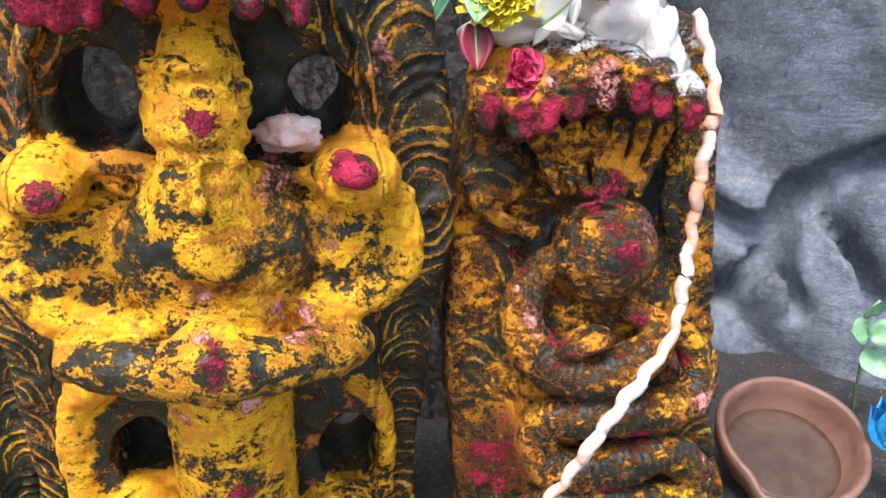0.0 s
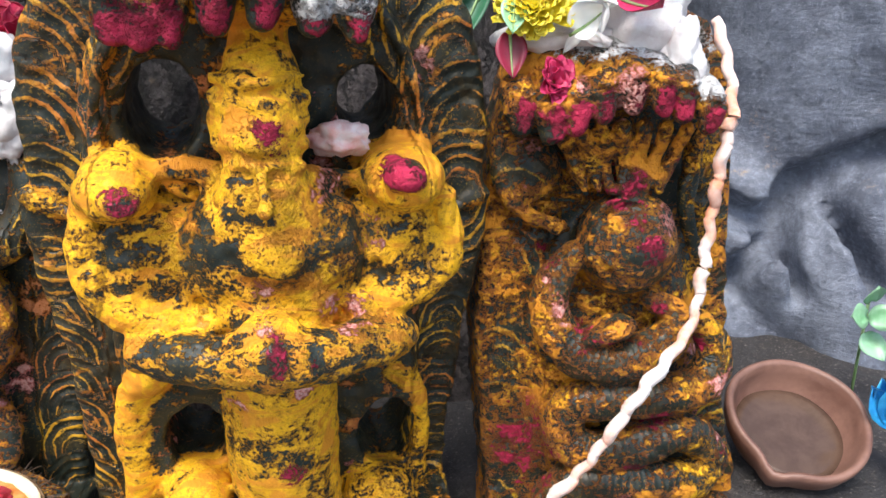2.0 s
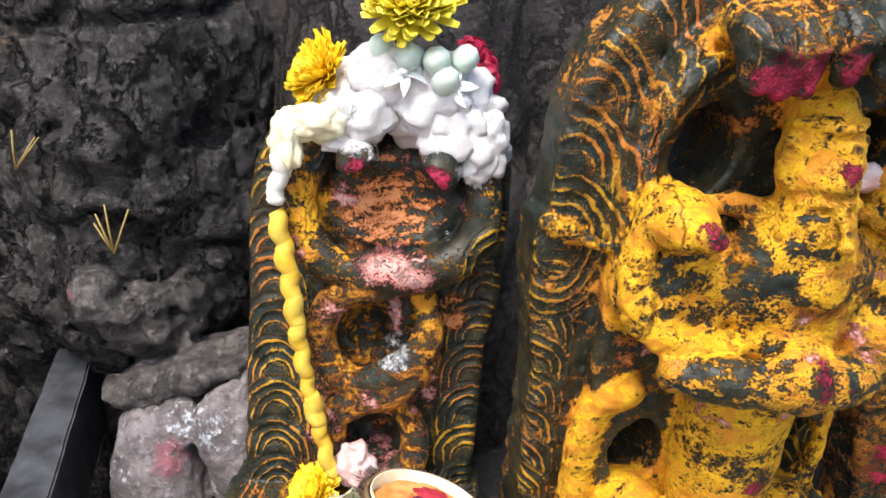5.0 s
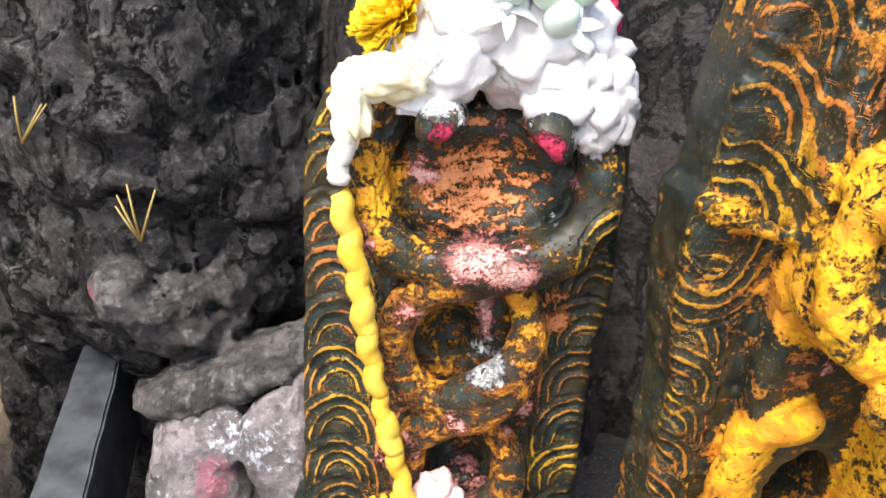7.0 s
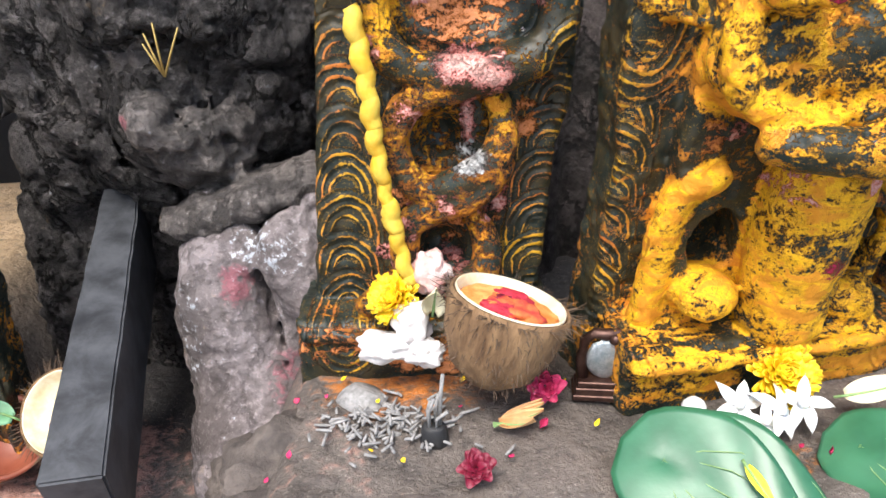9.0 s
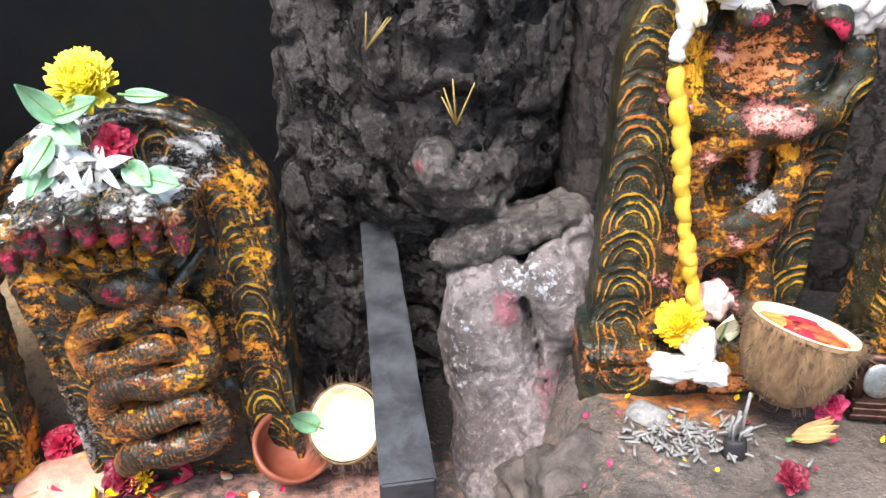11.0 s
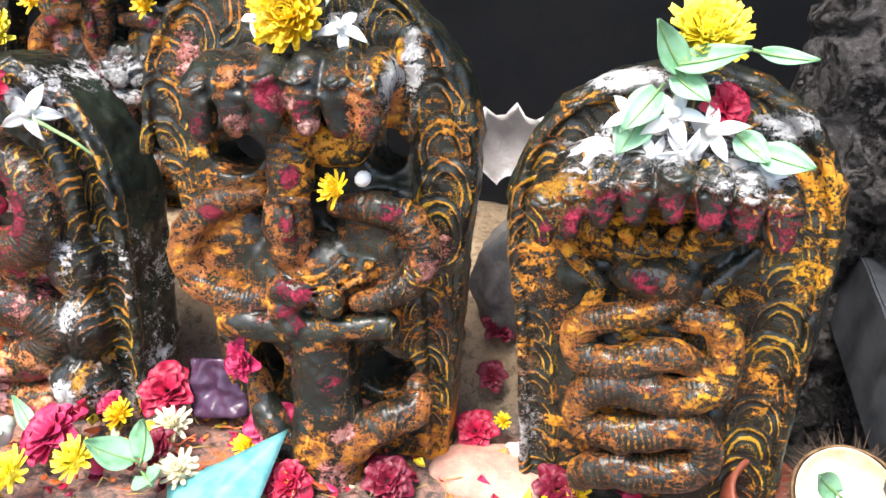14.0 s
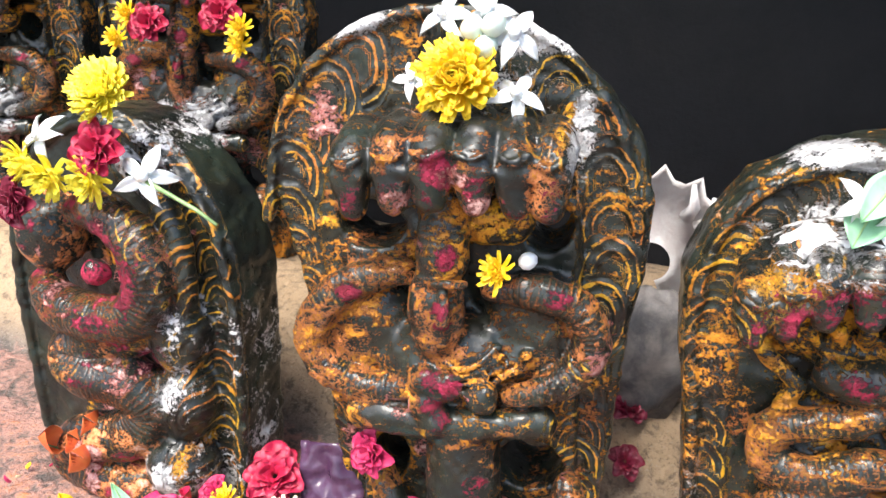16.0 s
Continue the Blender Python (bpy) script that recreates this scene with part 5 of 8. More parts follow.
def coil_stone():
    """A seven-headed snake coiled beneath its hood, ornate border."""
    c = Carving((-0.18, -0.135, -0.03), (0.19, 0.085, 0.53), 0.0025)
    c.stele(sides([(-0.118, 0.0), (-0.125, 0.124), (-0.133, 0.216), (-0.146, 0.306), (-0.150, 0.374), (-0.134, 0.424), (-0.104, 0.467), (-0.06, 0.493), (-0.017, 0.504), (0.02, 0.508)], [(0.145, 0.0), (0.153, 0.166), (0.161, 0.252), (0.168, 0.347), (0.164, 0.40), (0.128, 0.465), (0.086, 0.494), (0.05, 0.505), (0.02, 0.508)]), 0.0, 0.065, 0, 0.010)
    c.tube([(-0.116, -0.002, 0.02), (-0.124, -0.002, 0.2), (-0.138, -0.002, 0.34), (-0.112, -0.002, 0.44), (-0.03, -0.002, 0.488), (0.05, -0.002, 0.490), (0.118, -0.002, 0.455), (0.154, -0.002, 0.37), (0.149, -0.002, 0.25), (0.140, -0.002, 0.02)], 0.006, 0.004)
    R, V = 0.0056, {"vermilion": 0.46, "turmeric": 0.26}
    c.blob((0.004, -0.030, 0.414), (0.1045, 0.044, 0.0364), 0.008, 0, {"turmeric": .36})
    c.tube([(-0.052, -0.045, 0.355), (-0.038, -0.030, 0.338), (-0.023, -0.030, 0.320)], [0.0075, 0.0060, 0.0040], 0.0060, {"turmeric": .5})
    c.tube([(-0.030, -0.045, 0.357), (-0.022, -0.030, 0.339), (-0.013, -0.030, 0.321)], [0.0075, 0.0060, 0.0040], 0.0060, {"turmeric": .5})
    c.tube([(-0.008, -0.045, 0.359), (-0.006, -0.030, 0.341), (-0.003, -0.030, 0.322)], [0.0075, 0.0060, 0.0040], 0.0060, {"turmeric": .5})
    c.tube([(0.014, -0.045, 0.360), (0.010, -0.030, 0.342), (0.007, -0.030, 0.323)], [0.0075, 0.0060, 0.0040], 0.0060, {"turmeric": .5})
    c.tube([(0.035, -0.045, 0.362), (0.026, -0.030, 0.344), (0.017, -0.030, 0.324)], [0.0075, 0.0060, 0.0040], 0.0060, {"turmeric": .5})
    c.tube([(0.054, -0.045, 0.364), (0.041, -0.030, 0.345), (0.027, -0.030, 0.325)], [0.0075, 0.0060, 0.0040], 0.0060, {"turmeric": .5})
    c.tube([(0.072, -0.045, 0.366), (0.055, -0.030, 0.347), (0.037, -0.030, 0.326)], [0.0075, 0.0060, 0.0040], 0.0060, {"turmeric": .5})
    c.blob((0.001, -0.030, 0.312), (0.0409, 0.026, 0.0235), 0.006, 0, {"vermilion": .25})
    c.tube([(-0.095, -0.020, 0.343), (-0.073, -0.020, 0.317), (-0.050, -0.024, 0.296), (-0.057, -0.026, 0.276)], [0.0063, 0.0074, 0.0079, 0.0085], 0.004, {"turmeric": .5})
    c.tube([(0.089, -0.020, 0.341), (0.070, -0.022, 0.321), (0.052, -0.026, 0.299), (0.044, -0.028, 0.282)], [0.0060, 0.0071, 0.0077, 0.0082], 0.004, {"turmeric": .5})
    c.tube([(0.032, -0.035, 0.303), (0.004, -0.038, 0.280), (-0.037, -0.036, 0.268), (-0.065, -0.034, 0.255), (-0.063, -0.036, 0.226), (-0.028, -0.045, 0.222), (0.018, -0.048, 0.240), (0.055, -0.030, 0.224)], [0.0111, 0.0144, 0.0157, 0.0170, 0.0172, 0.0179, 0.0175, 0.0116], 0.003, V, R)
    c.tube([(0.030, -0.030, 0.273), (0.060, -0.036, 0.274), (0.072, -0.038, 0.248), (0.067, -0.042, 0.209), (0.027, -0.050, 0.198), (-0.020, -0.050, 0.201), (-0.055, -0.044, 0.183), (-0.053, -0.042, 0.151), (-0.017, -0.050, 0.149), (0.025, -0.050, 0.159), (0.057, -0.046, 0.158), (0.063, -0.045, 0.124), (0.024, -0.052, 0.109), (-0.030, -0.050, 0.105), (-0.052, -0.044, 0.090)], [0.0135, 0.0163, 0.0174, 0.0177, 0.0188, 0.0190, 0.0184, 0.0187, 0.0195, 0.0192, 0.0181, 0.0184, 0.0196, 0.0199, 0.0169], 0.003, V, R)
    heads(c, ((-0.100, 0.376), (-0.078, 0.386), (-0.053, 0.396), (-0.023, 0.402), (0.006, 0.408), (0.038, 0.402), (0.066, 0.394), (0.094, 0.385)), -0.094, (0.0148, 0.032, 0.030), {"vermilion": 0.3}, 0.06, 1.0)
    c.blob((0.0, 0.0, 0.16), (0.070, 0.034, 0.12), 0.01)
    c.blob((0.002, -0.004, 0.340), (0.075, 0.026, 0.034), 0.008, 0, {"turmeric": 0.5})
    c.rough(0.0020, 0.015, 71)
    c.rough(0.0011, 0.007, 715)
    for s in (-1, 1):
        c.arcs([(s * 0.105, 0.02), (s * 0.115, 0.15), (s * 0.125, 0.30), (s * 0.11, 0.39), (s * 0.06, 0.45), (s * 0.02, 0.47)], 0.006, 0.036, 0.034, 0.0088)
    c.spatter(70, (-0.09, 0.09, 0.03, 0.37), 8, ("vermilion", "turmeric", "vermilion", "turmeric"), 0.42)
    c.daub("turmeric", (0.0, -0.03, 0.345), (0.09, 0.04, 0.03), 0.55)
    c.daub("kumkum", (-0.008, -0.060, 0.314), (0.0147, 0.03, 0.0147), 0.7)
    c.daub("kumkum", (0.007, -0.090, 0.260), (0.0125, 0.03, 0.0106), 0.85)
    c.daub("kumkum", (0.028, -0.090, 0.262), (0.0077, 0.03, 0.0067), 0.8)
    c.daub("kumkum", (0.008, -0.090, 0.215), (0.0138, 0.03, 0.0089), 0.8)
    c.daub("kumkum", (0.005, -0.090, 0.172), (0.0131, 0.03, 0.0081), 0.7)
    c.daub("kumkum", (0.002, -0.090, 0.139), (0.0133, 0.03, 0.0082), 0.6)
    c.daub("milk", (-0.06, 0.432), (0.06, 0.020), 0.45)
    c.daub("milk", (0.06, 0.428), (0.06, 0.020), 0.45)
    c.daub("milk", (0.0, 0.448), (0.05, 0.022), 0.62)
    c.daub("turmeric", (-0.08, 0.40), (0.04, 0.03), 0.6)
    c.daub("vermilion", (0.03, -0.06, 0.41), (0.09, 0.05, 0.02), 0.55)
    c.daub("kumkum", (0.0, -0.11, 0.392), (0.12, 0.04, 0.020), 0.66)
    c.daub("milk", (-0.03, 0.0, 0.49), (0.09, 0.06, 0.012), 0.95)
    c.daub("milk", (0.10, 0.0, 0.455), (0.03, 0.06, 0.014), 0.8)
    c.daub("milk", (-0.12, 0.10), (0.02, 0.09), 0.42)
    c.daub("turmeric", (0.14, -0.01, 0.36), (0.025, 0.03, 0.12), 0.6)
    for q in (-1, 1):
        c.daub("turmeric", (q * 0.13, 0.2), (0.03, 0.22), 0.30)
    c.wash("turmeric", 0.24)
    return stone("snake_stone", c, pose(-1.086, 0.60, -0.01, 0, -4, 5), "black carved stone of a coiled seven-headed snake with gold scrollwork")


def figure_stone(m, label, seed, decked):
    """An armed figure under snake heads on a waisted slab with scrolled border."""
    c = Carving((-0.215, -0.14, -0.03), (0.215, 0.085, 0.60), 0.0027)
    c.stele(sides([(-0.120, 0.0), (-0.130, 0.184), (-0.140, 0.26), (-0.152, 0.33), (-0.168, 0.40), (-0.169, 0.445), (-0.154, 0.483), (-0.115, 0.529), (-0.059, 0.563), (0.0, 0.576)], [(0.145, 0.0), (0.155, 0.094), (0.168, 0.21), (0.176, 0.29), (0.187, 0.34), (0.192, 0.40), (0.182, 0.455), (0.150, 0.50), (0.10, 0.545), (0.05, 0.57), (0.0, 0.576)]), 0.0, 0.06, 0, 0.008)
    c.tube([(-0.178, 0.0, 0.38), (-0.155, 0.0, 0.48), (-0.09, 0.0, 0.55), (0.0, 0.0, 0.572), (0.09, 0.0, 0.55), (0.155, 0.0, 0.48), (0.178, 0.0, 0.38)], 0.006, 0.004)
    c.stele(lambda x, z: np.maximum(np.abs(x - 0.018) - 0.112, np.abs(z - 0.22) - 0.20), -0.016, 0.03, 0, 0.008)
    c.blob((-0.070, 0.000, 0.380), (0.0362, 0.1, 0.0238), 0.006, 0, None, True)
    c.blob((0.100, 0.000, 0.383), (0.0230, 0.1, 0.0241), 0.006, 0, None, True)
    c.blob((-0.059, 0.000, 0.131), (0.0188, 0.1, 0.0300), 0.006, 0, None, True)
    c.blob((0.083, 0.000, 0.135), (0.0341, 0.1, 0.0281), 0.006, 0, None, True)
    V = {"vermilion": 0.47}
    c.blob((0.017, -0.035, 0.458), (0.1100, 0.040, 0.0318), 0.01, 0, {"vermilion": .3})
    c.tube([(-0.069, -0.050, 0.472), (-0.012, -0.062, 0.477), (0.037, -0.066, 0.479), (0.075, -0.062, 0.475), (0.101, -0.050, 0.469)], 0.0081, 0.005, {"vermilion": .25})
    c.tube([(0.013, -0.045, 0.414), (0.012, -0.050, 0.389), (0.010, -0.056, 0.363)], [0.0238, 0.0239, 0.0240], 0.006, {"turmeric": .34, "vermilion": .36}, 0.008)
    c.blob((0.054, -0.030, 0.393), (0.0370, 0.02, 0.0238), 0.008, 0, {"turmeric": .6})
    c.blob((0.004, -0.058, 0.317), (0.0256, 0.026, 0.0479), 0.005, 0, V)
    c.tube([(0.015, -0.080, 0.343), (0.018, -0.088, 0.327), (0.017, -0.088, 0.316)], [0.0036, 0.0046, 0.0056], 0.003, V)
    c.tube([(-0.006, -0.076, 0.347), (0.019, -0.084, 0.350), (0.034, -0.076, 0.348)], 0.0031, 0.003, V)
    c.tube([(-0.030, -0.040, 0.345), (-0.068, -0.048, 0.338), (-0.103, -0.050, 0.315), (-0.122, -0.048, 0.279), (-0.109, -0.050, 0.247), (-0.071, -0.052, 0.231), (-0.028, -0.058, 0.232)], [0.0130, 0.0163, 0.0182, 0.0180, 0.0170, 0.0153, 0.0123], 0.005, V, 0.0055)
    c.tube([(0.053, -0.045, 0.334), (0.095, -0.052, 0.335), (0.128, -0.050, 0.321), (0.142, -0.048, 0.293), (0.132, -0.050, 0.262), (0.105, -0.055, 0.243), (0.072, -0.060, 0.235)], [0.0117, 0.0157, 0.0173, 0.0170, 0.0167, 0.0146, 0.0109], 0.005, V, 0.0055)
    c.blob((-0.078, -0.020, 0.279), (0.0289, 0.03, 0.0318), 0.006, 0, {"vermilion": .4})
    c.blob((0.074, -0.028, 0.264), (0.0235, 0.03, 0.0224), 0.005, 0, {"vermilion": .22})
    c.blob((0.085, -0.056, 0.274), (0.0064, 0.006, 0.0064), 0.003, 0, None)
    c.blob((-0.072, -0.022, 0.285), (0.050, 0.030, 0.058), 0.008, 0, {"vermilion": 0.36})
    c.blob((0.090, -0.022, 0.288), (0.050, 0.030, 0.056), 0.008, 0, {"vermilion": 0.36})
    c.blob((0.011, -0.035, 0.255), (0.0676, 0.034, 0.0479), 0.008, 0, {"vermilion": .3})
    c.tube([(-0.010, -0.058, 0.277), (0.030, -0.074, 0.265), (0.062, -0.058, 0.283)], 0.0033, 0.003, None)
    c.tube([(-0.016, -0.058, 0.269), (0.029, -0.074, 0.257), (0.066, -0.058, 0.275)], 0.0033, 0.003, None)
    c.tube([(-0.022, -0.058, 0.260), (0.028, -0.074, 0.250), (0.071, -0.058, 0.267)], 0.0033, 0.003, None)
    c.tube([(-0.028, -0.058, 0.252), (0.027, -0.074, 0.242), (0.076, -0.058, 0.259)], 0.0033, 0.003, None)
    c.tube([(-0.073, -0.056, 0.204), (-0.042, -0.062, 0.205), (-0.013, -0.062, 0.202)], [0.0171, 0.0174, 0.0157], 0.004, None)
    c.tube([(0.005, -0.062, 0.199), (0.053, -0.064, 0.206), (0.098, -0.056, 0.208)], [0.0150, 0.0150, 0.0150], 0.004, None)
    c.tube([(0.040, -0.064, 0.214), (0.040, -0.066, 0.198)], 0.0066, 0.003, None)
    c.blob((0.047, -0.072, 0.239), (0.0156, 0.016, 0.0145), 0.003, 0, None)
    c.blob((-0.005, -0.070, 0.250), (0.0163, 0.014, 0.0152), 0.004, 0, V)
    c.blob((0.011, -0.070, 0.245), (0.0162, 0.014, 0.0152), 0.004, 0, V)
    c.blob((-0.006, -0.070, 0.226), (0.0164, 0.014, 0.0153), 0.004, 0, V)
    c.blob((0.001, -0.070, 0.209), (0.0165, 0.014, 0.0154), 0.004, 0, V)
    c.tube([(0.024, -0.040, 0.189), (0.023, -0.045, 0.134), (0.022, -0.050, 0.076), (0.014, -0.050, 0.011)], [0.0356, 0.0363, 0.0393, 0.0429], 0.008, {"vermilion": .36, "turmeric": .26})
    c.tube([(0.124, -0.030, 0.125), (0.120, -0.045, 0.104), (0.080, -0.055, 0.087), (0.041, -0.060, 0.049), (0.012, -0.060, 0.011)], [0.0129, 0.0186, 0.0210, 0.0202, 0.0170], 0.005, V, 0.006)
    c.tube([(-0.065, -0.030, 0.119), (-0.052, -0.045, 0.088), (-0.035, -0.055, 0.061), (-0.028, -0.055, 0.018)], [0.0134, 0.0181, 0.0193, 0.0171], 0.005, V)
    heads(c, ((-0.057, 0.437), (-0.021, 0.442), (0.012, 0.445), (0.047, 0.443), (0.079, 0.441), (0.106, 0.436)), -0.097, (0.0178, 0.036, 0.038), {"vermilion": 0.25}, 0.1, 0.72)
    c.rough(0.0020, 0.015, 81 + seed)
    c.rough(0.0011, 0.007, 815)
    for s in (-1, 1):
        c.arcs([(s * 0.125, 0.0), (s * 0.128, 0.12), (s * 0.132, 0.24)], 0.006, 0.036, 0.033, 0.0085)
        c.arcs([(s * 0.140, 0.27), (s * 0.158, 0.36), (s * 0.135, 0.46), (s * 0.07, 0.53), (s * 0.01, 0.555)], 0.006, 0.044, 0.038, 0.0095)
    c.spatter(90, (-0.12, 0.16, 0.02, 0.48), 9 + seed, ("vermilion", "turmeric", "vermilion", "blush", "vermilion"), 0.5)
    c.daub("kumkum", (0.002, -0.085, 0.253), (0.0117, 0.03, 0.0127), 0.75)
    c.daub("kumkum", (0.019, -0.085, 0.248), (0.0116, 0.03, 0.0127), 0.75)
    c.daub("kumkum", (0.002, -0.085, 0.230), (0.0118, 0.03, 0.0129), 0.75)
    c.daub("kumkum", (0.008, -0.085, 0.213), (0.0119, 0.03, 0.0129), 0.75)
    c.daub("kumkum", (-0.077, -0.080, 0.329), (0.0136, 0.04, 0.0115), 0.95)
    c.daub("kumkum", (0.114, -0.080, 0.335), (0.0170, 0.04, 0.0110), 0.95)
    c.daub("kumkum", (0.018, -0.090, 0.371), (0.0099, 0.04, 0.0109), 0.85)
    c.daub("kumkum", (0.014, -0.090, 0.327), (0.0091, 0.04, 0.0081), 0.85)
    c.daub("kumkum", (0.015, -0.090, 0.309), (0.0092, 0.04, 0.0061), 0.7)
    c.daub("kumkum", (0.020, -0.110, 0.454), (0.0147, 0.04, 0.0207), 0.85)
    c.daub("kumkum", (0.040, -0.090, 0.145), (0.0176, 0.04, 0.0154), 0.75)
    c.daub("turmeric", (0.057, -0.050, 0.399), (0.0307, 0.04, 0.0205), 0.6)
    c.daub("vermilion", (-0.093, -0.070, 0.270), (0.0273, 0.04, 0.0328), 0.6)
    c.daub("vermilion", (0.124, -0.070, 0.295), (0.0258, 0.04, 0.0413), 0.55)
    c.daub("vermilion", (0.02, -0.1, 0.472), (0.10, 0.04, 0.014), 0.55)
    c.wash("turmeric", 0.24)
    if decked:
        c.daub("milk", (0.13, 0.47), (0.012, 0.04), 0.7)
        c.daub("milk", (0.10, 0.0, 0.55), (0.075, 0.07, 0.018), 0.95)
        c.daub("milk", (-0.08, 0.0, 0.565), (0.04, 0.07, 0.014), 0.9)
        c.daub("milk", (0.03, 0.51), (0.07, 0.02), 0.55)
    else:
        c.daub("milk", (0.06, -0.08, 0.24), (0.05, 0.05, 0.05), 0.7)
        c.daub("milk", (-0.03, -0.08, 0.26), (0.03, 0.05, 0.015), 0.8)
        c.wash("blush", 0.62, lambda v: np.exp(-((v[:, 0] - 0.02) / 0.09) ** 2 - ((v[:, 2] - 0.2) / 0.08) ** 2))
    return stone("figure_stone", c, m, label)


def curl_stone():
    """A single snake curling at its neck, seen from its side."""
    c = Carving((-0.20, -0.11, -0.03), (0.20, 0.095, 0.48), 0.0027)
    c.stele(arch(0.165, 0.172, 0.25, 0.438, 2.0), 0.0, 0.075, 0, 0.01)
    c.tube([(-0.16, -0.002, 0.0), (-0.163, -0.002, 0.25), (-0.115, -0.002, 0.37), (0.0, -0.002, 0.423), (0.115, -0.002, 0.37), (0.163, -0.002, 0.25), (0.16, -0.002, 0.0)], 0.007, 0.004)
    V, R = {"vermilion": 0.46, "kumkum": 0.3}, 0.0058
    c.tube([(0.005, -0.045, 0.335), (0.045, -0.05, 0.338), (0.085, -0.05, 0.315), (0.100, -0.05, 0.27), (0.08, -0.055, 0.232), (0.03, -0.06, 0.222), (-0.03, -0.055, 0.225), (-0.06, -0.045, 0.24)], [0.016, 0.022, 0.025, 0.026, 0.026, 0.026, 0.025, 0.02], 0.005, V, R)
    c.blob((0.038, -0.06, 0.275), (0.016, 0.014, 0.014), 0.004, 0, {"kumkum": 0.62})
    c.blob((-0.06, -0.03, 0.30), (0.04, 0.035, 0.045), 0.008, 0, {"vermilion": 0.4})
    c.tube([(0.05, -0.03, 0.20), (0.01, -0.035, 0.185), (-0.03, -0.045, 0.165), (0.0, -0.055, 0.148), (0.05, -0.045, 0.142), (0.07, -0.035, 0.11), (0.04, -0.045, 0.075), (-0.02, -0.055, 0.06), (-0.05, -0.05, 0.03), (0.0, -0.055, 0.02), (0.06, -0.045, 0.01)], [0.03, 0.032, 0.03, 0.028, 0.03, 0.03, 0.03, 0.03, 0.028, 0.028, 0.03], 0.008, T2, R)
    c.blob((0.105, -0.02, 0.20), (0.035, 0.03, 0.045), 0.01)
    c.blob((0.108, -0.02, 0.12), (0.032, 0.034, 0.045), 0.01)
    c.blob((0.10, -0.03, 0.045), (0.04, 0.04, 0.04), 0.01)
    c.tube([(0.05, -0.02, 0.395), (0.11, -0.025, 0.34), (0.125, -0.025, 0.27), (0.11, -0.02, 0.2)], [0.012, 0.014, 0.014, 0.012], 0.006)
    c.rough(0.0020, 0.015, 91)
    c.rough(0.0011, 0.007, 915)
    c.arcs([(0.135, 0.0), (0.140, 0.15), (0.143, 0.26), (0.10, 0.36), (0.03, 0.40)], 0.006, 0.042, 0.038, 0.0095)
    c.spatter(70, (-0.08, 0.12, 0.0, 0.36), 10, w=0.5)
    c.daub("kumkum", (0.06, -0.1, 0.315), (0.05, 0.05, 0.035), 0.95)
    c.daub("kumkum", (0.095, -0.1, 0.27), (0.03, 0.05, 0.05), 0.8)
    c.daub("kumkum", (0.04, -0.1, 0.225), (0.05, 0.04, 0.018), 0.62)
    c.daub("kumkum", (0.02, -0.1, 0.15), (0.025, 0.04, 0.014), 0.7)
    c.daub("kumkum", (0.01, -0.1, 0.05), (0.02, 0.04, 0.014), 0.7)
    for x, z, r in ((0.118, 0.225, 0.014), (0.108, 0.135, 0.02), (0.10, 0.05, 0.018), (0.075, 0.39, 0.03)):
        c.daub("milk", (x, z), (r, r * 1.6), 0.72)
    c.wash("milk", 0.22, lambda v: np.clip((v[:, 0] - 0.04) / 0.05, 0, 1) * np.clip((0.3 - v[:, 2]) / 0.1, 0, 1))
    return stone("snake_stone", c, pose(-1.845, 0.55, -0.01, 0, -5, -4), "dark carved stone of a curled snake with kumkum and white drips")


T2 = {"vermilion": 0.42}
left_stone()
yellow_stone()
right_stone()
coil_stone()
curl_stone()
front = figure_stone(pose(-1.44, 0.57, -0.01, 0, -6.5, 8), "black carved stone figure with scrolled border, dabbed with vermilion and kumkum", 0, True)
back = figure_stone(pose(-2.06, 0.98, 0.10, 0, -3, 6), "dusty carved stone figure smeared with white paste, in the hollow", 1, False)
copy_thing(back, pose(-2.52, 0.98, 0.06, 0, -3, 10))


# ---- offerings: flowers, leaves, vessels ----
def petal_material(name, base, tip, rough=0.45, scale=60, **kw):
    m = Mat(name, rough)
    n, f = m.noise(scale, 3, 0.5), m.noise(scale * 6, 3, 0.6)
    c = m.mix(m.step(n, 0.3, 0.7), base, tip)
    c = m.mix(m.math("MULTIPLY", m.isle(), 0.25), c, tuple(x * 0.7 for x in base))
    m.set(Base_Color=c, Normal=m.bump(f, 0.25, 0.0006), Subsurface_Weight=0.12, Subsurface_Radius=(0.004, 0.003, 0.002), **kw)
    return m.m


LEMON = petal_material("lemon_petal", (0.93, 0.74, 0.02), (0.95, 0.86, 0.10))
GOLD = petal_material("gold_petal", (0.92, 0.56, 0.008), (0.94, 0.68, 0.02))
RED = petal_material("red_rose_petal", (0.36, 0.008, 0.03), (0.58, 0.02, 0.09))
PINK = petal_material("magenta_rose_petal", (0.42, 0.012, 0.07), (0.66, 0.045, 0.16))
WINE = petal_material("wilted_rose_petal", (0.14, 0.006, 0.02), (0.28, 0.015, 0.05))
ORANGE = petal_material("orange_petal", (0.75, 0.13, 0.04), (0.82, 0.24, 0.06))
WHITE = petal_material("white_waxy_petal", (0.80, 0.83, 0.82), (0.90, 0.90, 0.87))
PALE_BUD = petal_material("pale_green_bud", (0.52, 0.66, 0.55), (0.76, 0.82, 0.74))
CREAM = petal_material("cream_petal", (0.80, 0.70, 0.42), (0.86, 0.82, 0.62))
DRY = petal_material("dry_petal", (0.55, 0.26, 0.10), (0.72, 0.46, 0.22), 0.7)
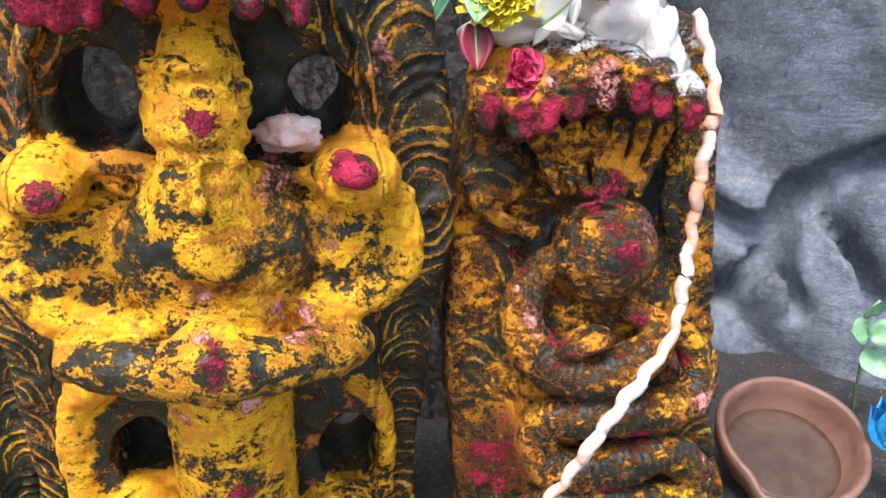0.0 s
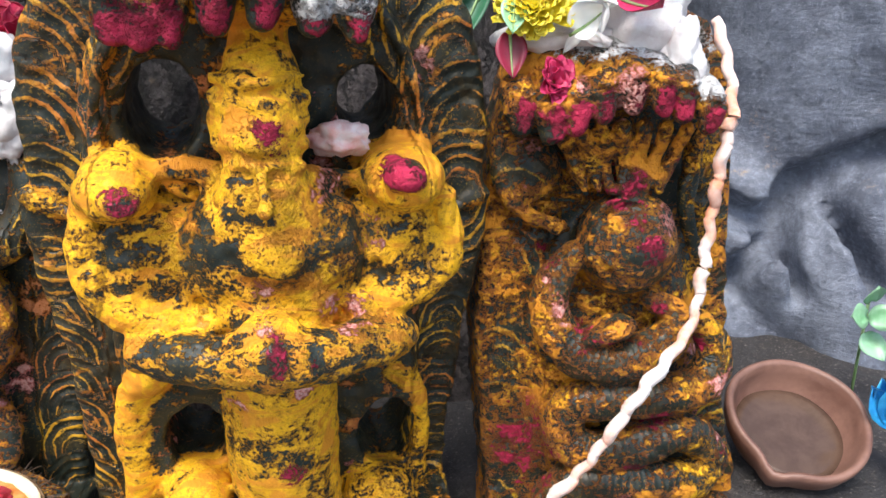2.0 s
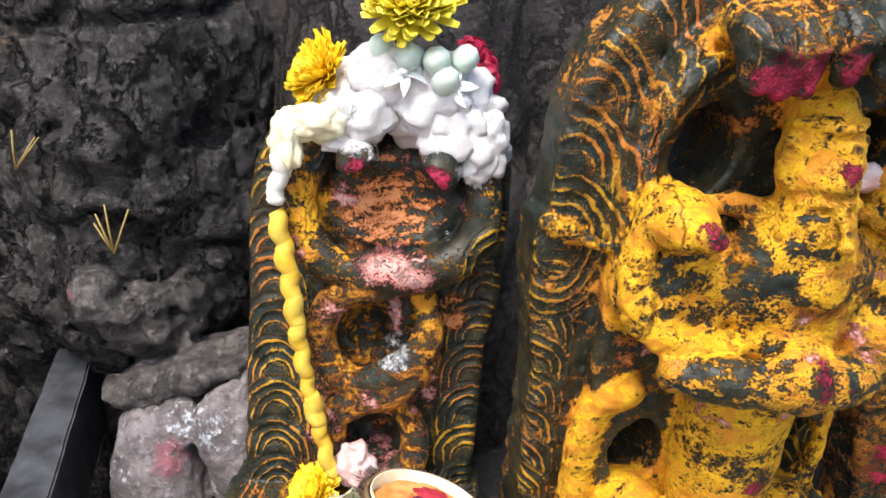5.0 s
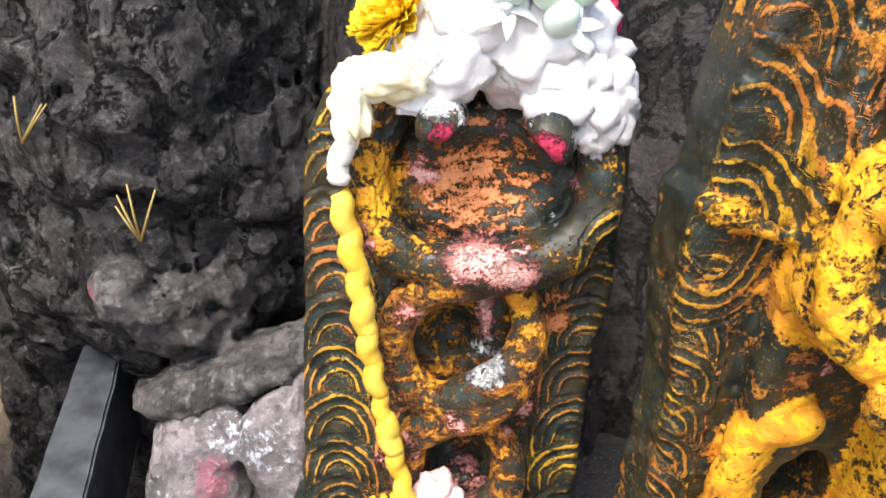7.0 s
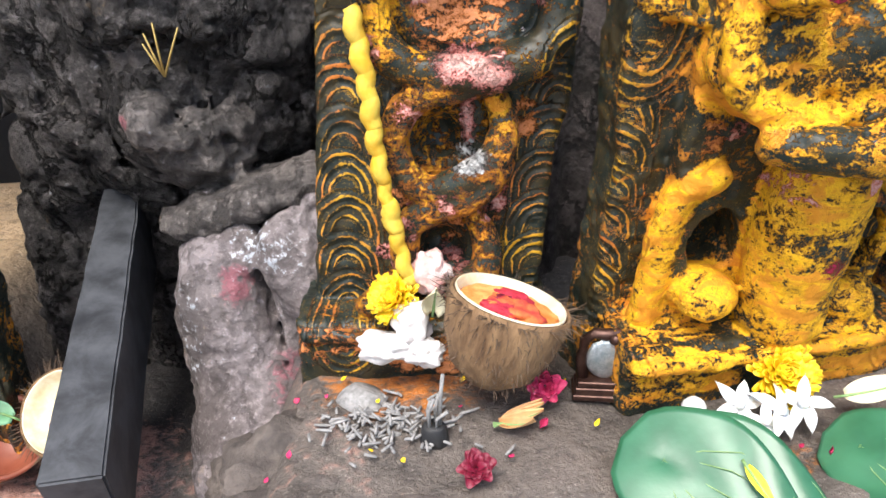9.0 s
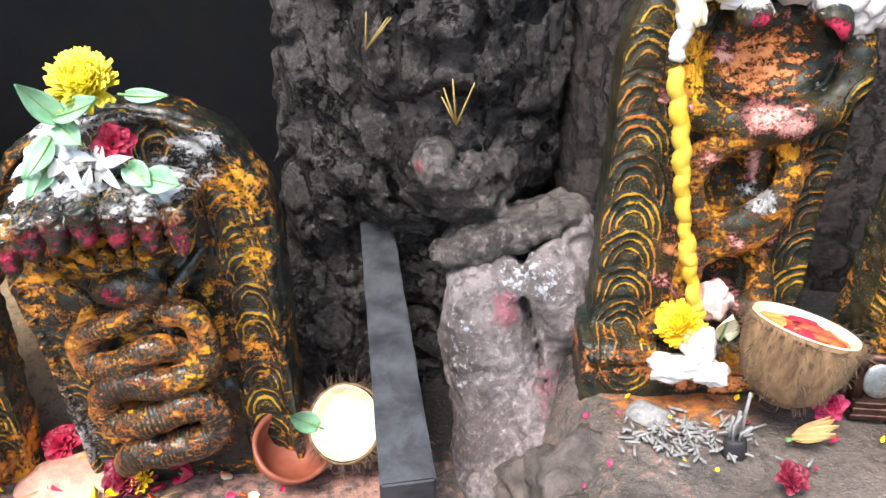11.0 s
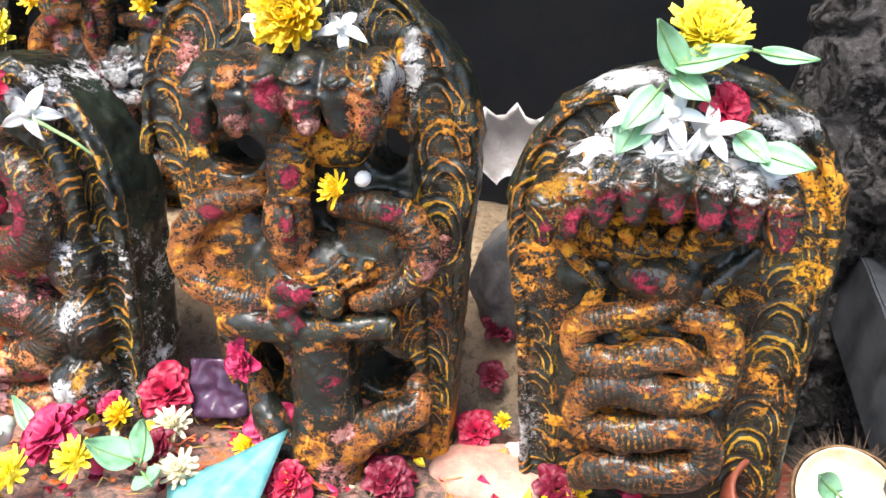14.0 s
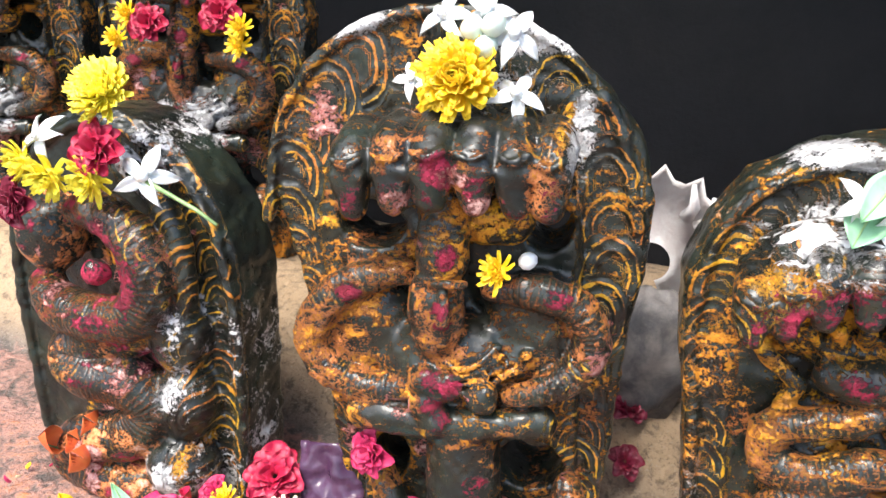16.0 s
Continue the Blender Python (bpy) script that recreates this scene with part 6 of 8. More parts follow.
GREEN = petal_material("fresh_leaf", (0.16, 0.38, 0.18), (0.32, 0.56, 0.36), 0.4)
DEEP = petal_material("betel_leaf", (0.022, 0.115, 0.055), (0.055, 0.20, 0.105), 0.34, 22)
TEAL = petal_material("folded_teal_leaf", (0.10, 0.34, 0.36), (0.22, 0.50, 0.50), 0.4)
BLUE = petal_material("blue_foil", (0.02, 0.26, 0.62), (0.05, 0.44, 0.80), 0.3)
STEM = two_tone("green_stem", (0.16, 0.30, 0.10), (0.32, 0.46, 0.20), 80, 0.5)
PASTE = two_tone("white_rice_paste", (0.70, 0.64, 0.63), (0.82, 0.82, 0.81), 46, 0.45, 200, 0.6, 0.002)
PASTE_PINK = two_tone("pink_stained_paste", (0.80, 0.38, 0.34), (0.88, 0.78, 0.74), 70, 0.5, 220, 0.7, 0.002)
COTTON = two_tone("cotton_strand_stained_pink", (0.84, 0.32, 0.16), (0.92, 0.90, 0.87), 20, 0.7, 300, 0.6, 0.001)
COTTON_YELLOW = two_tone("turmeric_cotton_strand", (0.80, 0.45, 0.02), (0.86, 0.66, 0.10), 45, 0.7, 300, 0.6, 0.001)
COTTON_WHITE = two_tone("white_cotton_strand", (0.80, 0.76, 0.64), (0.88, 0.86, 0.80), 45, 0.7, 300, 0.6, 0.001)
ASH = two_tone("grey_incense_ash", (0.20, 0.195, 0.19), (0.38, 0.37, 0.36), 150, 0.85, 400)
CHAR = two_tone("charred_stub", (0.01, 0.01, 0.012), (0.03, 0.03, 0.03), 80, 0.6)
STRAW = two_tone("dry_straw", (0.34, 0.22, 0.06), (0.52, 0.38, 0.12), 90, 0.6)
POWDER = two_tone("orange_red_powder", (0.55, 0.03, 0.04), (0.80, 0.26, 0.06), 45, 0.8, 260, 0.8, 0.002)
CRIMSON = two_tone("crimson_powder", (0.42, 0.01, 0.04), (0.66, 0.05, 0.07), 60, 0.85, 260, 0.8, 0.002)
SAFFRON = two_tone("saffron_powder", (0.74, 0.20, 0.03), (0.86, 0.50, 0.16), 50, 0.85, 260, 0.8, 0.002)
PINK_POWDER = two_tone("pink_sand_heap", (0.60, 0.26, 0.20), (0.72, 0.48, 0.36), 30, 0.8, 220, 0.8, 0.003)
BRONZE = two_tone("dark_bronze", (0.05, 0.025, 0.02), (0.12, 0.065, 0.05), 90, 0.4, 300, 0.4, 0.001, Metallic=0.7)
SILVER = two_tone("worn_silver", (0.35, 0.42, 0.45), (0.62, 0.66, 0.68), 160, 0.35, 400, 0.8, 0.001, Metallic=0.8)
PURPLE = two_tone("purple_plastic", (0.045, 0.018, 0.045), (0.10, 0.05, 0.095), 20, 0.15, 90, 0.4, 0.002)
OIL = two_tone("dark_oil", (0.01, 0.01, 0.012), (0.03, 0.03, 0.035), 20, 0.06, 100, 0.1, 0.0005)
WATER = two_tone("muddy_water", (0.07, 0.042, 0.03), (0.11, 0.07, 0.05), 25, 0.08, 90, 0.15, 0.0008)
ROCK = two_tone("rough_brown_stone", (0.075, 0.062, 0.055), (0.23, 0.19, 0.165), 26, 0.7, 150, 1.0, 0.006)
HAIRY = two_tone("brown_fibre", (0.07, 0.045, 0.03), (0.20, 0.13, 0.08), 120, 0.85, 400)


def aim(p, d, spin=0.0):
    """A pose at p whose z axis points along d."""
    q = Vector(d).to_track_quat("Z", "Y")
    return Matrix.Translation(p) @ q.to_matrix().to_4x4() @ Matrix.Rotation(spin, 4, "Z")


CAM_WARD = (0.05, -0.9, 0.42)


def mum_mesh(r, rows, per, seed, material, width=0.32, name="petals"):
    rng = random.Random(seed)
    bm = bmesh.new()
    for k in range(rows):
        u = k / max(1, rows - 1)
        n = max(5, int(per * (1 - 0.45 * u)))
        for i in range(n):
            a = 6.2832 * (i + 0.5 * (k % 2)) / n + rng.uniform(-0.12, 0.12)
            L = r * (1 - 0.62 * u) * rng.uniform(0.88, 1.08)
            m = Matrix.Rotation(a, 4, "Z") @ Matrix.Translation((r * 0.06, 0, r * (0.05 + 0.22 * u))) @ Matrix.Rotation(-radians(2 + 62 * u + rng.uniform(-9, 9)), 4, "Y") @ Matrix.Rotation(rng.uniform(-0.25, 0.25), 4, "X")
            petal(bm, m, L, r * width * rng.uniform(0.85, 1.1), rng.uniform(0.1, 0.45), 0.25, r * 0.012, 4, 2, 1.5, True)
    return to_mesh(name, bm, material)


def centre_mesh(r, material):
    bm = lump(r, 3, 2, 0.25, 3.0, (1, 1, 0.6))
    return to_mesh("centre", bm, material)


MESHES = {}


def mum(p, r, tone, label, d=CAM_WARD, spin=0.0, seed=0, rows=8, per=34):
    key = ("mum", tone.name, rows, per, seed)
    if key not in MESHES:
        MESHES[key] = (mum_mesh(1.0, rows, per, seed, tone), centre_mesh(0.42, tone))
    ob = new("chrysanthemum")
    ob.matrix_basis = aim(p, d, spin) @ Matrix.Scale(r, 4)
    tagged(share("petals", MESHES[key][0], ob), kind="stuff")
    share("centre", MESHES[key][1], ob, Matrix.Translation((0, 0, 0.10)))
    return tagged(ob, label, "flower", "flower offerings")


def rose_meshes(seed, material, n=22, open_=1.0):
    rng, out = random.Random(seed), []
    for i in range(n):
        u = i / (n - 1)
        a = i * 2.4 + rng.uniform(-0.2, 0.2)
        tilt = 88 - 62 * u * open_ + rng.uniform(-8, 8)
        m = Matrix.Rotation(a, 4, "Z") @ Matrix.Translation((0.08 + 0.30 * u, 0, 0.1 - 0.1 * u)) @ Matrix.Rotation(-radians(tilt), 4, "Y")
        bm = bmesh.new()
        petal(bm, m, 0.62 + 0.16 * u + rng.uniform(-0.06, 0.06), 0.62 + 0.62 * u, -0.55 + rng.uniform(-0.3, 0.2), 0.32, 0.012, 5, 4, 0.9, True)
        out.append(to_mesh("petal", bm, material))
    return out


def rose(p, r, tone, label, d=(0.1, -0.6, 0.8), spin=0.0, seed=0, open_=1.0):
    key = ("rose", tone.name, seed, open_)
    if key not in MESHES:
        MESHES[key] = rose_meshes(seed, tone, 22, open_)
    ob = new("rose")
    ob.matrix_basis = aim(p, d, spin) @ Matrix.Scale(r, 4)
    for me in MESHES[key]:
        share("petal", me, ob)
    return tagged(ob, label, "flower", "flower offerings")


def star(p, r, label, d=CAM_WARD, spin=0.0, tone=None, stem=0.0):
    tone = tone or WHITE
    key = ("star", tone.name)
    if key not in MESHES:
        bm = bmesh.new()
        petal(bm, Matrix.Identity(4), 1.0, 0.40, -0.75, 0.35, 0.07, 7, 3, 1.0)
        me = to_mesh("petal", bm, tone)
        bm = lathe([(0, 0), (0.16, 0.02), (0.2, 0.12), (0.14, 0.26), (0.2, 0.32), (0, 0.36)], 10)
        MESHES[key] = (me, to_mesh("centre", bm, tone))
    ob = new("star_flower")
    ob.matrix_basis = aim(p, d, spin) @ Matrix.Scale(r, 4)
    rng = random.Random(int(abs(p[0] * 7919 + p[2] * 997)))
    for i in range(5):
        share("petal", MESHES[key][0], ob, Matrix.Rotation(6.2832 * i / 5 + rng.uniform(-0.2, 0.2), 4, "Z") @ Matrix.Rotation(-radians(rng.uniform(5, 50)), 4, "Y") @ Matrix.Rotation(rng.uniform(-0.4, 0.4), 4, "X"))
    share("centre", MESHES[key][1], ob)
    return tagged(ob, label, "flower", "flower offerings")


def bud(p, r, label, d=(0.1, -0.7, 0.6), tone=None):
    tone = tone or PALE_BUD
    key = ("bud", tone.name)
    if key not in MESHES:
        MESHES[key] = to_mesh("flower_bud", lathe([(0, -0.9), (0.35, -0.8), (0.78, -0.35), (0.95, 0.15), (0.72, 0.7), (0.3, 1.0), (0, 1.08)], 10, 0.06, 2), tone)
    ob = new("flower_bud", MESHES[key])
    ob.matrix_basis = aim(p, d) @ Matrix.Scale(r, 4)
    return tagged(ob, label, "flower bud", "flower offerings")


def leaf(p, length, width, tone, label, d, up=(0, -0.4, 0.9), curl=0.25, cup=0.18, name="leaf", tip=0.75):
    """A leaf growing from p along d, its upper side towards up."""
    x = Vector(d).normalized()
    y = Vector(up).cross(x).normalized()
    m = Matrix.Translation(p) @ Matrix((x, y, x.cross(y))).transposed().to_4x4()
    bm = bmesh.new()
    petal(bm, Matrix.Identity(4), length, width, curl, cup, 0.0007, 12, 6, tip)
    ob = part(name, bm, tone, None, "", True, m)
    bm = bmesh.new()
    rope(bm, [(length * t * math.cos(curl * t * 0.9), 0, length * t * math.sin(curl * t) + 0.0008) for t in (-0.15, 0, 0.2, 0.4, 0.6, 0.8, 0.95)], [0.0014, 0.0014, 0.0012, 0.001, 0.0008, 0.0006, 0.0003], 6)
    part("midrib", bm, STEM, ob)
    return tagged(ob, label, "leaf", "leaf offerings")


def paste(p, r, label, seed, squash=(1, 1, 1), tone=None):
    bm = lump(r, seed, 4, 0.38, 1.6, squash)
    return tagged(part("rice_paste", bm, tone or PASTE, None, "", True, Matrix.Translation(p)), label, "paste")


# left stone's crown of flowers
mum((-0.422, 0.560, 0.692), 0.041, LEMON, "fresh yellow chrysanthemum on the crown of a carved stone", (0.1, -0.8, 0.6), 0.3, 1)
mum((-0.492, 0.575, 0.638), 0.032, GOLD, "golden chrysanthemum tucked beside white blossoms", (-0.6, -0.5, 0.4), 0.1, 2)
rose((-0.372, 0.602, 0.640), 0.028, RED, "dark red rose tucked behind white blossoms", (0.7, -0.6, 0.3), 0.0, 1)
for i, (x, y, z) in enumerate(((-0.444, 0.556, 0.660), (-0.422, 0.548, 0.654), (-0.399, 0.546, 0.652), (-0.377, 0.552, 0.654), (-0.456, 0.560, 0.645), (-0.392, 0.544, 0.636))):
    bud((x, y, z), 0.0125, "pale green flower bud among white blossoms", (0.3 * math.sin(i * 2.0), -0.8, 0.5 * math.cos(i)))
for i, (x, y, z, r) in enumerate(((-0.425, 0.545, 0.640, 0.020), (-0.465, 0.555, 0.626, 0.020), (-0.385, 0.548, 0.630, 0.020))):
    star((x, y, z), r, "white waxy blossom on a carved stone", (0.5 * math.sin(i * 1.9), -0.85, 0.4 + 0.3 * math.cos(i * 1.3)), i * 0.7)
for i, (x, y, z, r, s) in enumerate(((-0.455, 0.585, 0.625, 0.036, (1.1, 0.7, 0.9)), (-0.395, 0.580, 0.615, 0.042, (1.1, 0.7, 0.9)), (-0.362, 0.570, 0.585, 0.026, (1, 0.8, 1.1)))):
    paste((x, y, z), r, "mound of white rice paste on a carved stone", 11 + i, s)
for i, (x, y, z, r, s) in enumerate(((-0.385, 0.556, 0.598, 0.024, (1.2, 0.5, 1.1)), (-0.405, 0.556, 0.620, 0.028, (1.2, 0.5, 1.0)), (-0.462, 0.558, 0.612, 0.026, (1.1, 0.5, 1.1)), (-0.366, 0.562, 0.577, 0.017, (1.0, 0.6, 1.4)), (-0.440, 0.556, 0.640, 0.026, (1.3, 0.5, 0.9)), (-0.478, 0.560, 0.585, 0.012, (1.6, 0.5, 0.8)))):
    paste((x, y, z), r, "smeared white rice paste running down a hood", 71 + i, s)
for i, (x, y, z, q) in enumerate(((-0.497, 0.552, 0.603, (1.35, 0.7, 0.9)), (-0.522, 0.550, 0.585, (0.7, 0.6, 1.4)))):
    tagged(part("wilted_petals", lump(0.018, 61 + i, 4, 0.4, 1.8, q), CREAM, None, "", True, Matrix.Translation((x, y, z))), "limp cream petals crumpled on a stone's shoulder", "petals")
paste((-0.472, 0.553, 0.287), 0.019, "pink-stained lump of paste at a stone's foot", 17, (1, 0.8, 1.1), PASTE_PINK)


def strand(pts, r, bead, tone, label, twist=0.0, name="cotton_strand"):
    line = spline(pts, 10)
    run = np.concatenate(([0], np.cumsum(np.linalg.norm(np.diff(line, axis=0), axis=1))))
    s = np.arange(0, run[-1], bead / 7)
    p = np.stack([np.interp(s, run, line[:, i]) for i in range(3)], 1)
    ob = tagged(new(name), label, "garland")
    q = [tuple(v + np.array((0.0015 * math.sin(k * 0.9), 0.001 * math.cos(k * 0.7), 0))) for k, v in enumerate(p)]
    rng = random.Random(int(1000 * r * len(q)))
    for a in range(0, len(q) - 2, 7):
        run_ = q[a:a + 10]
        fat = rng.uniform(0.85, 1.2)
        bm = bmesh.new()
        rope(bm, run_, [r * fat * (0.78 + 0.24 * math.sin(math.pi * k / max(1, len(run_) - 1)) * rng.uniform(0.85, 1.1)) for k in range(len(run_))], 10)
        part("tuft", bm, tone, ob)
    return ob


strand([(-0.533, 0.548, 0.528), (-0.528, 0.548, 0.500), (-0.522, 0.545, 0.464), (-0.517, 0.545, 0.412), (-0.508, 0.545, 0.357), (-0.497, 0.545, 0.304), (-0.491, 0.545, 0.278)], 0.0075, 0.024, COTTON_YELLOW, "yellow turmeric-dyed cotton strand hanging down a carved stone")
strand([(-0.500, 0.548, 0.606), (-0.522, 0.548, 0.592), (-0.527, 0.548, 0.565), (-0.534, 0.548, 0.534)], 0.0072, 0.026, COTTON_WHITE, "white cotton strand over a stone's shoulder")
strand([(0.186, 0.580, 0.655), (0.194, 0.568, 0.624), (0.196, 0.553, 0.587), (0.187, 0.542, 0.546), (0.185, 0.545, 0.500), (0.180, 0.540, 0.453), (0.172, 0.530, 0.421), (0.150, 0.514, 0.397), (0.122, 0.506, 0.362), (0.104, 0.504, 0.334), (0.084, 0.506, 0.302), (0.058, 0.510, 0.270)], 0.0049, 0.024, COTTON, "white cotton strand stained pink, hanging across a carved stone")

# right stone's crown
mum((0.040, 0.545, 0.662), 0.030, LEMON, "yellow chrysanthemum on a stone's shoulder", (-0.2, -0.85, 0.4), 0.0, 3)
leaf((0.008, 0.555, 0.690), 0.070, 0.020, DEEP, "dark green leaf tucked under flowers", (-0.35, -0.1, -0.9), (-0.3, -0.9, 0.2), 0.2)
leaf((0.025, 0.535, 0.670), 0.030, 0.019, GREEN, "small green leaf on a yellow flower", (-0.1, -0.3, -0.85), (0, -1, 0.1), 0.2)
leaf((-0.005, 0.55, 0.672), 0.045, 0.020, GREEN, "green leaf tucked under flowers", (-0.7, -0.2, 0.5), (0, -1, 0.3), 0.2)
leaf((0.03, 0.56, 0.700), 0.06, 0.022, GREEN, "green leaf lying over flowers", (0.9, -0.1, 0.1), (0, -0.7, 0.7), 0.2)
leaf((0.022, 0.538, 0.645), 0.034, 0.022, WINE, "dark rose petal stuck to a stone", (0.05, -0.2, -1), (0, -1, 0.1), 0.15, 0.2, "petal")
rose((0.052, 0.528, 0.610), 0.019, PINK, "magenta rosebud resting on a stone's hood", (0.3, -0.8, 0.3), 0.4, 2, 0.35)
for i, (x, y, z, r) in enumerate(((0.085, 0.545, 0.668, 0.026), (0.115, 0.548, 0.672, 0.024), (0.075, 0.54, 0.648, 0.022))):
    star((x, y, z), r, "white waxy blossom on a stone's crown", (0.3 * math.sin(i * 2), -0.9, 0.5), i * 0.9)
leaf((0.068, 0.530, 0.645), 0.030, 0.026, WHITE, "pale petal lying on white paste", (0.8, -0.3, 0.5), (0, -0.9, 0.4), 0.4, 0.5, "petal")
leaf((0.098, 0.530, 0.668), 0.035, 0.026, PINK, "pink petal among white paste", (0.6, -0.3, -0.3), (0, -0.9, 0.4), 0.4, 0.5, "petal")
leaf((0.104, 0.530, 0.690), 0.04, 0.03, PINK, "pink petal among white paste", (0.8, -0.3, 0.1), (0, -0.9, 0.4), 0.4, 0.5, "petal")
for i, (x, y, z, r, s) in enumerate(((0.07, 0.57, 0.642, 0.036, (1.3, 0.8, 0.6)), (0.128, 0.562, 0.655, 0.032, (1.0, 0.7, 1.0)), (0.150, 0.55, 0.625, 0.022, (0.8, 0.7, 1.3)))):
    paste((x, y, z), r, "dripping white rice paste on a stone's hood", 21 + i, s)
paste((-0.098, 0.482, 0.577), 0.016, "pale pink lump of paste on the figure's shoulder", 25, (1.3, 0.8, 0.75), PASTE_PINK)
for i, (x, y, z, r) in enumerate(((-0.085, 0.465, 0.70, 0.024), (-0.125, 0.470, 0.715, 0.022))):
    paste((x, y, z), r, "white rice paste over the snake heads", 27 + i, (1.2, 0.8, 1.0))

# crown of the coiled snake stone
mum((-1.098, 0.560, 0.524), 0.034, LEMON, "bright yellow chrysanthemum crowning a black carved stone", (0.1, -0.75, 0.6), 0.2, 4)
for d, p, L, w in (((0.95, -0.1, 0.2), (-1.118, 0.53, 0.500), 0.068, 0.026), ((-0.6, -0.2, 0.75), (-1.112, 0.53, 0.495), 0.058, 0.026), ((0.75, -0.3, -0.5), (-1.118, 0.53, 0.492), 0.045, 0.026), ((-0.45, -0.3, -0.8), (-1.128, 0.532, 0.478), 0.052, 0.030), ((-0.3, -0.4, -0.85), (-1.138, 0.535, 0.456), 0.048, 0.034), ((0.7, -0.2, -0.55), (-1.06, 0.535, 0.449), 0.040, 0.026), ((0.85, -0.2, -0.2), (-1.04, 0.53, 0.438), 0.05, 0.030), ((0.95, 0.1, -0.15), (-1.055, 0.55, 0.515), 0.05, 0.016)):
    leaf(p, L * 0.88, w * 0.95, GREEN, "fresh pale green leaf on a black carved stone", d, (0, -0.8, 0.6), 0.2)
rose((-1.074, 0.545, 0.468), 0.020, RED, "small red rose among white blossoms", (0.4, -0.8, 0.3), 0, 1)
for i, (x, y, z, r) in enumerate(((-1.112, 0.528, 0.458, 0.030), (-1.150, 0.532, 0.452, 0.026), (-1.078, 0.530, 0.450, 0.028), (-1.10, 0.522, 0.43, 0.024), (-1.125, 0.522, 0.425, 0.022))):
    star((x, y, z), r, "white waxy star-shaped blossom on a black stone", (0.5 * math.sin(i * 2.3), -0.9, 0.3 + 0.3 * math.cos(i)), i * 0.8)
for i, (x, z) in enumerate(((-1.16, 0.412), (-1.10, 0.412), (-1.045, 0.41))):
    paste((x, 0.545, z), 0.024, "crumbled white paste on a snake hood", 31 + i, (1.3, 0.7, 0.7))

# crown of the figure stone
mum((-1.462, 0.510, 0.507), 0.035, GOLD, "round golden marigold over the figure's snake heads", (0.1, -0.9, 0.3), 0.0, 5, 8, 26)
for i, (x, y, z, r) in enumerate(((-1.414, 0.52, 0.50, 0.026), (-1.425, 0.53, 0.545, 0.03), (-1.483, 0.53, 0.555, 0.028), (-1.45, 0.53, 0.56, 0.026), (-1.51, 0.53, 0.50, 0.02))):
    star((x, y, z), r, "white waxy blossom on the crown of a stone", (0.4 * math.sin(i * 2.3), -0.8, 0.5), i * 0.8)
for i, (x, z) in enumerate(((-1.455, 0.548), (-1.438, 0.552), (-1.443, 0.535))):
    bud((x, 0.515, z), 0.011, "pale green flower bud on the crown of a stone")
mum((-1.408, 0.505, 0.352), 0.019, GOLD, "small golden flower on the figure's arm", (-0.3, -0.8, 0.4), 0.5, 6, 4, 10)
bud((-1.388, 0.520, 0.362), 0.009, "white flower bud beside a golden flower", tone=WHITE)
rose((-1.515, 0.505, 0.140), 0.024, PINK, "crumpled magenta rose hanging in the stone's opening", (-0.3, -0.8, 0.2), 0.0, 3, 0.6)

# crown of the curled snake stone
mum((-1.818, 0.500, 0.452), 0.034, LEMON, "yellow chrysanthemum stacked over a red rose", (0, -0.8, 0.55), 0.0, 7)
rose((-1.810, 0.480, 0.402), 0.028, RED, "open red rose on a carved stone", (0.0, -0.9, 0.35), 0.0, 4)
for i, (x, z, r) in enumerate(((-1.868, 0.368, 0.026), (-1.815, 0.374, 0.027), (-1.90, 0.378, 0.026))):
    mum((x, 0.475, z), r, LEMON, "drooping yellow chrysanthemum below a rose", (0.2 - 0.2 * i, -0.85, -0.1), i, 8 + i, 4, 14)
star((-1.88, 0.48, 0.405), 0.03, "white blossom beside a rose", (-0.3, -0.8, 0.4))
star((-1.765, 0.49, 0.382), 0.034, "white lily blossom with a long green stem", (0.3, -0.9, 0.2))
bm = bmesh.new()
rope(bm, [(-1.775, 0.488, 0.380), (-1.735, 0.482, 0.372), (-1.700, 0.480, 0.362), (-1.675, 0.478, 0.352)], [0.003, 0.0022, 0.002, 0.0016], 6)
tagged(part("green_twig", bm, STEM), "thin green twig lying across a carved stone", "twig")
rose((-1.91, 0.47, 0.335), 0.026, WINE, "wilted dark rose under yellow flowers", (-0.2, -0.9, 0.1), 0, 1)

# flowers on the stones in the hollow
for x, z in ((-1.956, 0.512), (-2.085, 0.486)):
    rose((x, 0.875, z), 0.03, RED, "red rose on a dusty stone in the hollow", (0.1, -0.9, 0.3), 0, 4)
for x, z in ((-1.918, 0.495), (-2.118, 0.496), (-1.92, 0.47), (-2.142, 0.458)):
    mum((x, 0.87, z), 0.022, GOLD, "golden flower on a dusty stone in the hollow", (0.1, -0.9, 0.3), 0, 6, 4, 10)


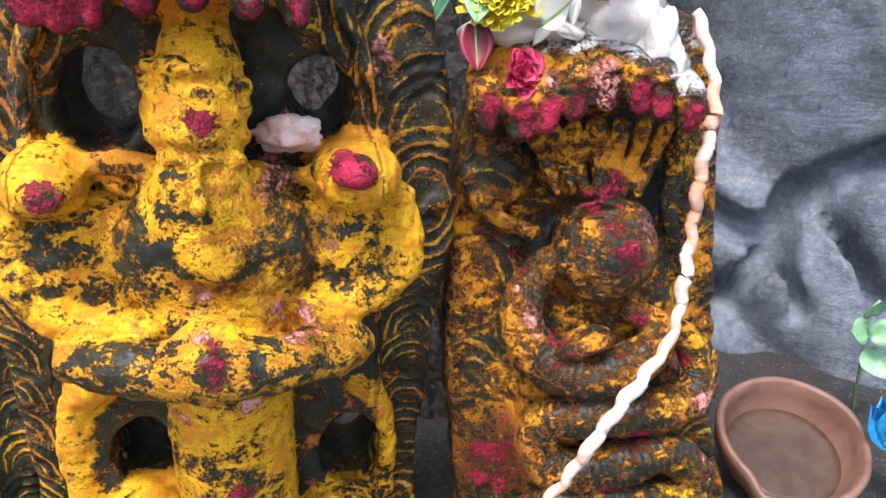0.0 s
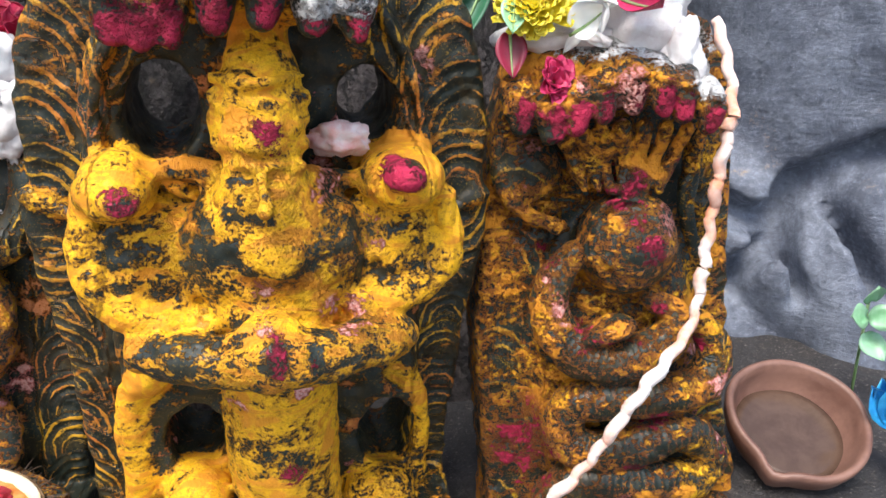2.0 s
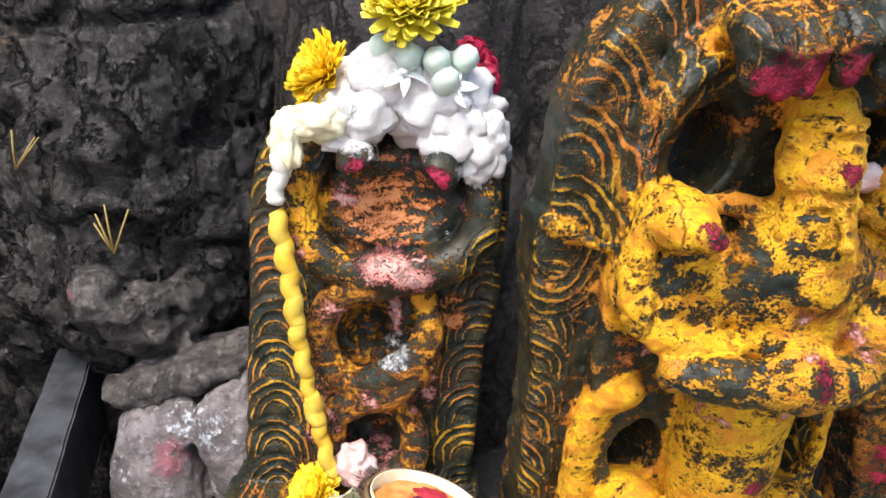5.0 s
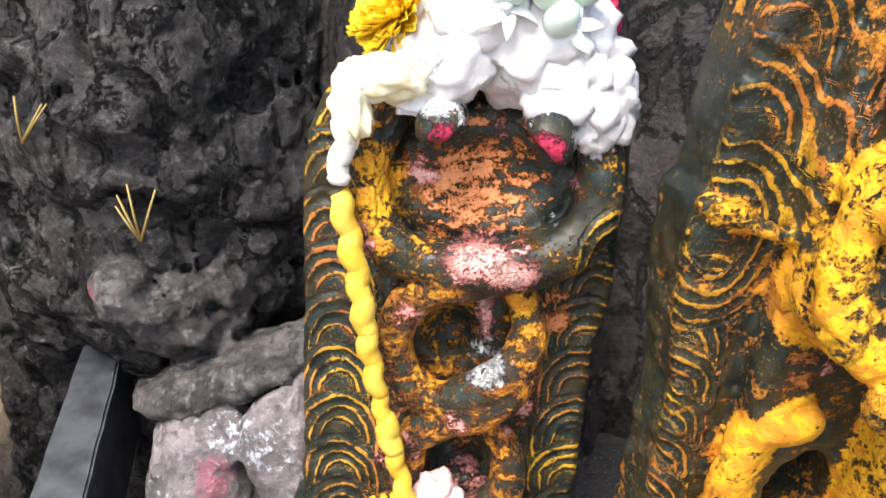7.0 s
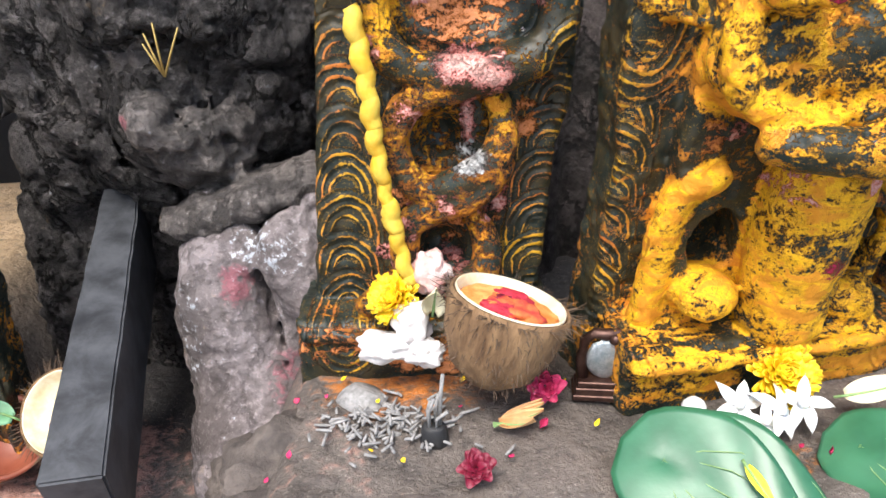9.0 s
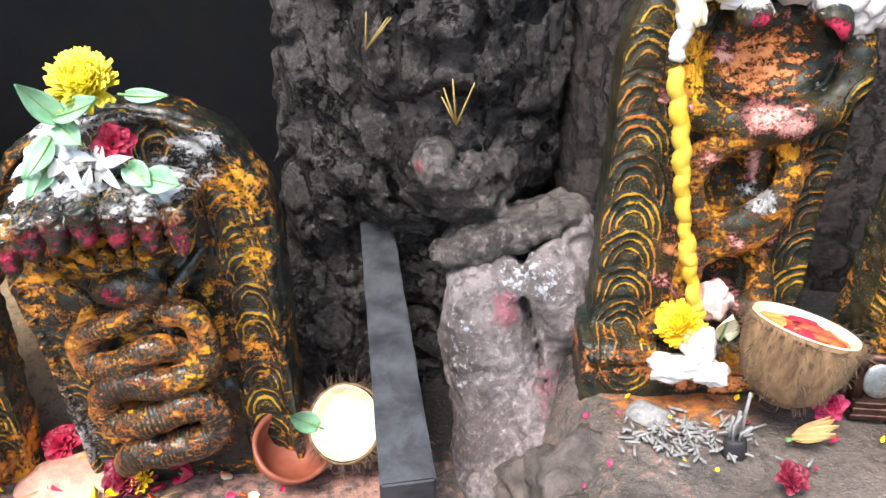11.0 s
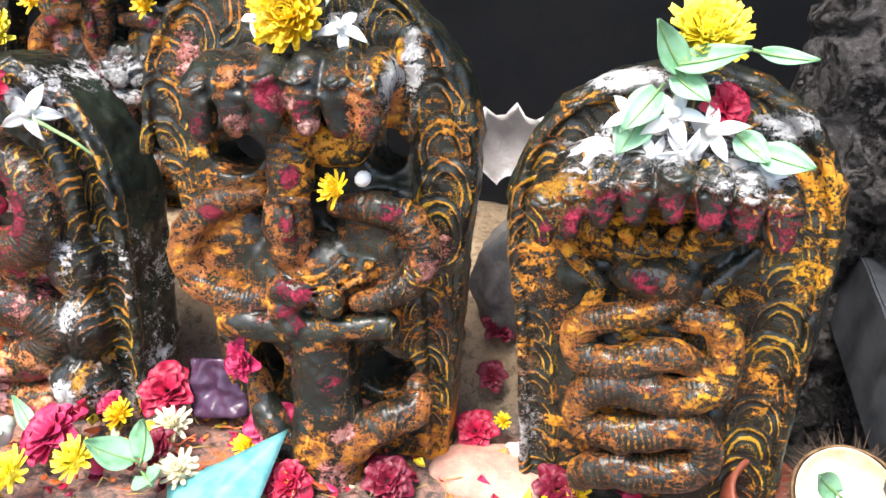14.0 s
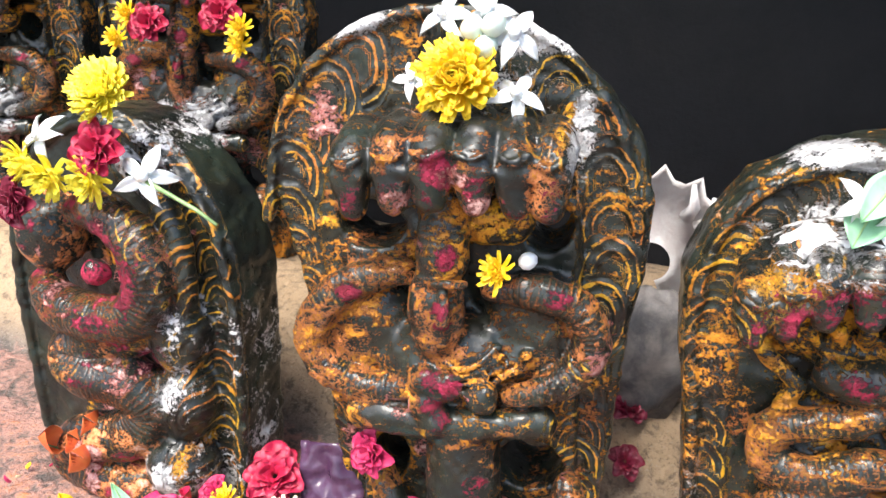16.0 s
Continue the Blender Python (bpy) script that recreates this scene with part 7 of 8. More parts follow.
# ---- vessels ----
def clay_bowl():
    bowl = tagged(new("clay_bowl"), "shallow terracotta bowl with a pinched lip and muddy water", "bowl")
    n, bm = 56, bmesh.new()
    prof = [(0.0, 0.0), (0.040, 0.0), (0.060, 0.010), (0.073, 0.034), (0.0765, 0.050), (0.0765, 0.058), (0.073, 0.0605), (0.0685, 0.057), (0.066, 0.044), (0.058, 0.022), (0.048, 0.010), (0.030, 0.006), (0.0, 0.006)]
    rows = []
    for r, z in prof:
        row = []
        for i in range(n):
            a = 6.2832 * i / n
            lip = math.exp(-((a - 4.05) / 0.20) ** 2)
            q = r * (1 + 0.02 * math.sin(3 * a) + (0.10 * lip if r > 0.05 else 0))
            row.append(bm.verts.new((q * math.cos(a), q * math.sin(a), z - (0.010 * lip if z > 0.03 else 0) + 0.001 * math.sin(5 * a))))
        rows.append(row)
    for a, b in zip(rows[:-1], rows[1:]):
        for i in range(n):
            bm.faces.new((a[i], a[(i + 1) % n], b[(i + 1) % n], b[i]))
    bmesh.ops.remove_doubles(bm, verts=bm.verts, dist=1e-5)
    bmesh.ops.recalc_face_normals(bm, faces=bm.faces)
    part("body", bm, CLAY, bowl)
    part("water", lathe([(0, 0.0235), (0.050, 0.0235), (0.0590, 0.0233), (0.057, 0.020), (0, 0.015)], 40), WATER, bowl, "shallow muddy water")
    bowl.matrix_basis = aim((0.334, 0.675, 0.224), (0.02, -0.48, 0.88)) @ Matrix.Scale(0.93, 4)
    return bowl


clay_bowl()


def coconut(m, r, depth, label, filled, seed):
    nut = tagged(new("coconut_half"), label, "coconut")
    pr = [(0, -depth), (r * 0.35, -depth * 0.96), (r * 0.7, -depth * 0.78), (r * 0.93, -depth * 0.45), (r * 1.02, -depth * 0.12), (r * 1.0, 0.0), (r * 0.96, 0.001), (r * 0.95, -0.004), (r * 0.6, -depth * 0.6), (0, -depth * 0.8)]
    part("husk", lathe(pr, 40, 0.012, seed), HUSK, nut, "fibrous brown husk")
    part("flesh", lathe([(r * 0.925, -0.001), (r * 0.915, 0.002), (r * 0.89, 0.001), (r * 0.86, -0.010), (r * 0.6, -depth * 0.40), (0, -depth * 0.55), (0, -depth * 0.6), (r * 0.6, -depth * 0.5), (r * 0.955, -0.01)], 40, 0.014, seed + 1), FLESH, nut, "white coconut flesh")
    if filled:
        for k, (x, y, q, tone, lab) in enumerate(((0.0, 0.0, 0.84, SAFFRON, "saffron orange powder"), (-0.2, 0.12, 0.50, POWDER, "orange and crimson powder"), (0.10, -0.25, 0.36, CRIMSON, "crimson powder"), (-0.15, 0.42, 0.32, CRIMSON, "crimson powder"), (0.05, 0.05, 0.2, WINE, "dark crimson powder"))):
            bm = lump(1, 5 + k, 4, 0.30 if k else 0.12, 2.8, (r * q, r * q, r * q * (0.38 if k else 0.14)))
            part("powder", bm, tone, nut, lab, True, Matrix.Translation((r * x, r * y, -0.009 + 0.0015 * k)))
    rng = random.Random(seed)
    bm = bmesh.new()
    for i in range(520):
        a, u = rng.uniform(0, 6.2832), rng.uniform(0.05, 0.95)
        q = r * math.sqrt(max(0, 1 - (u * 0.97) ** 2)) * 1.0
        b = Vector((q * math.cos(a), q * math.sin(a), -depth * u))
        o = Vector((math.cos(a), math.sin(a), rng.uniform(-0.9, 0.1))) * rng.uniform(0.002, 0.006) + Vector((rng.uniform(-1, 1), rng.uniform(-1, 1), rng.uniform(-1, 1))) * 0.004
        rope(bm, [b, b + o * 0.6, b + o + Vector((0, 0, -0.002))], [0.0005, 0.0004, 0.0002], 3, False)
    for i in range(160):
        a = rng.uniform(0, 6.2832)
        b = Vector((r * math.cos(a), r * math.sin(a), -0.003))
        o = Vector((math.cos(a), math.sin(a), rng.uniform(-0.3, 0.5))) * rng.uniform(0.004, 0.018) + Vector((rng.uniform(-1, 1), rng.uniform(-1, 1), 0)) * 0.006
        rope(bm, [b, b + o * 0.5, b + o + Vector((0, 0, rng.uniform(-0.004, 0.004)))], [0.0006, 0.0004, 0.0002], 3, False)
    tagged(part("husk_fuzz", bm, HAIRY, nut), kind="stuff")
    nut.matrix_basis = m
    return nut


coconut(aim((-0.402, 0.492, 0.290), (0.27, 0.10, 0.95), 0.4), 0.054, 0.084, "coconut half filled with orange and crimson powder on a stone floor", True, 3)
coconut(aim((-0.885, 0.600, 0.098), (-0.22, -0.72, 0.62), 0.0), 0.050, 0.06, "broken coconut half with white flesh beside the kerb", False, 8)
leaf((-0.905, 0.555, 0.125), 0.045, 0.024, GREEN, "green leaf stuck in a broken coconut", (-0.75, -0.1, 0.5), (0.3, -0.8, 0.4), 0.5)


def cup(m, r, h, tone, fill, label, fill_label):
    ob = tagged(new("clay_lamp"), label, "clay lamp")
    part("body", lathe([(0, 0), (r * 0.6, 0), (r * 0.85, h * 0.45), (r, h), (r * 0.93, h * 1.03), (r * 0.86, h * 0.95), (r * 0.7, h * 0.5), (r * 0.4, h * 0.28), (0, h * 0.25)], 32, 0.015, 4), tone, ob)
    if fill:
        part("fill", lathe([(0, h * 0.62), (r * 0.70, h * 0.6), (r * 0.72, h * 0.56), (0, h * 0.5)], 24), fill, ob, fill_label)
    ob.matrix_basis = m
    return ob


cup(aim((-0.970, 0.612, 0.035), (0.42, -0.45, 0.78)), 0.050, 0.052, CLAY_RED, None, "red terracotta bowl tipped on its side by a coconut", "")
cup(aim((-0.878, 0.468, 0.030), (0.0, -0.30, 0.95)), 0.027, 0.020, CLAY_RED, COTTON_YELLOW, "small clay lamp with yellow powder beside the kerb", "yellow powder")
cup(aim((-0.705, 0.415, 0.075), (-0.05, -0.50, 0.86)), 0.023, 0.018, CLAY_RED, OIL, "small clay lamp with dark oil on the floor", "dark oil")
cup(aim((-0.530, 0.518, 0.180), (-0.35, -0.35, -0.85)), 0.030, 0.020, ASH, None, "overturned grey clay saucer under white flowers", "")
# white offerings beside the coconut
for i, (x, y, z, r, s) in enumerate(((-0.515, 0.522, 0.225, 0.018, (1.4, 0.9, 0.8)), (-0.490, 0.528, 0.245, 0.018, (0.9, 0.9, 1.4)), (-0.478, 0.515, 0.222, 0.015, (1.2, 0.9, 0.9)))):
    paste((x, y, z), r, "lump of white camphor beside a coconut", 41 + i, s)
mum((-0.505, 0.545, 0.262), 0.026, GOLD, "golden chrysanthemum behind white camphor", (-0.4, -0.6, 0.6), 0.0, 2)
leaf((-0.47, 0.522, 0.262), 0.035, 0.022, CREAM, "cream petal leaning on a coconut", (0.1, -0.1, 0.9), (0, -1, 0.2), 0.3, 0.4, "petal")

# incense: fallen ash, a charred stub and its stick
rng = random.Random(12)
bm = bmesh.new()
for i in range(150):
    x, y = -0.515 + rng.gauss(0, 0.034), 0.462 + rng.gauss(0, 0.020)
    z = floor_height(x, y) + 0.004 + rng.random() * 0.008
    a, L = rng.uniform(0, 3.14), rng.uniform(0.006, 0.017)
    d = Vector((math.cos(a) * L, math.sin(a) * L, rng.uniform(-0.002, 0.003)))
    rope(bm, [Vector((x, y, z)), Vector((x, y, z)) + d * 0.5, Vector((x, y, z)) + d], [0.0013, 0.0015, 0.0012], 6)
tagged(part("incense_ash", bm, ASH), "scattered grey rods of fallen incense ash", "ash", kind="stuff")
stub = tagged(new("incense_stub"), "charred bundle of incense with one grey stick standing", "incense")
part("base", lathe([(0, 0), (0.011, 0), (0.012, 0.006), (0.010, 0.020), (0.008, 0.022), (0, 0.021)], 12, 0.08, 3), CHAR, stub)
for i in range(5):
    bm = bmesh.new()
    a, L = i * 1.3, (0.055, 0.03, 0.026, 0.034, 0.022)[i]
    rope(bm, [(0.005 * math.cos(a), 0.005 * math.sin(a), 0.018), (0.006 * math.cos(a), 0.006 * math.sin(a), 0.018 + L * 0.6), (0.008 * math.cos(a) + 0.002 * i, 0.008 * math.sin(a), 0.018 + L)], 0.0018, 6)
    part("stick", bm, ASH, stub)
stub.matrix_basis = pose(-0.470, 0.448, 0.170)


def small_shrine():
    """A palm-sized bronze frame around a silver plaque on a stepped foot."""
    ob = tagged(new("bronze_shrine"), "palm-sized dark bronze shrine with a silver plaque", "shrine")
    bm = bmesh.new()
    for z, w, d, h in ((0.003, 0.056, 0.03, 0.006), (0.009, 0.052, 0.027, 0.008), (0.016, 0.048, 0.024, 0.006)):
        bmesh.ops.create_cube(bm, size=1, matrix=Matrix.Translation((0, 0, z)) @ Matrix.Diagonal((w, d, h, 1)))
    bmesh.ops.bevel(bm, geom=bm.edges[:], offset=0.001, segments=1, affect="EDGES")
    part("foot", bm, BRONZE, ob, "", False)
    bm = bmesh.new()
    rope(bm, [(-0.019, 0, 0.018), (-0.021, 0, 0.04), (-0.019, 0, 0.058), (-0.010, 0, 0.066), (0.0, 0, 0.064), (0.010, 0, 0.067), (0.019, 0, 0.058), (0.021, 0, 0.04), (0.019, 0, 0.018)], [0.006, 0.0055, 0.0055, 0.005, 0.006, 0.005, 0.0055, 0.0055, 0.006], 10)
    part("frame", bm, BRONZE, ob)
    bm = lump(1, 6, 3, 0.1, 3, (0.017, 0.004, 0.021))
    part("plaque", bm, SILVER, ob, "worn silver plaque", True, Matrix.Translation((0, -0.002, 0.039)))
    part("boss", lump(0.006, 7, 2, 0.1), BRONZE, ob, "", True, Matrix.Translation((0.008, -0.004, 0.062)))
    ob.matrix_basis = pose(-0.312, 0.510, 0.178, 0, 0, -6)


small_shrine()
# flowers and leaves on the raised floor
rose((-0.368, 0.492, 0.200), 0.017, PINK, "pink rosebud lying on the stone floor", (-0.2, -0.8, 0.3), 0, 2, 0.4)
rose((-0.436, 0.398, 0.185), 0.016, WINE, "withered red bud on the stone floor", (0.1, -0.5, 0.8), 0, 1, 0.5)
for i in range(4):
    leaf((-0.412, 0.458, 0.183), 0.042, 0.012, DRY, "dry curled orange petal on the stone floor", (0.5 + 0.25 * i, -0.3 + 0.3 * i, 0.15), (0, -0.5, 0.9), 0.3, 0.5, "petal")
mum((-0.158, 0.490, 0.212), 0.032, GOLD, "golden marigold before the yellow stone", (0.0, -0.75, 0.6), 0.0, 5, 8, 26)
for i, (x, y, z, r) in enumerate(((-0.205, 0.458, 0.200, 0.026), (-0.175, 0.448, 0.200, 0.028), (-0.150, 0.452, 0.205, 0.026), (-0.188, 0.44, 0.195, 0.022))):
    star((x, y, z), r, "white waxy blossom lying on the floor", (0.5 * math.sin(i * 2.1), -0.6, 0.7), i * 0.9)
bud((-0.240, 0.462, 0.195), 0.012, "white bud lying on the floor", (-0.9, -0.3, 0.2), WHITE)
leaf((-0.105, 0.47, 0.20), 0.06, 0.022, CREAM, "cream petal lying on the floor", (0.8, -0.2, 0.3), (0, -0.6, 0.8), 0.3, 0.3, "petal")


def betel(p, size, d, up, label):
    """A heart-shaped betel leaf with a raised midrib."""
    x = Vector(d).normalized()
    y = Vector(up).cross(x).normalized()
    bm = bmesh.new()
    n, k = 22, 10
    grid = []
    for i in range(n + 1):
        t = i / n
        w = 0.46 * math.sin(math.pi * t ** 0.62) ** 0.8 if 0 < t < 1 else 0.0
        back = 0.16 * math.exp(-(t / 0.16) ** 2)
        row = []
        for j in range(-k, k + 1):
            s = j / k
            px = t - 0.12 * (abs(s) ** 1.5) * (1 - t) - back * abs(s)
            pz = 0.10 * abs(s) ** 1.3 * w - 0.10 * t * t + 0.014 * math.sin(9 * t + 3 * abs(s))
            row.append(bm.verts.new((px * size, s * w * size, pz * size)))
        grid.append(row)
    for a, b in zip(grid[:-1], grid[1:]):
        for j in range(2 * k):
            bm.faces.new((a[j], b[j], b[j + 1], a[j + 1]))
    bmesh.ops.remove_doubles(bm, verts=bm.verts, dist=1e-6)
    bmesh.ops.solidify(bm, geom=bm.faces[:], thickness=0.0008)
    ob = part("betel_leaf", bm, DEEP, None, "", True, Matrix.Translation(p) @ Matrix((x, y, x.cross(y))).transposed().to_4x4())
    bm = bmesh.new()
    for e in (-0.3, -0.16, 0.0, 0.16, 0.3):
        rope(bm, [(size * t, size * e * math.sin(math.pi * t) * 1.0, size * (-0.10 * t * t + 0.05 * abs(e) * math.sin(math.pi * t) + 0.003)) for t in (0.02, 0.2, 0.4, 0.6, 0.8, 0.95)], [0.0006, 0.0005, 0.0005, 0.0004, 0.0003, 0.0002], 5)
    part("veins", bm, STEM, ob, "pale raised veins")
    return tagged(ob, label, "leaf", "leaf offerings")


betel((-0.290, 0.392, 0.198), 0.125, (0.75, -0.62, -0.1), (-0.1, -0.55, 0.8), "glossy green betel leaf lying on the stone edge")
betel((-0.265, 0.402, 0.186), 0.12, (0.82, -0.5, -0.05), (-0.1, -0.5, 0.85), "glossy green betel leaf under another leaf")
betel((-0.120, 0.415, 0.190), 0.10, (0.5, -0.6, 0.1), (-0.1, -0.5, 0.85), "glossy green betel leaf lying on the stone edge")
leaf((-0.232, 0.368, 0.210), 0.036, 0.010, LEMON, "single yellow petal on a betel leaf", (0.25, -0.7, -0.3), (0, -0.6, 0.8), 0.1, 0.3, "petal")

# right-hand corner: a seedling and a scrap of blue foil
seed_plant = tagged(new("seedling"), "small seedling with round green leaves at the root", "plant")
bm = bmesh.new()
rope(bm, [(0.47, 0.79, 0.20), (0.465, 0.78, 0.27), (0.455, 0.76, 0.36)], 0.0018, 6)
part("stem", bm, STEM, seed_plant)
for p, d, L in (((0.455, 0.76, 0.335), (-0.8, -0.3, 0.1), 0.034), ((0.457, 0.76, 0.352), (-0.2, -0.4, 0.8), 0.032), ((0.458, 0.76, 0.33), (0.9, -0.3, 0.3), 0.036), ((0.462, 0.77, 0.31), (0.3, -0.4, -0.7), 0.036)):
    x = Vector(d).normalized()
    y = Vector((0, -0.9, 0.4)).cross(x).normalized()
    bm = bmesh.new()
    petal(bm, Matrix.Identity(4), L, L * 0.8, 0.2, 0.12, 0.0006, 8, 4, 0.8)
    part("leaf", bm, GREEN, seed_plant, "", True, Matrix.Translation(p) @ Matrix((x, y, x.cross(y))).transposed().to_4x4())
bm = bmesh.new()
for i in range(11):
    a = -0.5 + i * 0.28
    petal(bm, Matrix.Rotation(a, 4, "Z") @ Matrix.Rotation(-0.5 + 0.15 * (i % 2), 4, "Y"), 0.055, 0.03, 0.3, 0.4, 0.0008, 5, 3, 0.9)
tagged(part("foil_flower", bm, BLUE, None, "", True, aim((0.430, 0.640, 0.262), (-0.5, -0.6, 0.5))), "crinkled bright blue foil rosette on the ground", "foil")

# ---- the low bed: roses, petals and litter ----
for x, y, z, r, tone, s, lab in ((-1.714, 0.425, 0.030, 0.036, PINK, 1, "open magenta rose lying on the bed of petals"), (-1.488, 0.520, 0.050, 0.030, PINK, 2, "magenta rose leaning at the figure's foot"), (-1.646, 0.535, 0.045, 0.034, RED, 4, "deep red rose lying between two stones"), (-1.277, 0.634, 0.035, 0.026, RED, 1, "dark red rose on a heap of pink powder"),
                                 (-1.342, 0.515, 0.025, 0.028, WINE, 3, "wilted rose lying on the floor"), (-1.165, 0.575, 0.028, 0.028, WINE, 4, "wilted rose before the coiled snake"), (-1.295, 0.780, 0.105, 0.024, WINE, 3, "dried rose on the sandy slope"), (-1.285, 0.720, 0.065, 0.020, WINE, 1, "dried rose on the sandy slope"), (-1.44, 0.47, 0.022, 0.026, RED, 2, "red rose lying among petals"), (-1.60, 0.46, 0.03, 0.02, WINE, 1, "wilted rose among petals"), (-1.70, 0.50, 0.03, 0.018, PINK, 3, "small magenta rose among petals")):
    rose((x, y, z), r, tone, lab, (0.3 * math.sin(x * 37), -0.55, 0.75), x * 9, s, 0.9)
for x, y, z, r, tone, lab in ((-1.655, 0.395, 0.035, 0.026, LEMON, "yellow chrysanthemum on the bed of petals"), (-1.70, 0.352, 0.03, 0.028, LEMON, "yellow chrysanthemum on the bed of petals"), (-1.612, 0.500, 0.028, 0.024, CREAM, "faded yellow flower with a dark eye"), (-1.145, 0.578, 0.026, 0.022, GOLD, "golden flower before the coiled snake"), (-1.51, 0.50, 0.03, 0.018, GOLD, "golden flower among string"), (-1.68, 0.49, 0.028, 0.02, GOLD, "orange flower at a stone's foot"), (-1.76, 0.35, 0.02, 0.026, LEMON, "yellow chrysanthemum on the bed of petals"), (-1.25, 0.655, 0.045, 0.012, GOLD, "tiny golden flower by a rose"), (-1.55, 0.43, 0.03, 0.024, CREAM, "cream flower under green leaves")):
    mum((x, y, z), r, tone, lab, (0.2 * math.sin(x * 23), -0.5, 0.8), x * 7, 9, 4, 13)
for p, L, w, d, tone in (((-1.60, 0.42, 0.035), 0.055, 0.036, (-0.8, -0.3, 0.2), GREEN), ((-1.59, 0.42, 0.04), 0.05, 0.034, (0.1, 0.3, 0.8), GREEN), ((-1.58, 0.41, 0.03), 0.05, 0.032, (0.8, -0.5, 0.1), GREEN), ((-1.78, 0.40, 0.03), 0.06, 0.02, (0.8, -0.4, 0.1), GREEN), ((-1.80, 0.38, 0.03), 0.05, 0.02, (0.3, -0.8, 0.1), STEM), ((-1.74, 0.42, 0.03), 0.05, 0.018, (-0.6, 0.3, 0.3), GREEN)):
    leaf(p, L, w, tone, "green leaf lying on the bed of petals", d, (0, -0.5, 0.9), 0.3)
bm = bmesh.new()
A, B, C, D2 = Vector((-1.555, 0.415, 0.020)), Vector((-1.455, 0.495, 0.072)), Vector((-1.450, 0.420, 0.020)), Vector((-1.51, 0.35, 0.012))
for tri in ((A, D2, B), (D2, C, B)):
    bm.faces.new([bm.verts.new(v) for v in tri])
bmesh.ops.remove_doubles(bm, verts=bm.verts, dist=1e-4)
bmesh.ops.subdivide_edges(bm, edges=bm.edges, cuts=8, use_grid_fill=True)
for v in bm.verts:
    v.co += Vector((0, 0.6, 0.8)) * 0.002 * noise.fractal(v.co * 60, 1, 2, 3)
bmesh.ops.recalc_face_normals(bm, faces=bm.faces)
bmesh.ops.solidify(bm, geom=bm.faces[:], thickness=0.0012)
tagged(part("folded_leaf", bm, TEAL), "stiff bluish green leaf folded to a point", "leaf")
bag = bmesh.new()
bmesh.ops.create_grid(bag, x_segments=18, y_segments=18, size=0.036)
for v in bag.verts:
    v.co.z += 0.010 * noise.fractal(v.co * 40, 1, 2, 3) - 4.0 * v.co.x ** 2
bmesh.ops.solidify(bag, geom=bag.faces[:], thickness=0.0008)
tagged(part("plastic_wrapper", bag, PURPLE, None, "", True, aim((-1.583, 0.545, 0.062), (0.1, -0.9, 0.35), 0.2)), "crumpled dark purple plastic wrapper between two stones", "wrapper")
rng = random.Random(5)
bm = bmesh.new()
for i in range(9):
    p, pts = Vector((-1.53 + rng.uniform(-0.05, 0.05), 0.50 + rng.uniform(-0.03, 0.02), 0.03)), []
    for k in range(9):
        pts.append(p.copy())
        p = p + Vector((rng.uniform(-0.016, 0.02), rng.uniform(-0.01, 0.01), rng.uniform(-0.006, 0.007)))
        p.z = max(0.02, p.z)
    rope(bm, [tuple(q) for q in spline([tuple(q) for q in pts], 4)], 0.0011, 5)
tagged(part("string_tangle", bm, ORANGE), "tangle of thin orange string among petals", "string", kind="stuff")
for x, y, z, tone in ((-1.87, 0.49, 0.04, ORANGE), (-1.85, 0.47, 0.035, ORANGE), (-1.89, 0.47, 0.045, ORANGE), (-1.86, 0.50, 0.06, ORANGE), (-1.10, 0.595, 0.045, PINK), (-1.085, 0.60, 0.055, PINK), (-1.095, 0.585, 0.03, PINK), (-1.72, 0.47, 0.03, RED), (-1.94, 0.62, 0.03, WINE), (-1.97, 0.66, 0.03, WINE)):
    leaf((x, y, z), 0.036, 0.032, tone, "single bright petal lying on the floor", (math.sin(x * 50), -0.4, 0.4 + 0.3 * math.cos(x * 31)), (0, -0.6, 0.8), 0.5, 0.5, "petal")
for x, y in ((-1.777, 0.415), (-1.765, 0.40), (-1.785, 0.395)):
    bud((x, y, 0.03), 0.013, "pale bud lying on the bed of petals", (0.5, -0.5, 0.5))
bud((-1.122, 0.60, 0.045), 0.010, "white bud before the coiled snake", (0, -0.3, 0.9), WHITE)
paste((-1.205, 0.625, 0.028), 0.022, "lump of pale paste at a stone's foot", 51, (1.2, 0.9, 0.8), PASTE)
bm = lump(1, 8, 4, 0.12, 1.5, (0.075, 0.055, 0.026))
tagged(part("powder_mound", bm, PINK_POWDER, None, "", True, Matrix.Translation((-1.24, 0.590, 0.010))), "low heap of pale pink sandy powder on the floor", "powder")

# a torn ragged white paper behind the stones, modelled as a ruffled shell
bm = bmesh.new()
n, k = 30, 8
grid = []
for i in range(n + 1):
    a = radians(-70 + 230 * i / n)
    row = []
    for j in range(k + 1):
        q = 0.018 + (0.058 + 0.010 * (i % 3 == 0)) * j / k
        row.append(bm.verts.new((q * math.cos(a), 0.012 * math.sin(3 * j / k) + 0.003 * math.cos(i * 2.1) * j / k, q * 1.15 * math.sin(a))))
    grid.append(row)
for a, b in zip(grid[:-1], grid[1:]):
    for j in range(k):
        bm.faces.new((a[j], b[j], b[j + 1], a[j + 1]))
bmesh.ops.solidify(bm, geom=bm.faces[:], thickness=0.008)
shell = tagged(part("shell", bm, PASTE, None, "", True, pose(-1.302, 0.80, 0.290, 12, 0, 0) @ Matrix.Scale(1.25, 4)), "torn ragged white paper, modelled as a ruffled fan, behind the stones", "shell")
bm = bmesh.new()
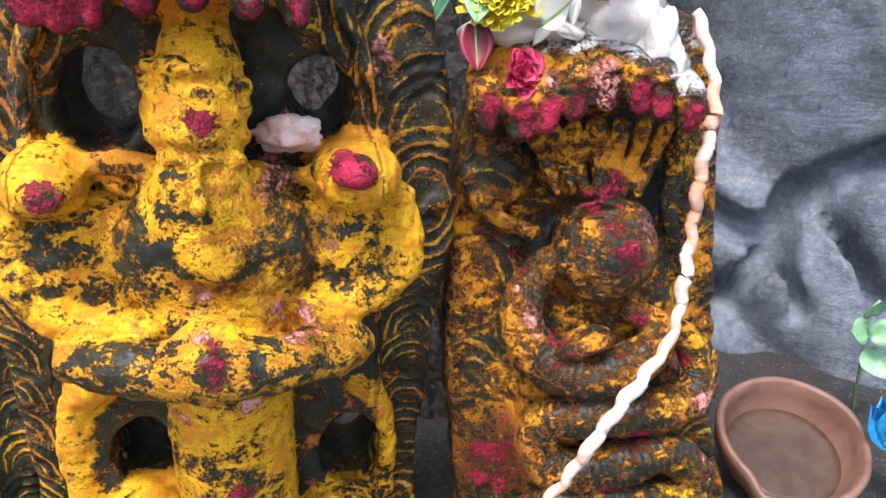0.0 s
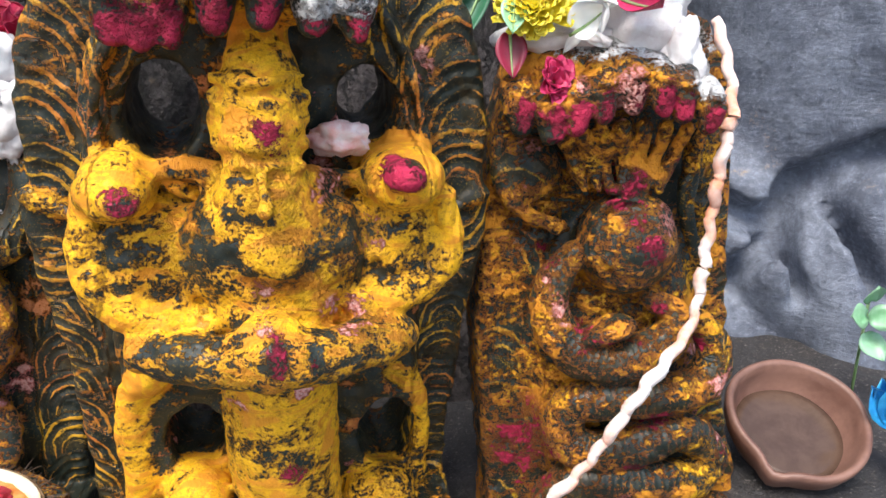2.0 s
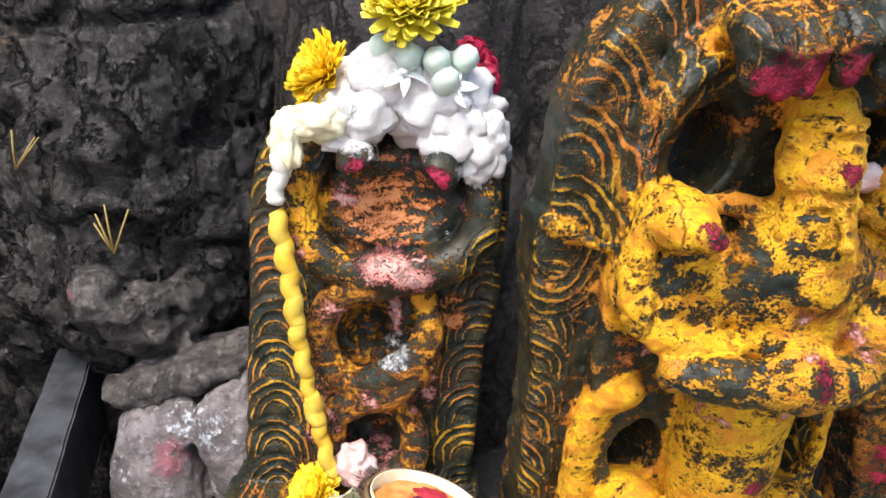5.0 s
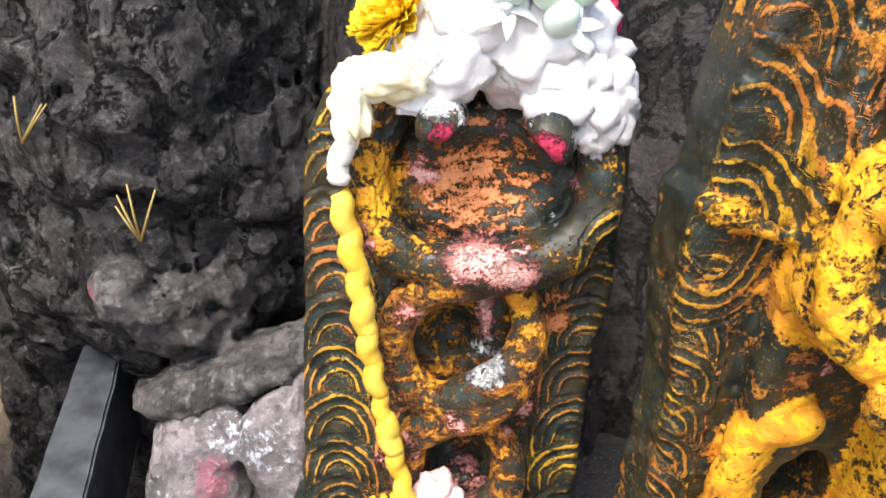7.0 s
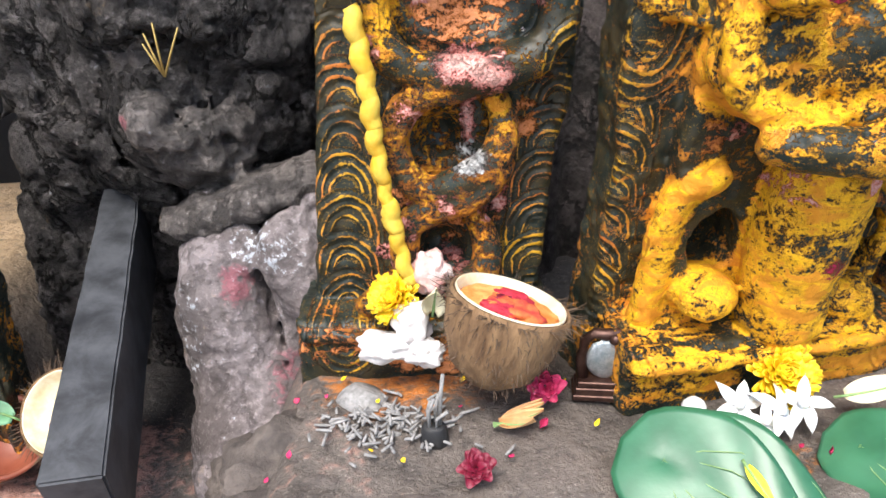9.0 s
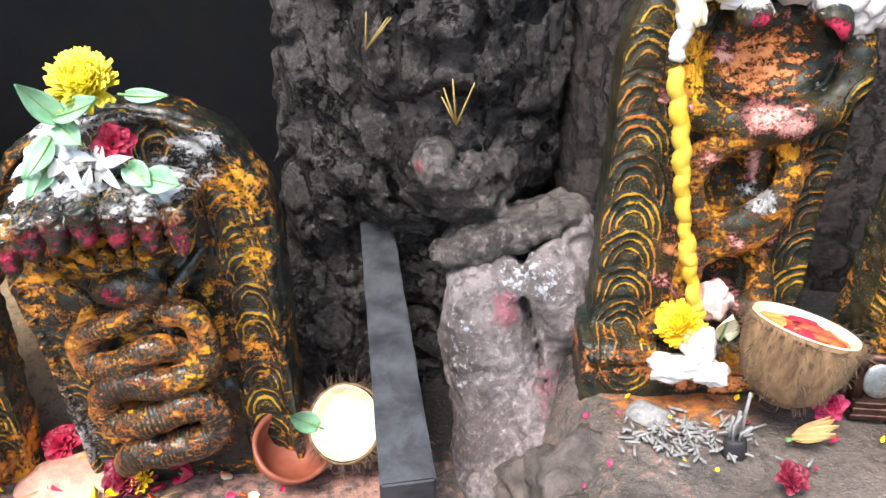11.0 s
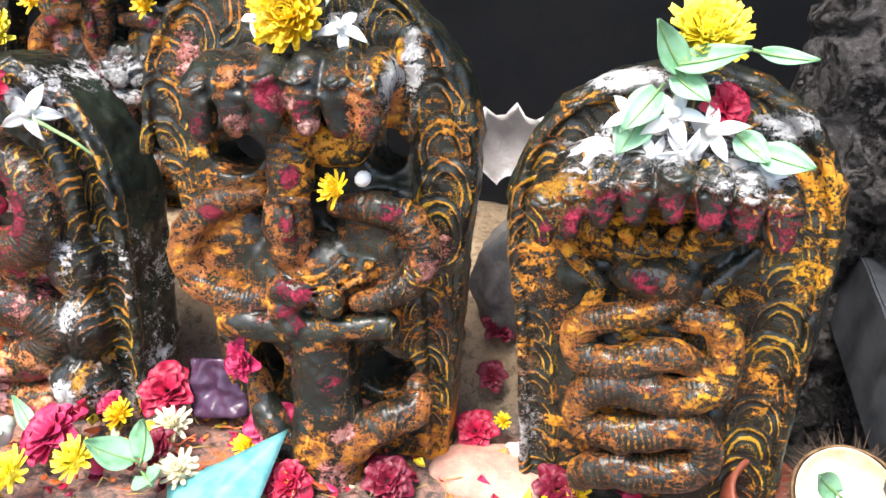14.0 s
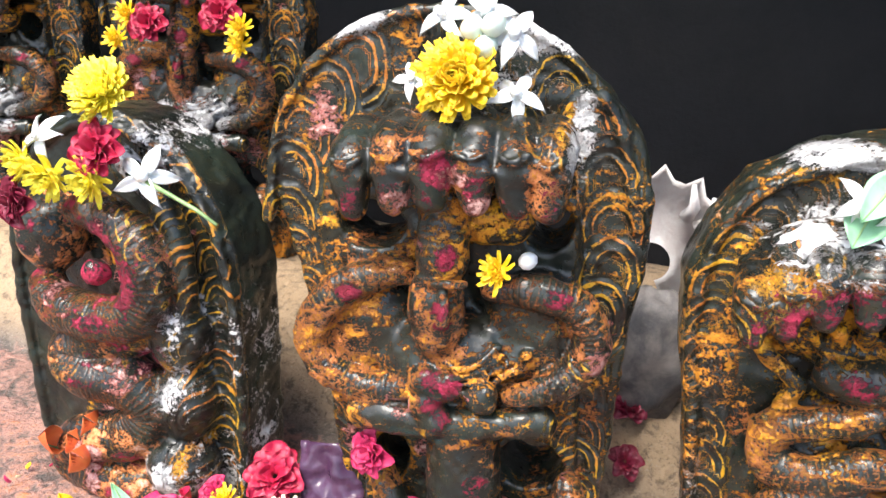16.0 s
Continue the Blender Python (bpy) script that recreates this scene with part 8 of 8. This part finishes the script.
for i, (dx, dz) in enumerate(((0.03, 0.065), (0.045, 0.055), (0.055, 0.035))):
    rope(bm, [(dx * 0.8, 0, dz * 0.8), (dx, -0.002, dz), (dx + 0.004 * (i - 1), -0.004, dz + 0.022)], [0.007, 0.005, 0.002], 7)
part("torn_tips", bm, PASTE, shell)
bm = lump(1, 15, 4, 0.2, 2, (0.06, 0.04, 0.09))
tagged(part("pebble", bm, SLAB, None, "", True, Matrix.Translation((-1.285, 0.81, 0.165))), "grey river stone on the slope behind the carved stones", "stone")


# rubble along the raised floor's edge
for i, (x, y, z, r, q) in enumerate(((-0.605, 0.470, 0.120, 0.055, (1.1, 1, 0.9)), (-0.590, 0.395, 0.110, 0.055, (1.2, 1, 0.9)), (-0.655, 0.520, 0.065, 0.045, (1, 1, 0.8)), (-0.655, 0.430, 0.05, 0.040, (1, 1, 0.8)), (-0.54, 0.405, 0.135, 0.045, (1.5, 0.9, 0.7)), (-0.47, 0.385, 0.140, 0.040, (1.7, 0.9, 0.7)))):
    tagged(part("rock", lump(r, 81 + i, 4, 0.42, 1.4, q), ROCK, None, "", True, Matrix.Translation((x, y, z))), "rough brown stone at the edge of the raised floor", "rock", "rubble")


# straws caught in the bark
def straws(p, n, spread, label):
    rng = random.Random(int(abs(p[0]) * 1000))
    ob = tagged(new("straw_bundle"), label, "straw")
    for i in range(n):
        a = rng.uniform(-spread, spread)
        L = rng.uniform(0.035, 0.055)
        bm = bmesh.new()
        rope(bm, [(0, 0, 0), (math.sin(a) * L * 0.5, -0.004, math.cos(a) * L * 0.5), (math.sin(a) * L, -0.006, math.cos(a) * L)], [0.0013, 0.0012, 0.0008], 5)
        part("straw", bm, STRAW, ob)
    ob.matrix_basis = Matrix.Translation(p)


straws((-0.741, 0.690, 0.445), 4, 0.5, "dry straws stuck in a crack of the bark")
straws((-0.842, 0.705, 0.530), 3, 0.9, "dry straws stuck in the trunk")

# the worn slab that edges the raised floor
bm = bmesh.new()
bmesh.ops.create_cube(bm, size=1, matrix=Matrix.Translation((-0.27, 0.283, 0.092)) @ Matrix.Rotation(radians(5), 4, "Z") @ Matrix.Diagonal((0.74, 0.16, 0.17, 1)))
bmesh.ops.subdivide_edges(bm, edges=bm.edges, cuts=26, use_grid_fill=True)
for v in bm.verts:
    v.co += Vector((0.3, 1, 1)) * 0.007 * noise.fractal(v.co * 14, 1.0, 2.0, 4)
tagged(part("stone_slab", bm, SLAB), "worn grey stone slab edging the raised floor", "slab")

# fallen petals and scraps
rng = random.Random(77)
for name, tones, region, count, label in (("fallen_petals", (RED, PINK, WINE, ORANGE), (-1.95, -0.92, 0.34, 0.62), 300, "scattered rose petals and scraps on the floor"), ("fallen_petals", (LEMON, CREAM, GOLD), (-1.95, -0.95, 0.34, 0.62), 150, "scattered yellow petals on the floor"), ("fallen_petals", (GOLD, PINK), (-0.66, -0.05, 0.40, 0.55), 46, "scraps of petal on the raised floor")):
    for tone in tones:
        bm = bmesh.new()
        for i in range(count // len(tones)):
            x, y = rng.uniform(region[0], region[1]), rng.uniform(region[2], region[3])
            s = rng.uniform(0.006, 0.020) if region[0] < -0.9 else rng.uniform(0.003, 0.009)
            m = Matrix.Translation((x, y, floor_height(x, y) + 0.006 + 0.008 * rng.random())) @ Euler((rng.uniform(-0.5, 0.9), rng.uniform(-0.5, 0.5), rng.uniform(0, 6.3))).to_matrix().to_4x4()
            petal(bm, m, s, s * rng.uniform(0.4, 0.9), rng.uniform(0, 0.8), rng.uniform(0.1, 0.6), 0.0006, 4, 2, 0.8)
        tagged(part(name, bm, tone), label, "petals", kind="stuff")
bm = bmesh.new()
for i in range(140):
    x, y = rng.uniform(-1.9, -1.0), rng.uniform(0.38, 0.62)
    a, L = rng.uniform(0, 6.3), rng.uniform(0.012, 0.045)
    z = floor_height(x, y) + 0.010
    rope(bm, [(x, y, z), (x + 0.5 * L * math.cos(a), y + 0.5 * L * math.sin(a), z + rng.uniform(0, 0.008)), (x + L * math.cos(a + 0.3), y + L * math.sin(a + 0.3), z)], [0.0008, 0.0008, 0.0005], 4)
tagged(part("grass_scraps", bm, STRAW), "dry stalks and grass scraps strewn on the floor", "stalks", kind="stuff")
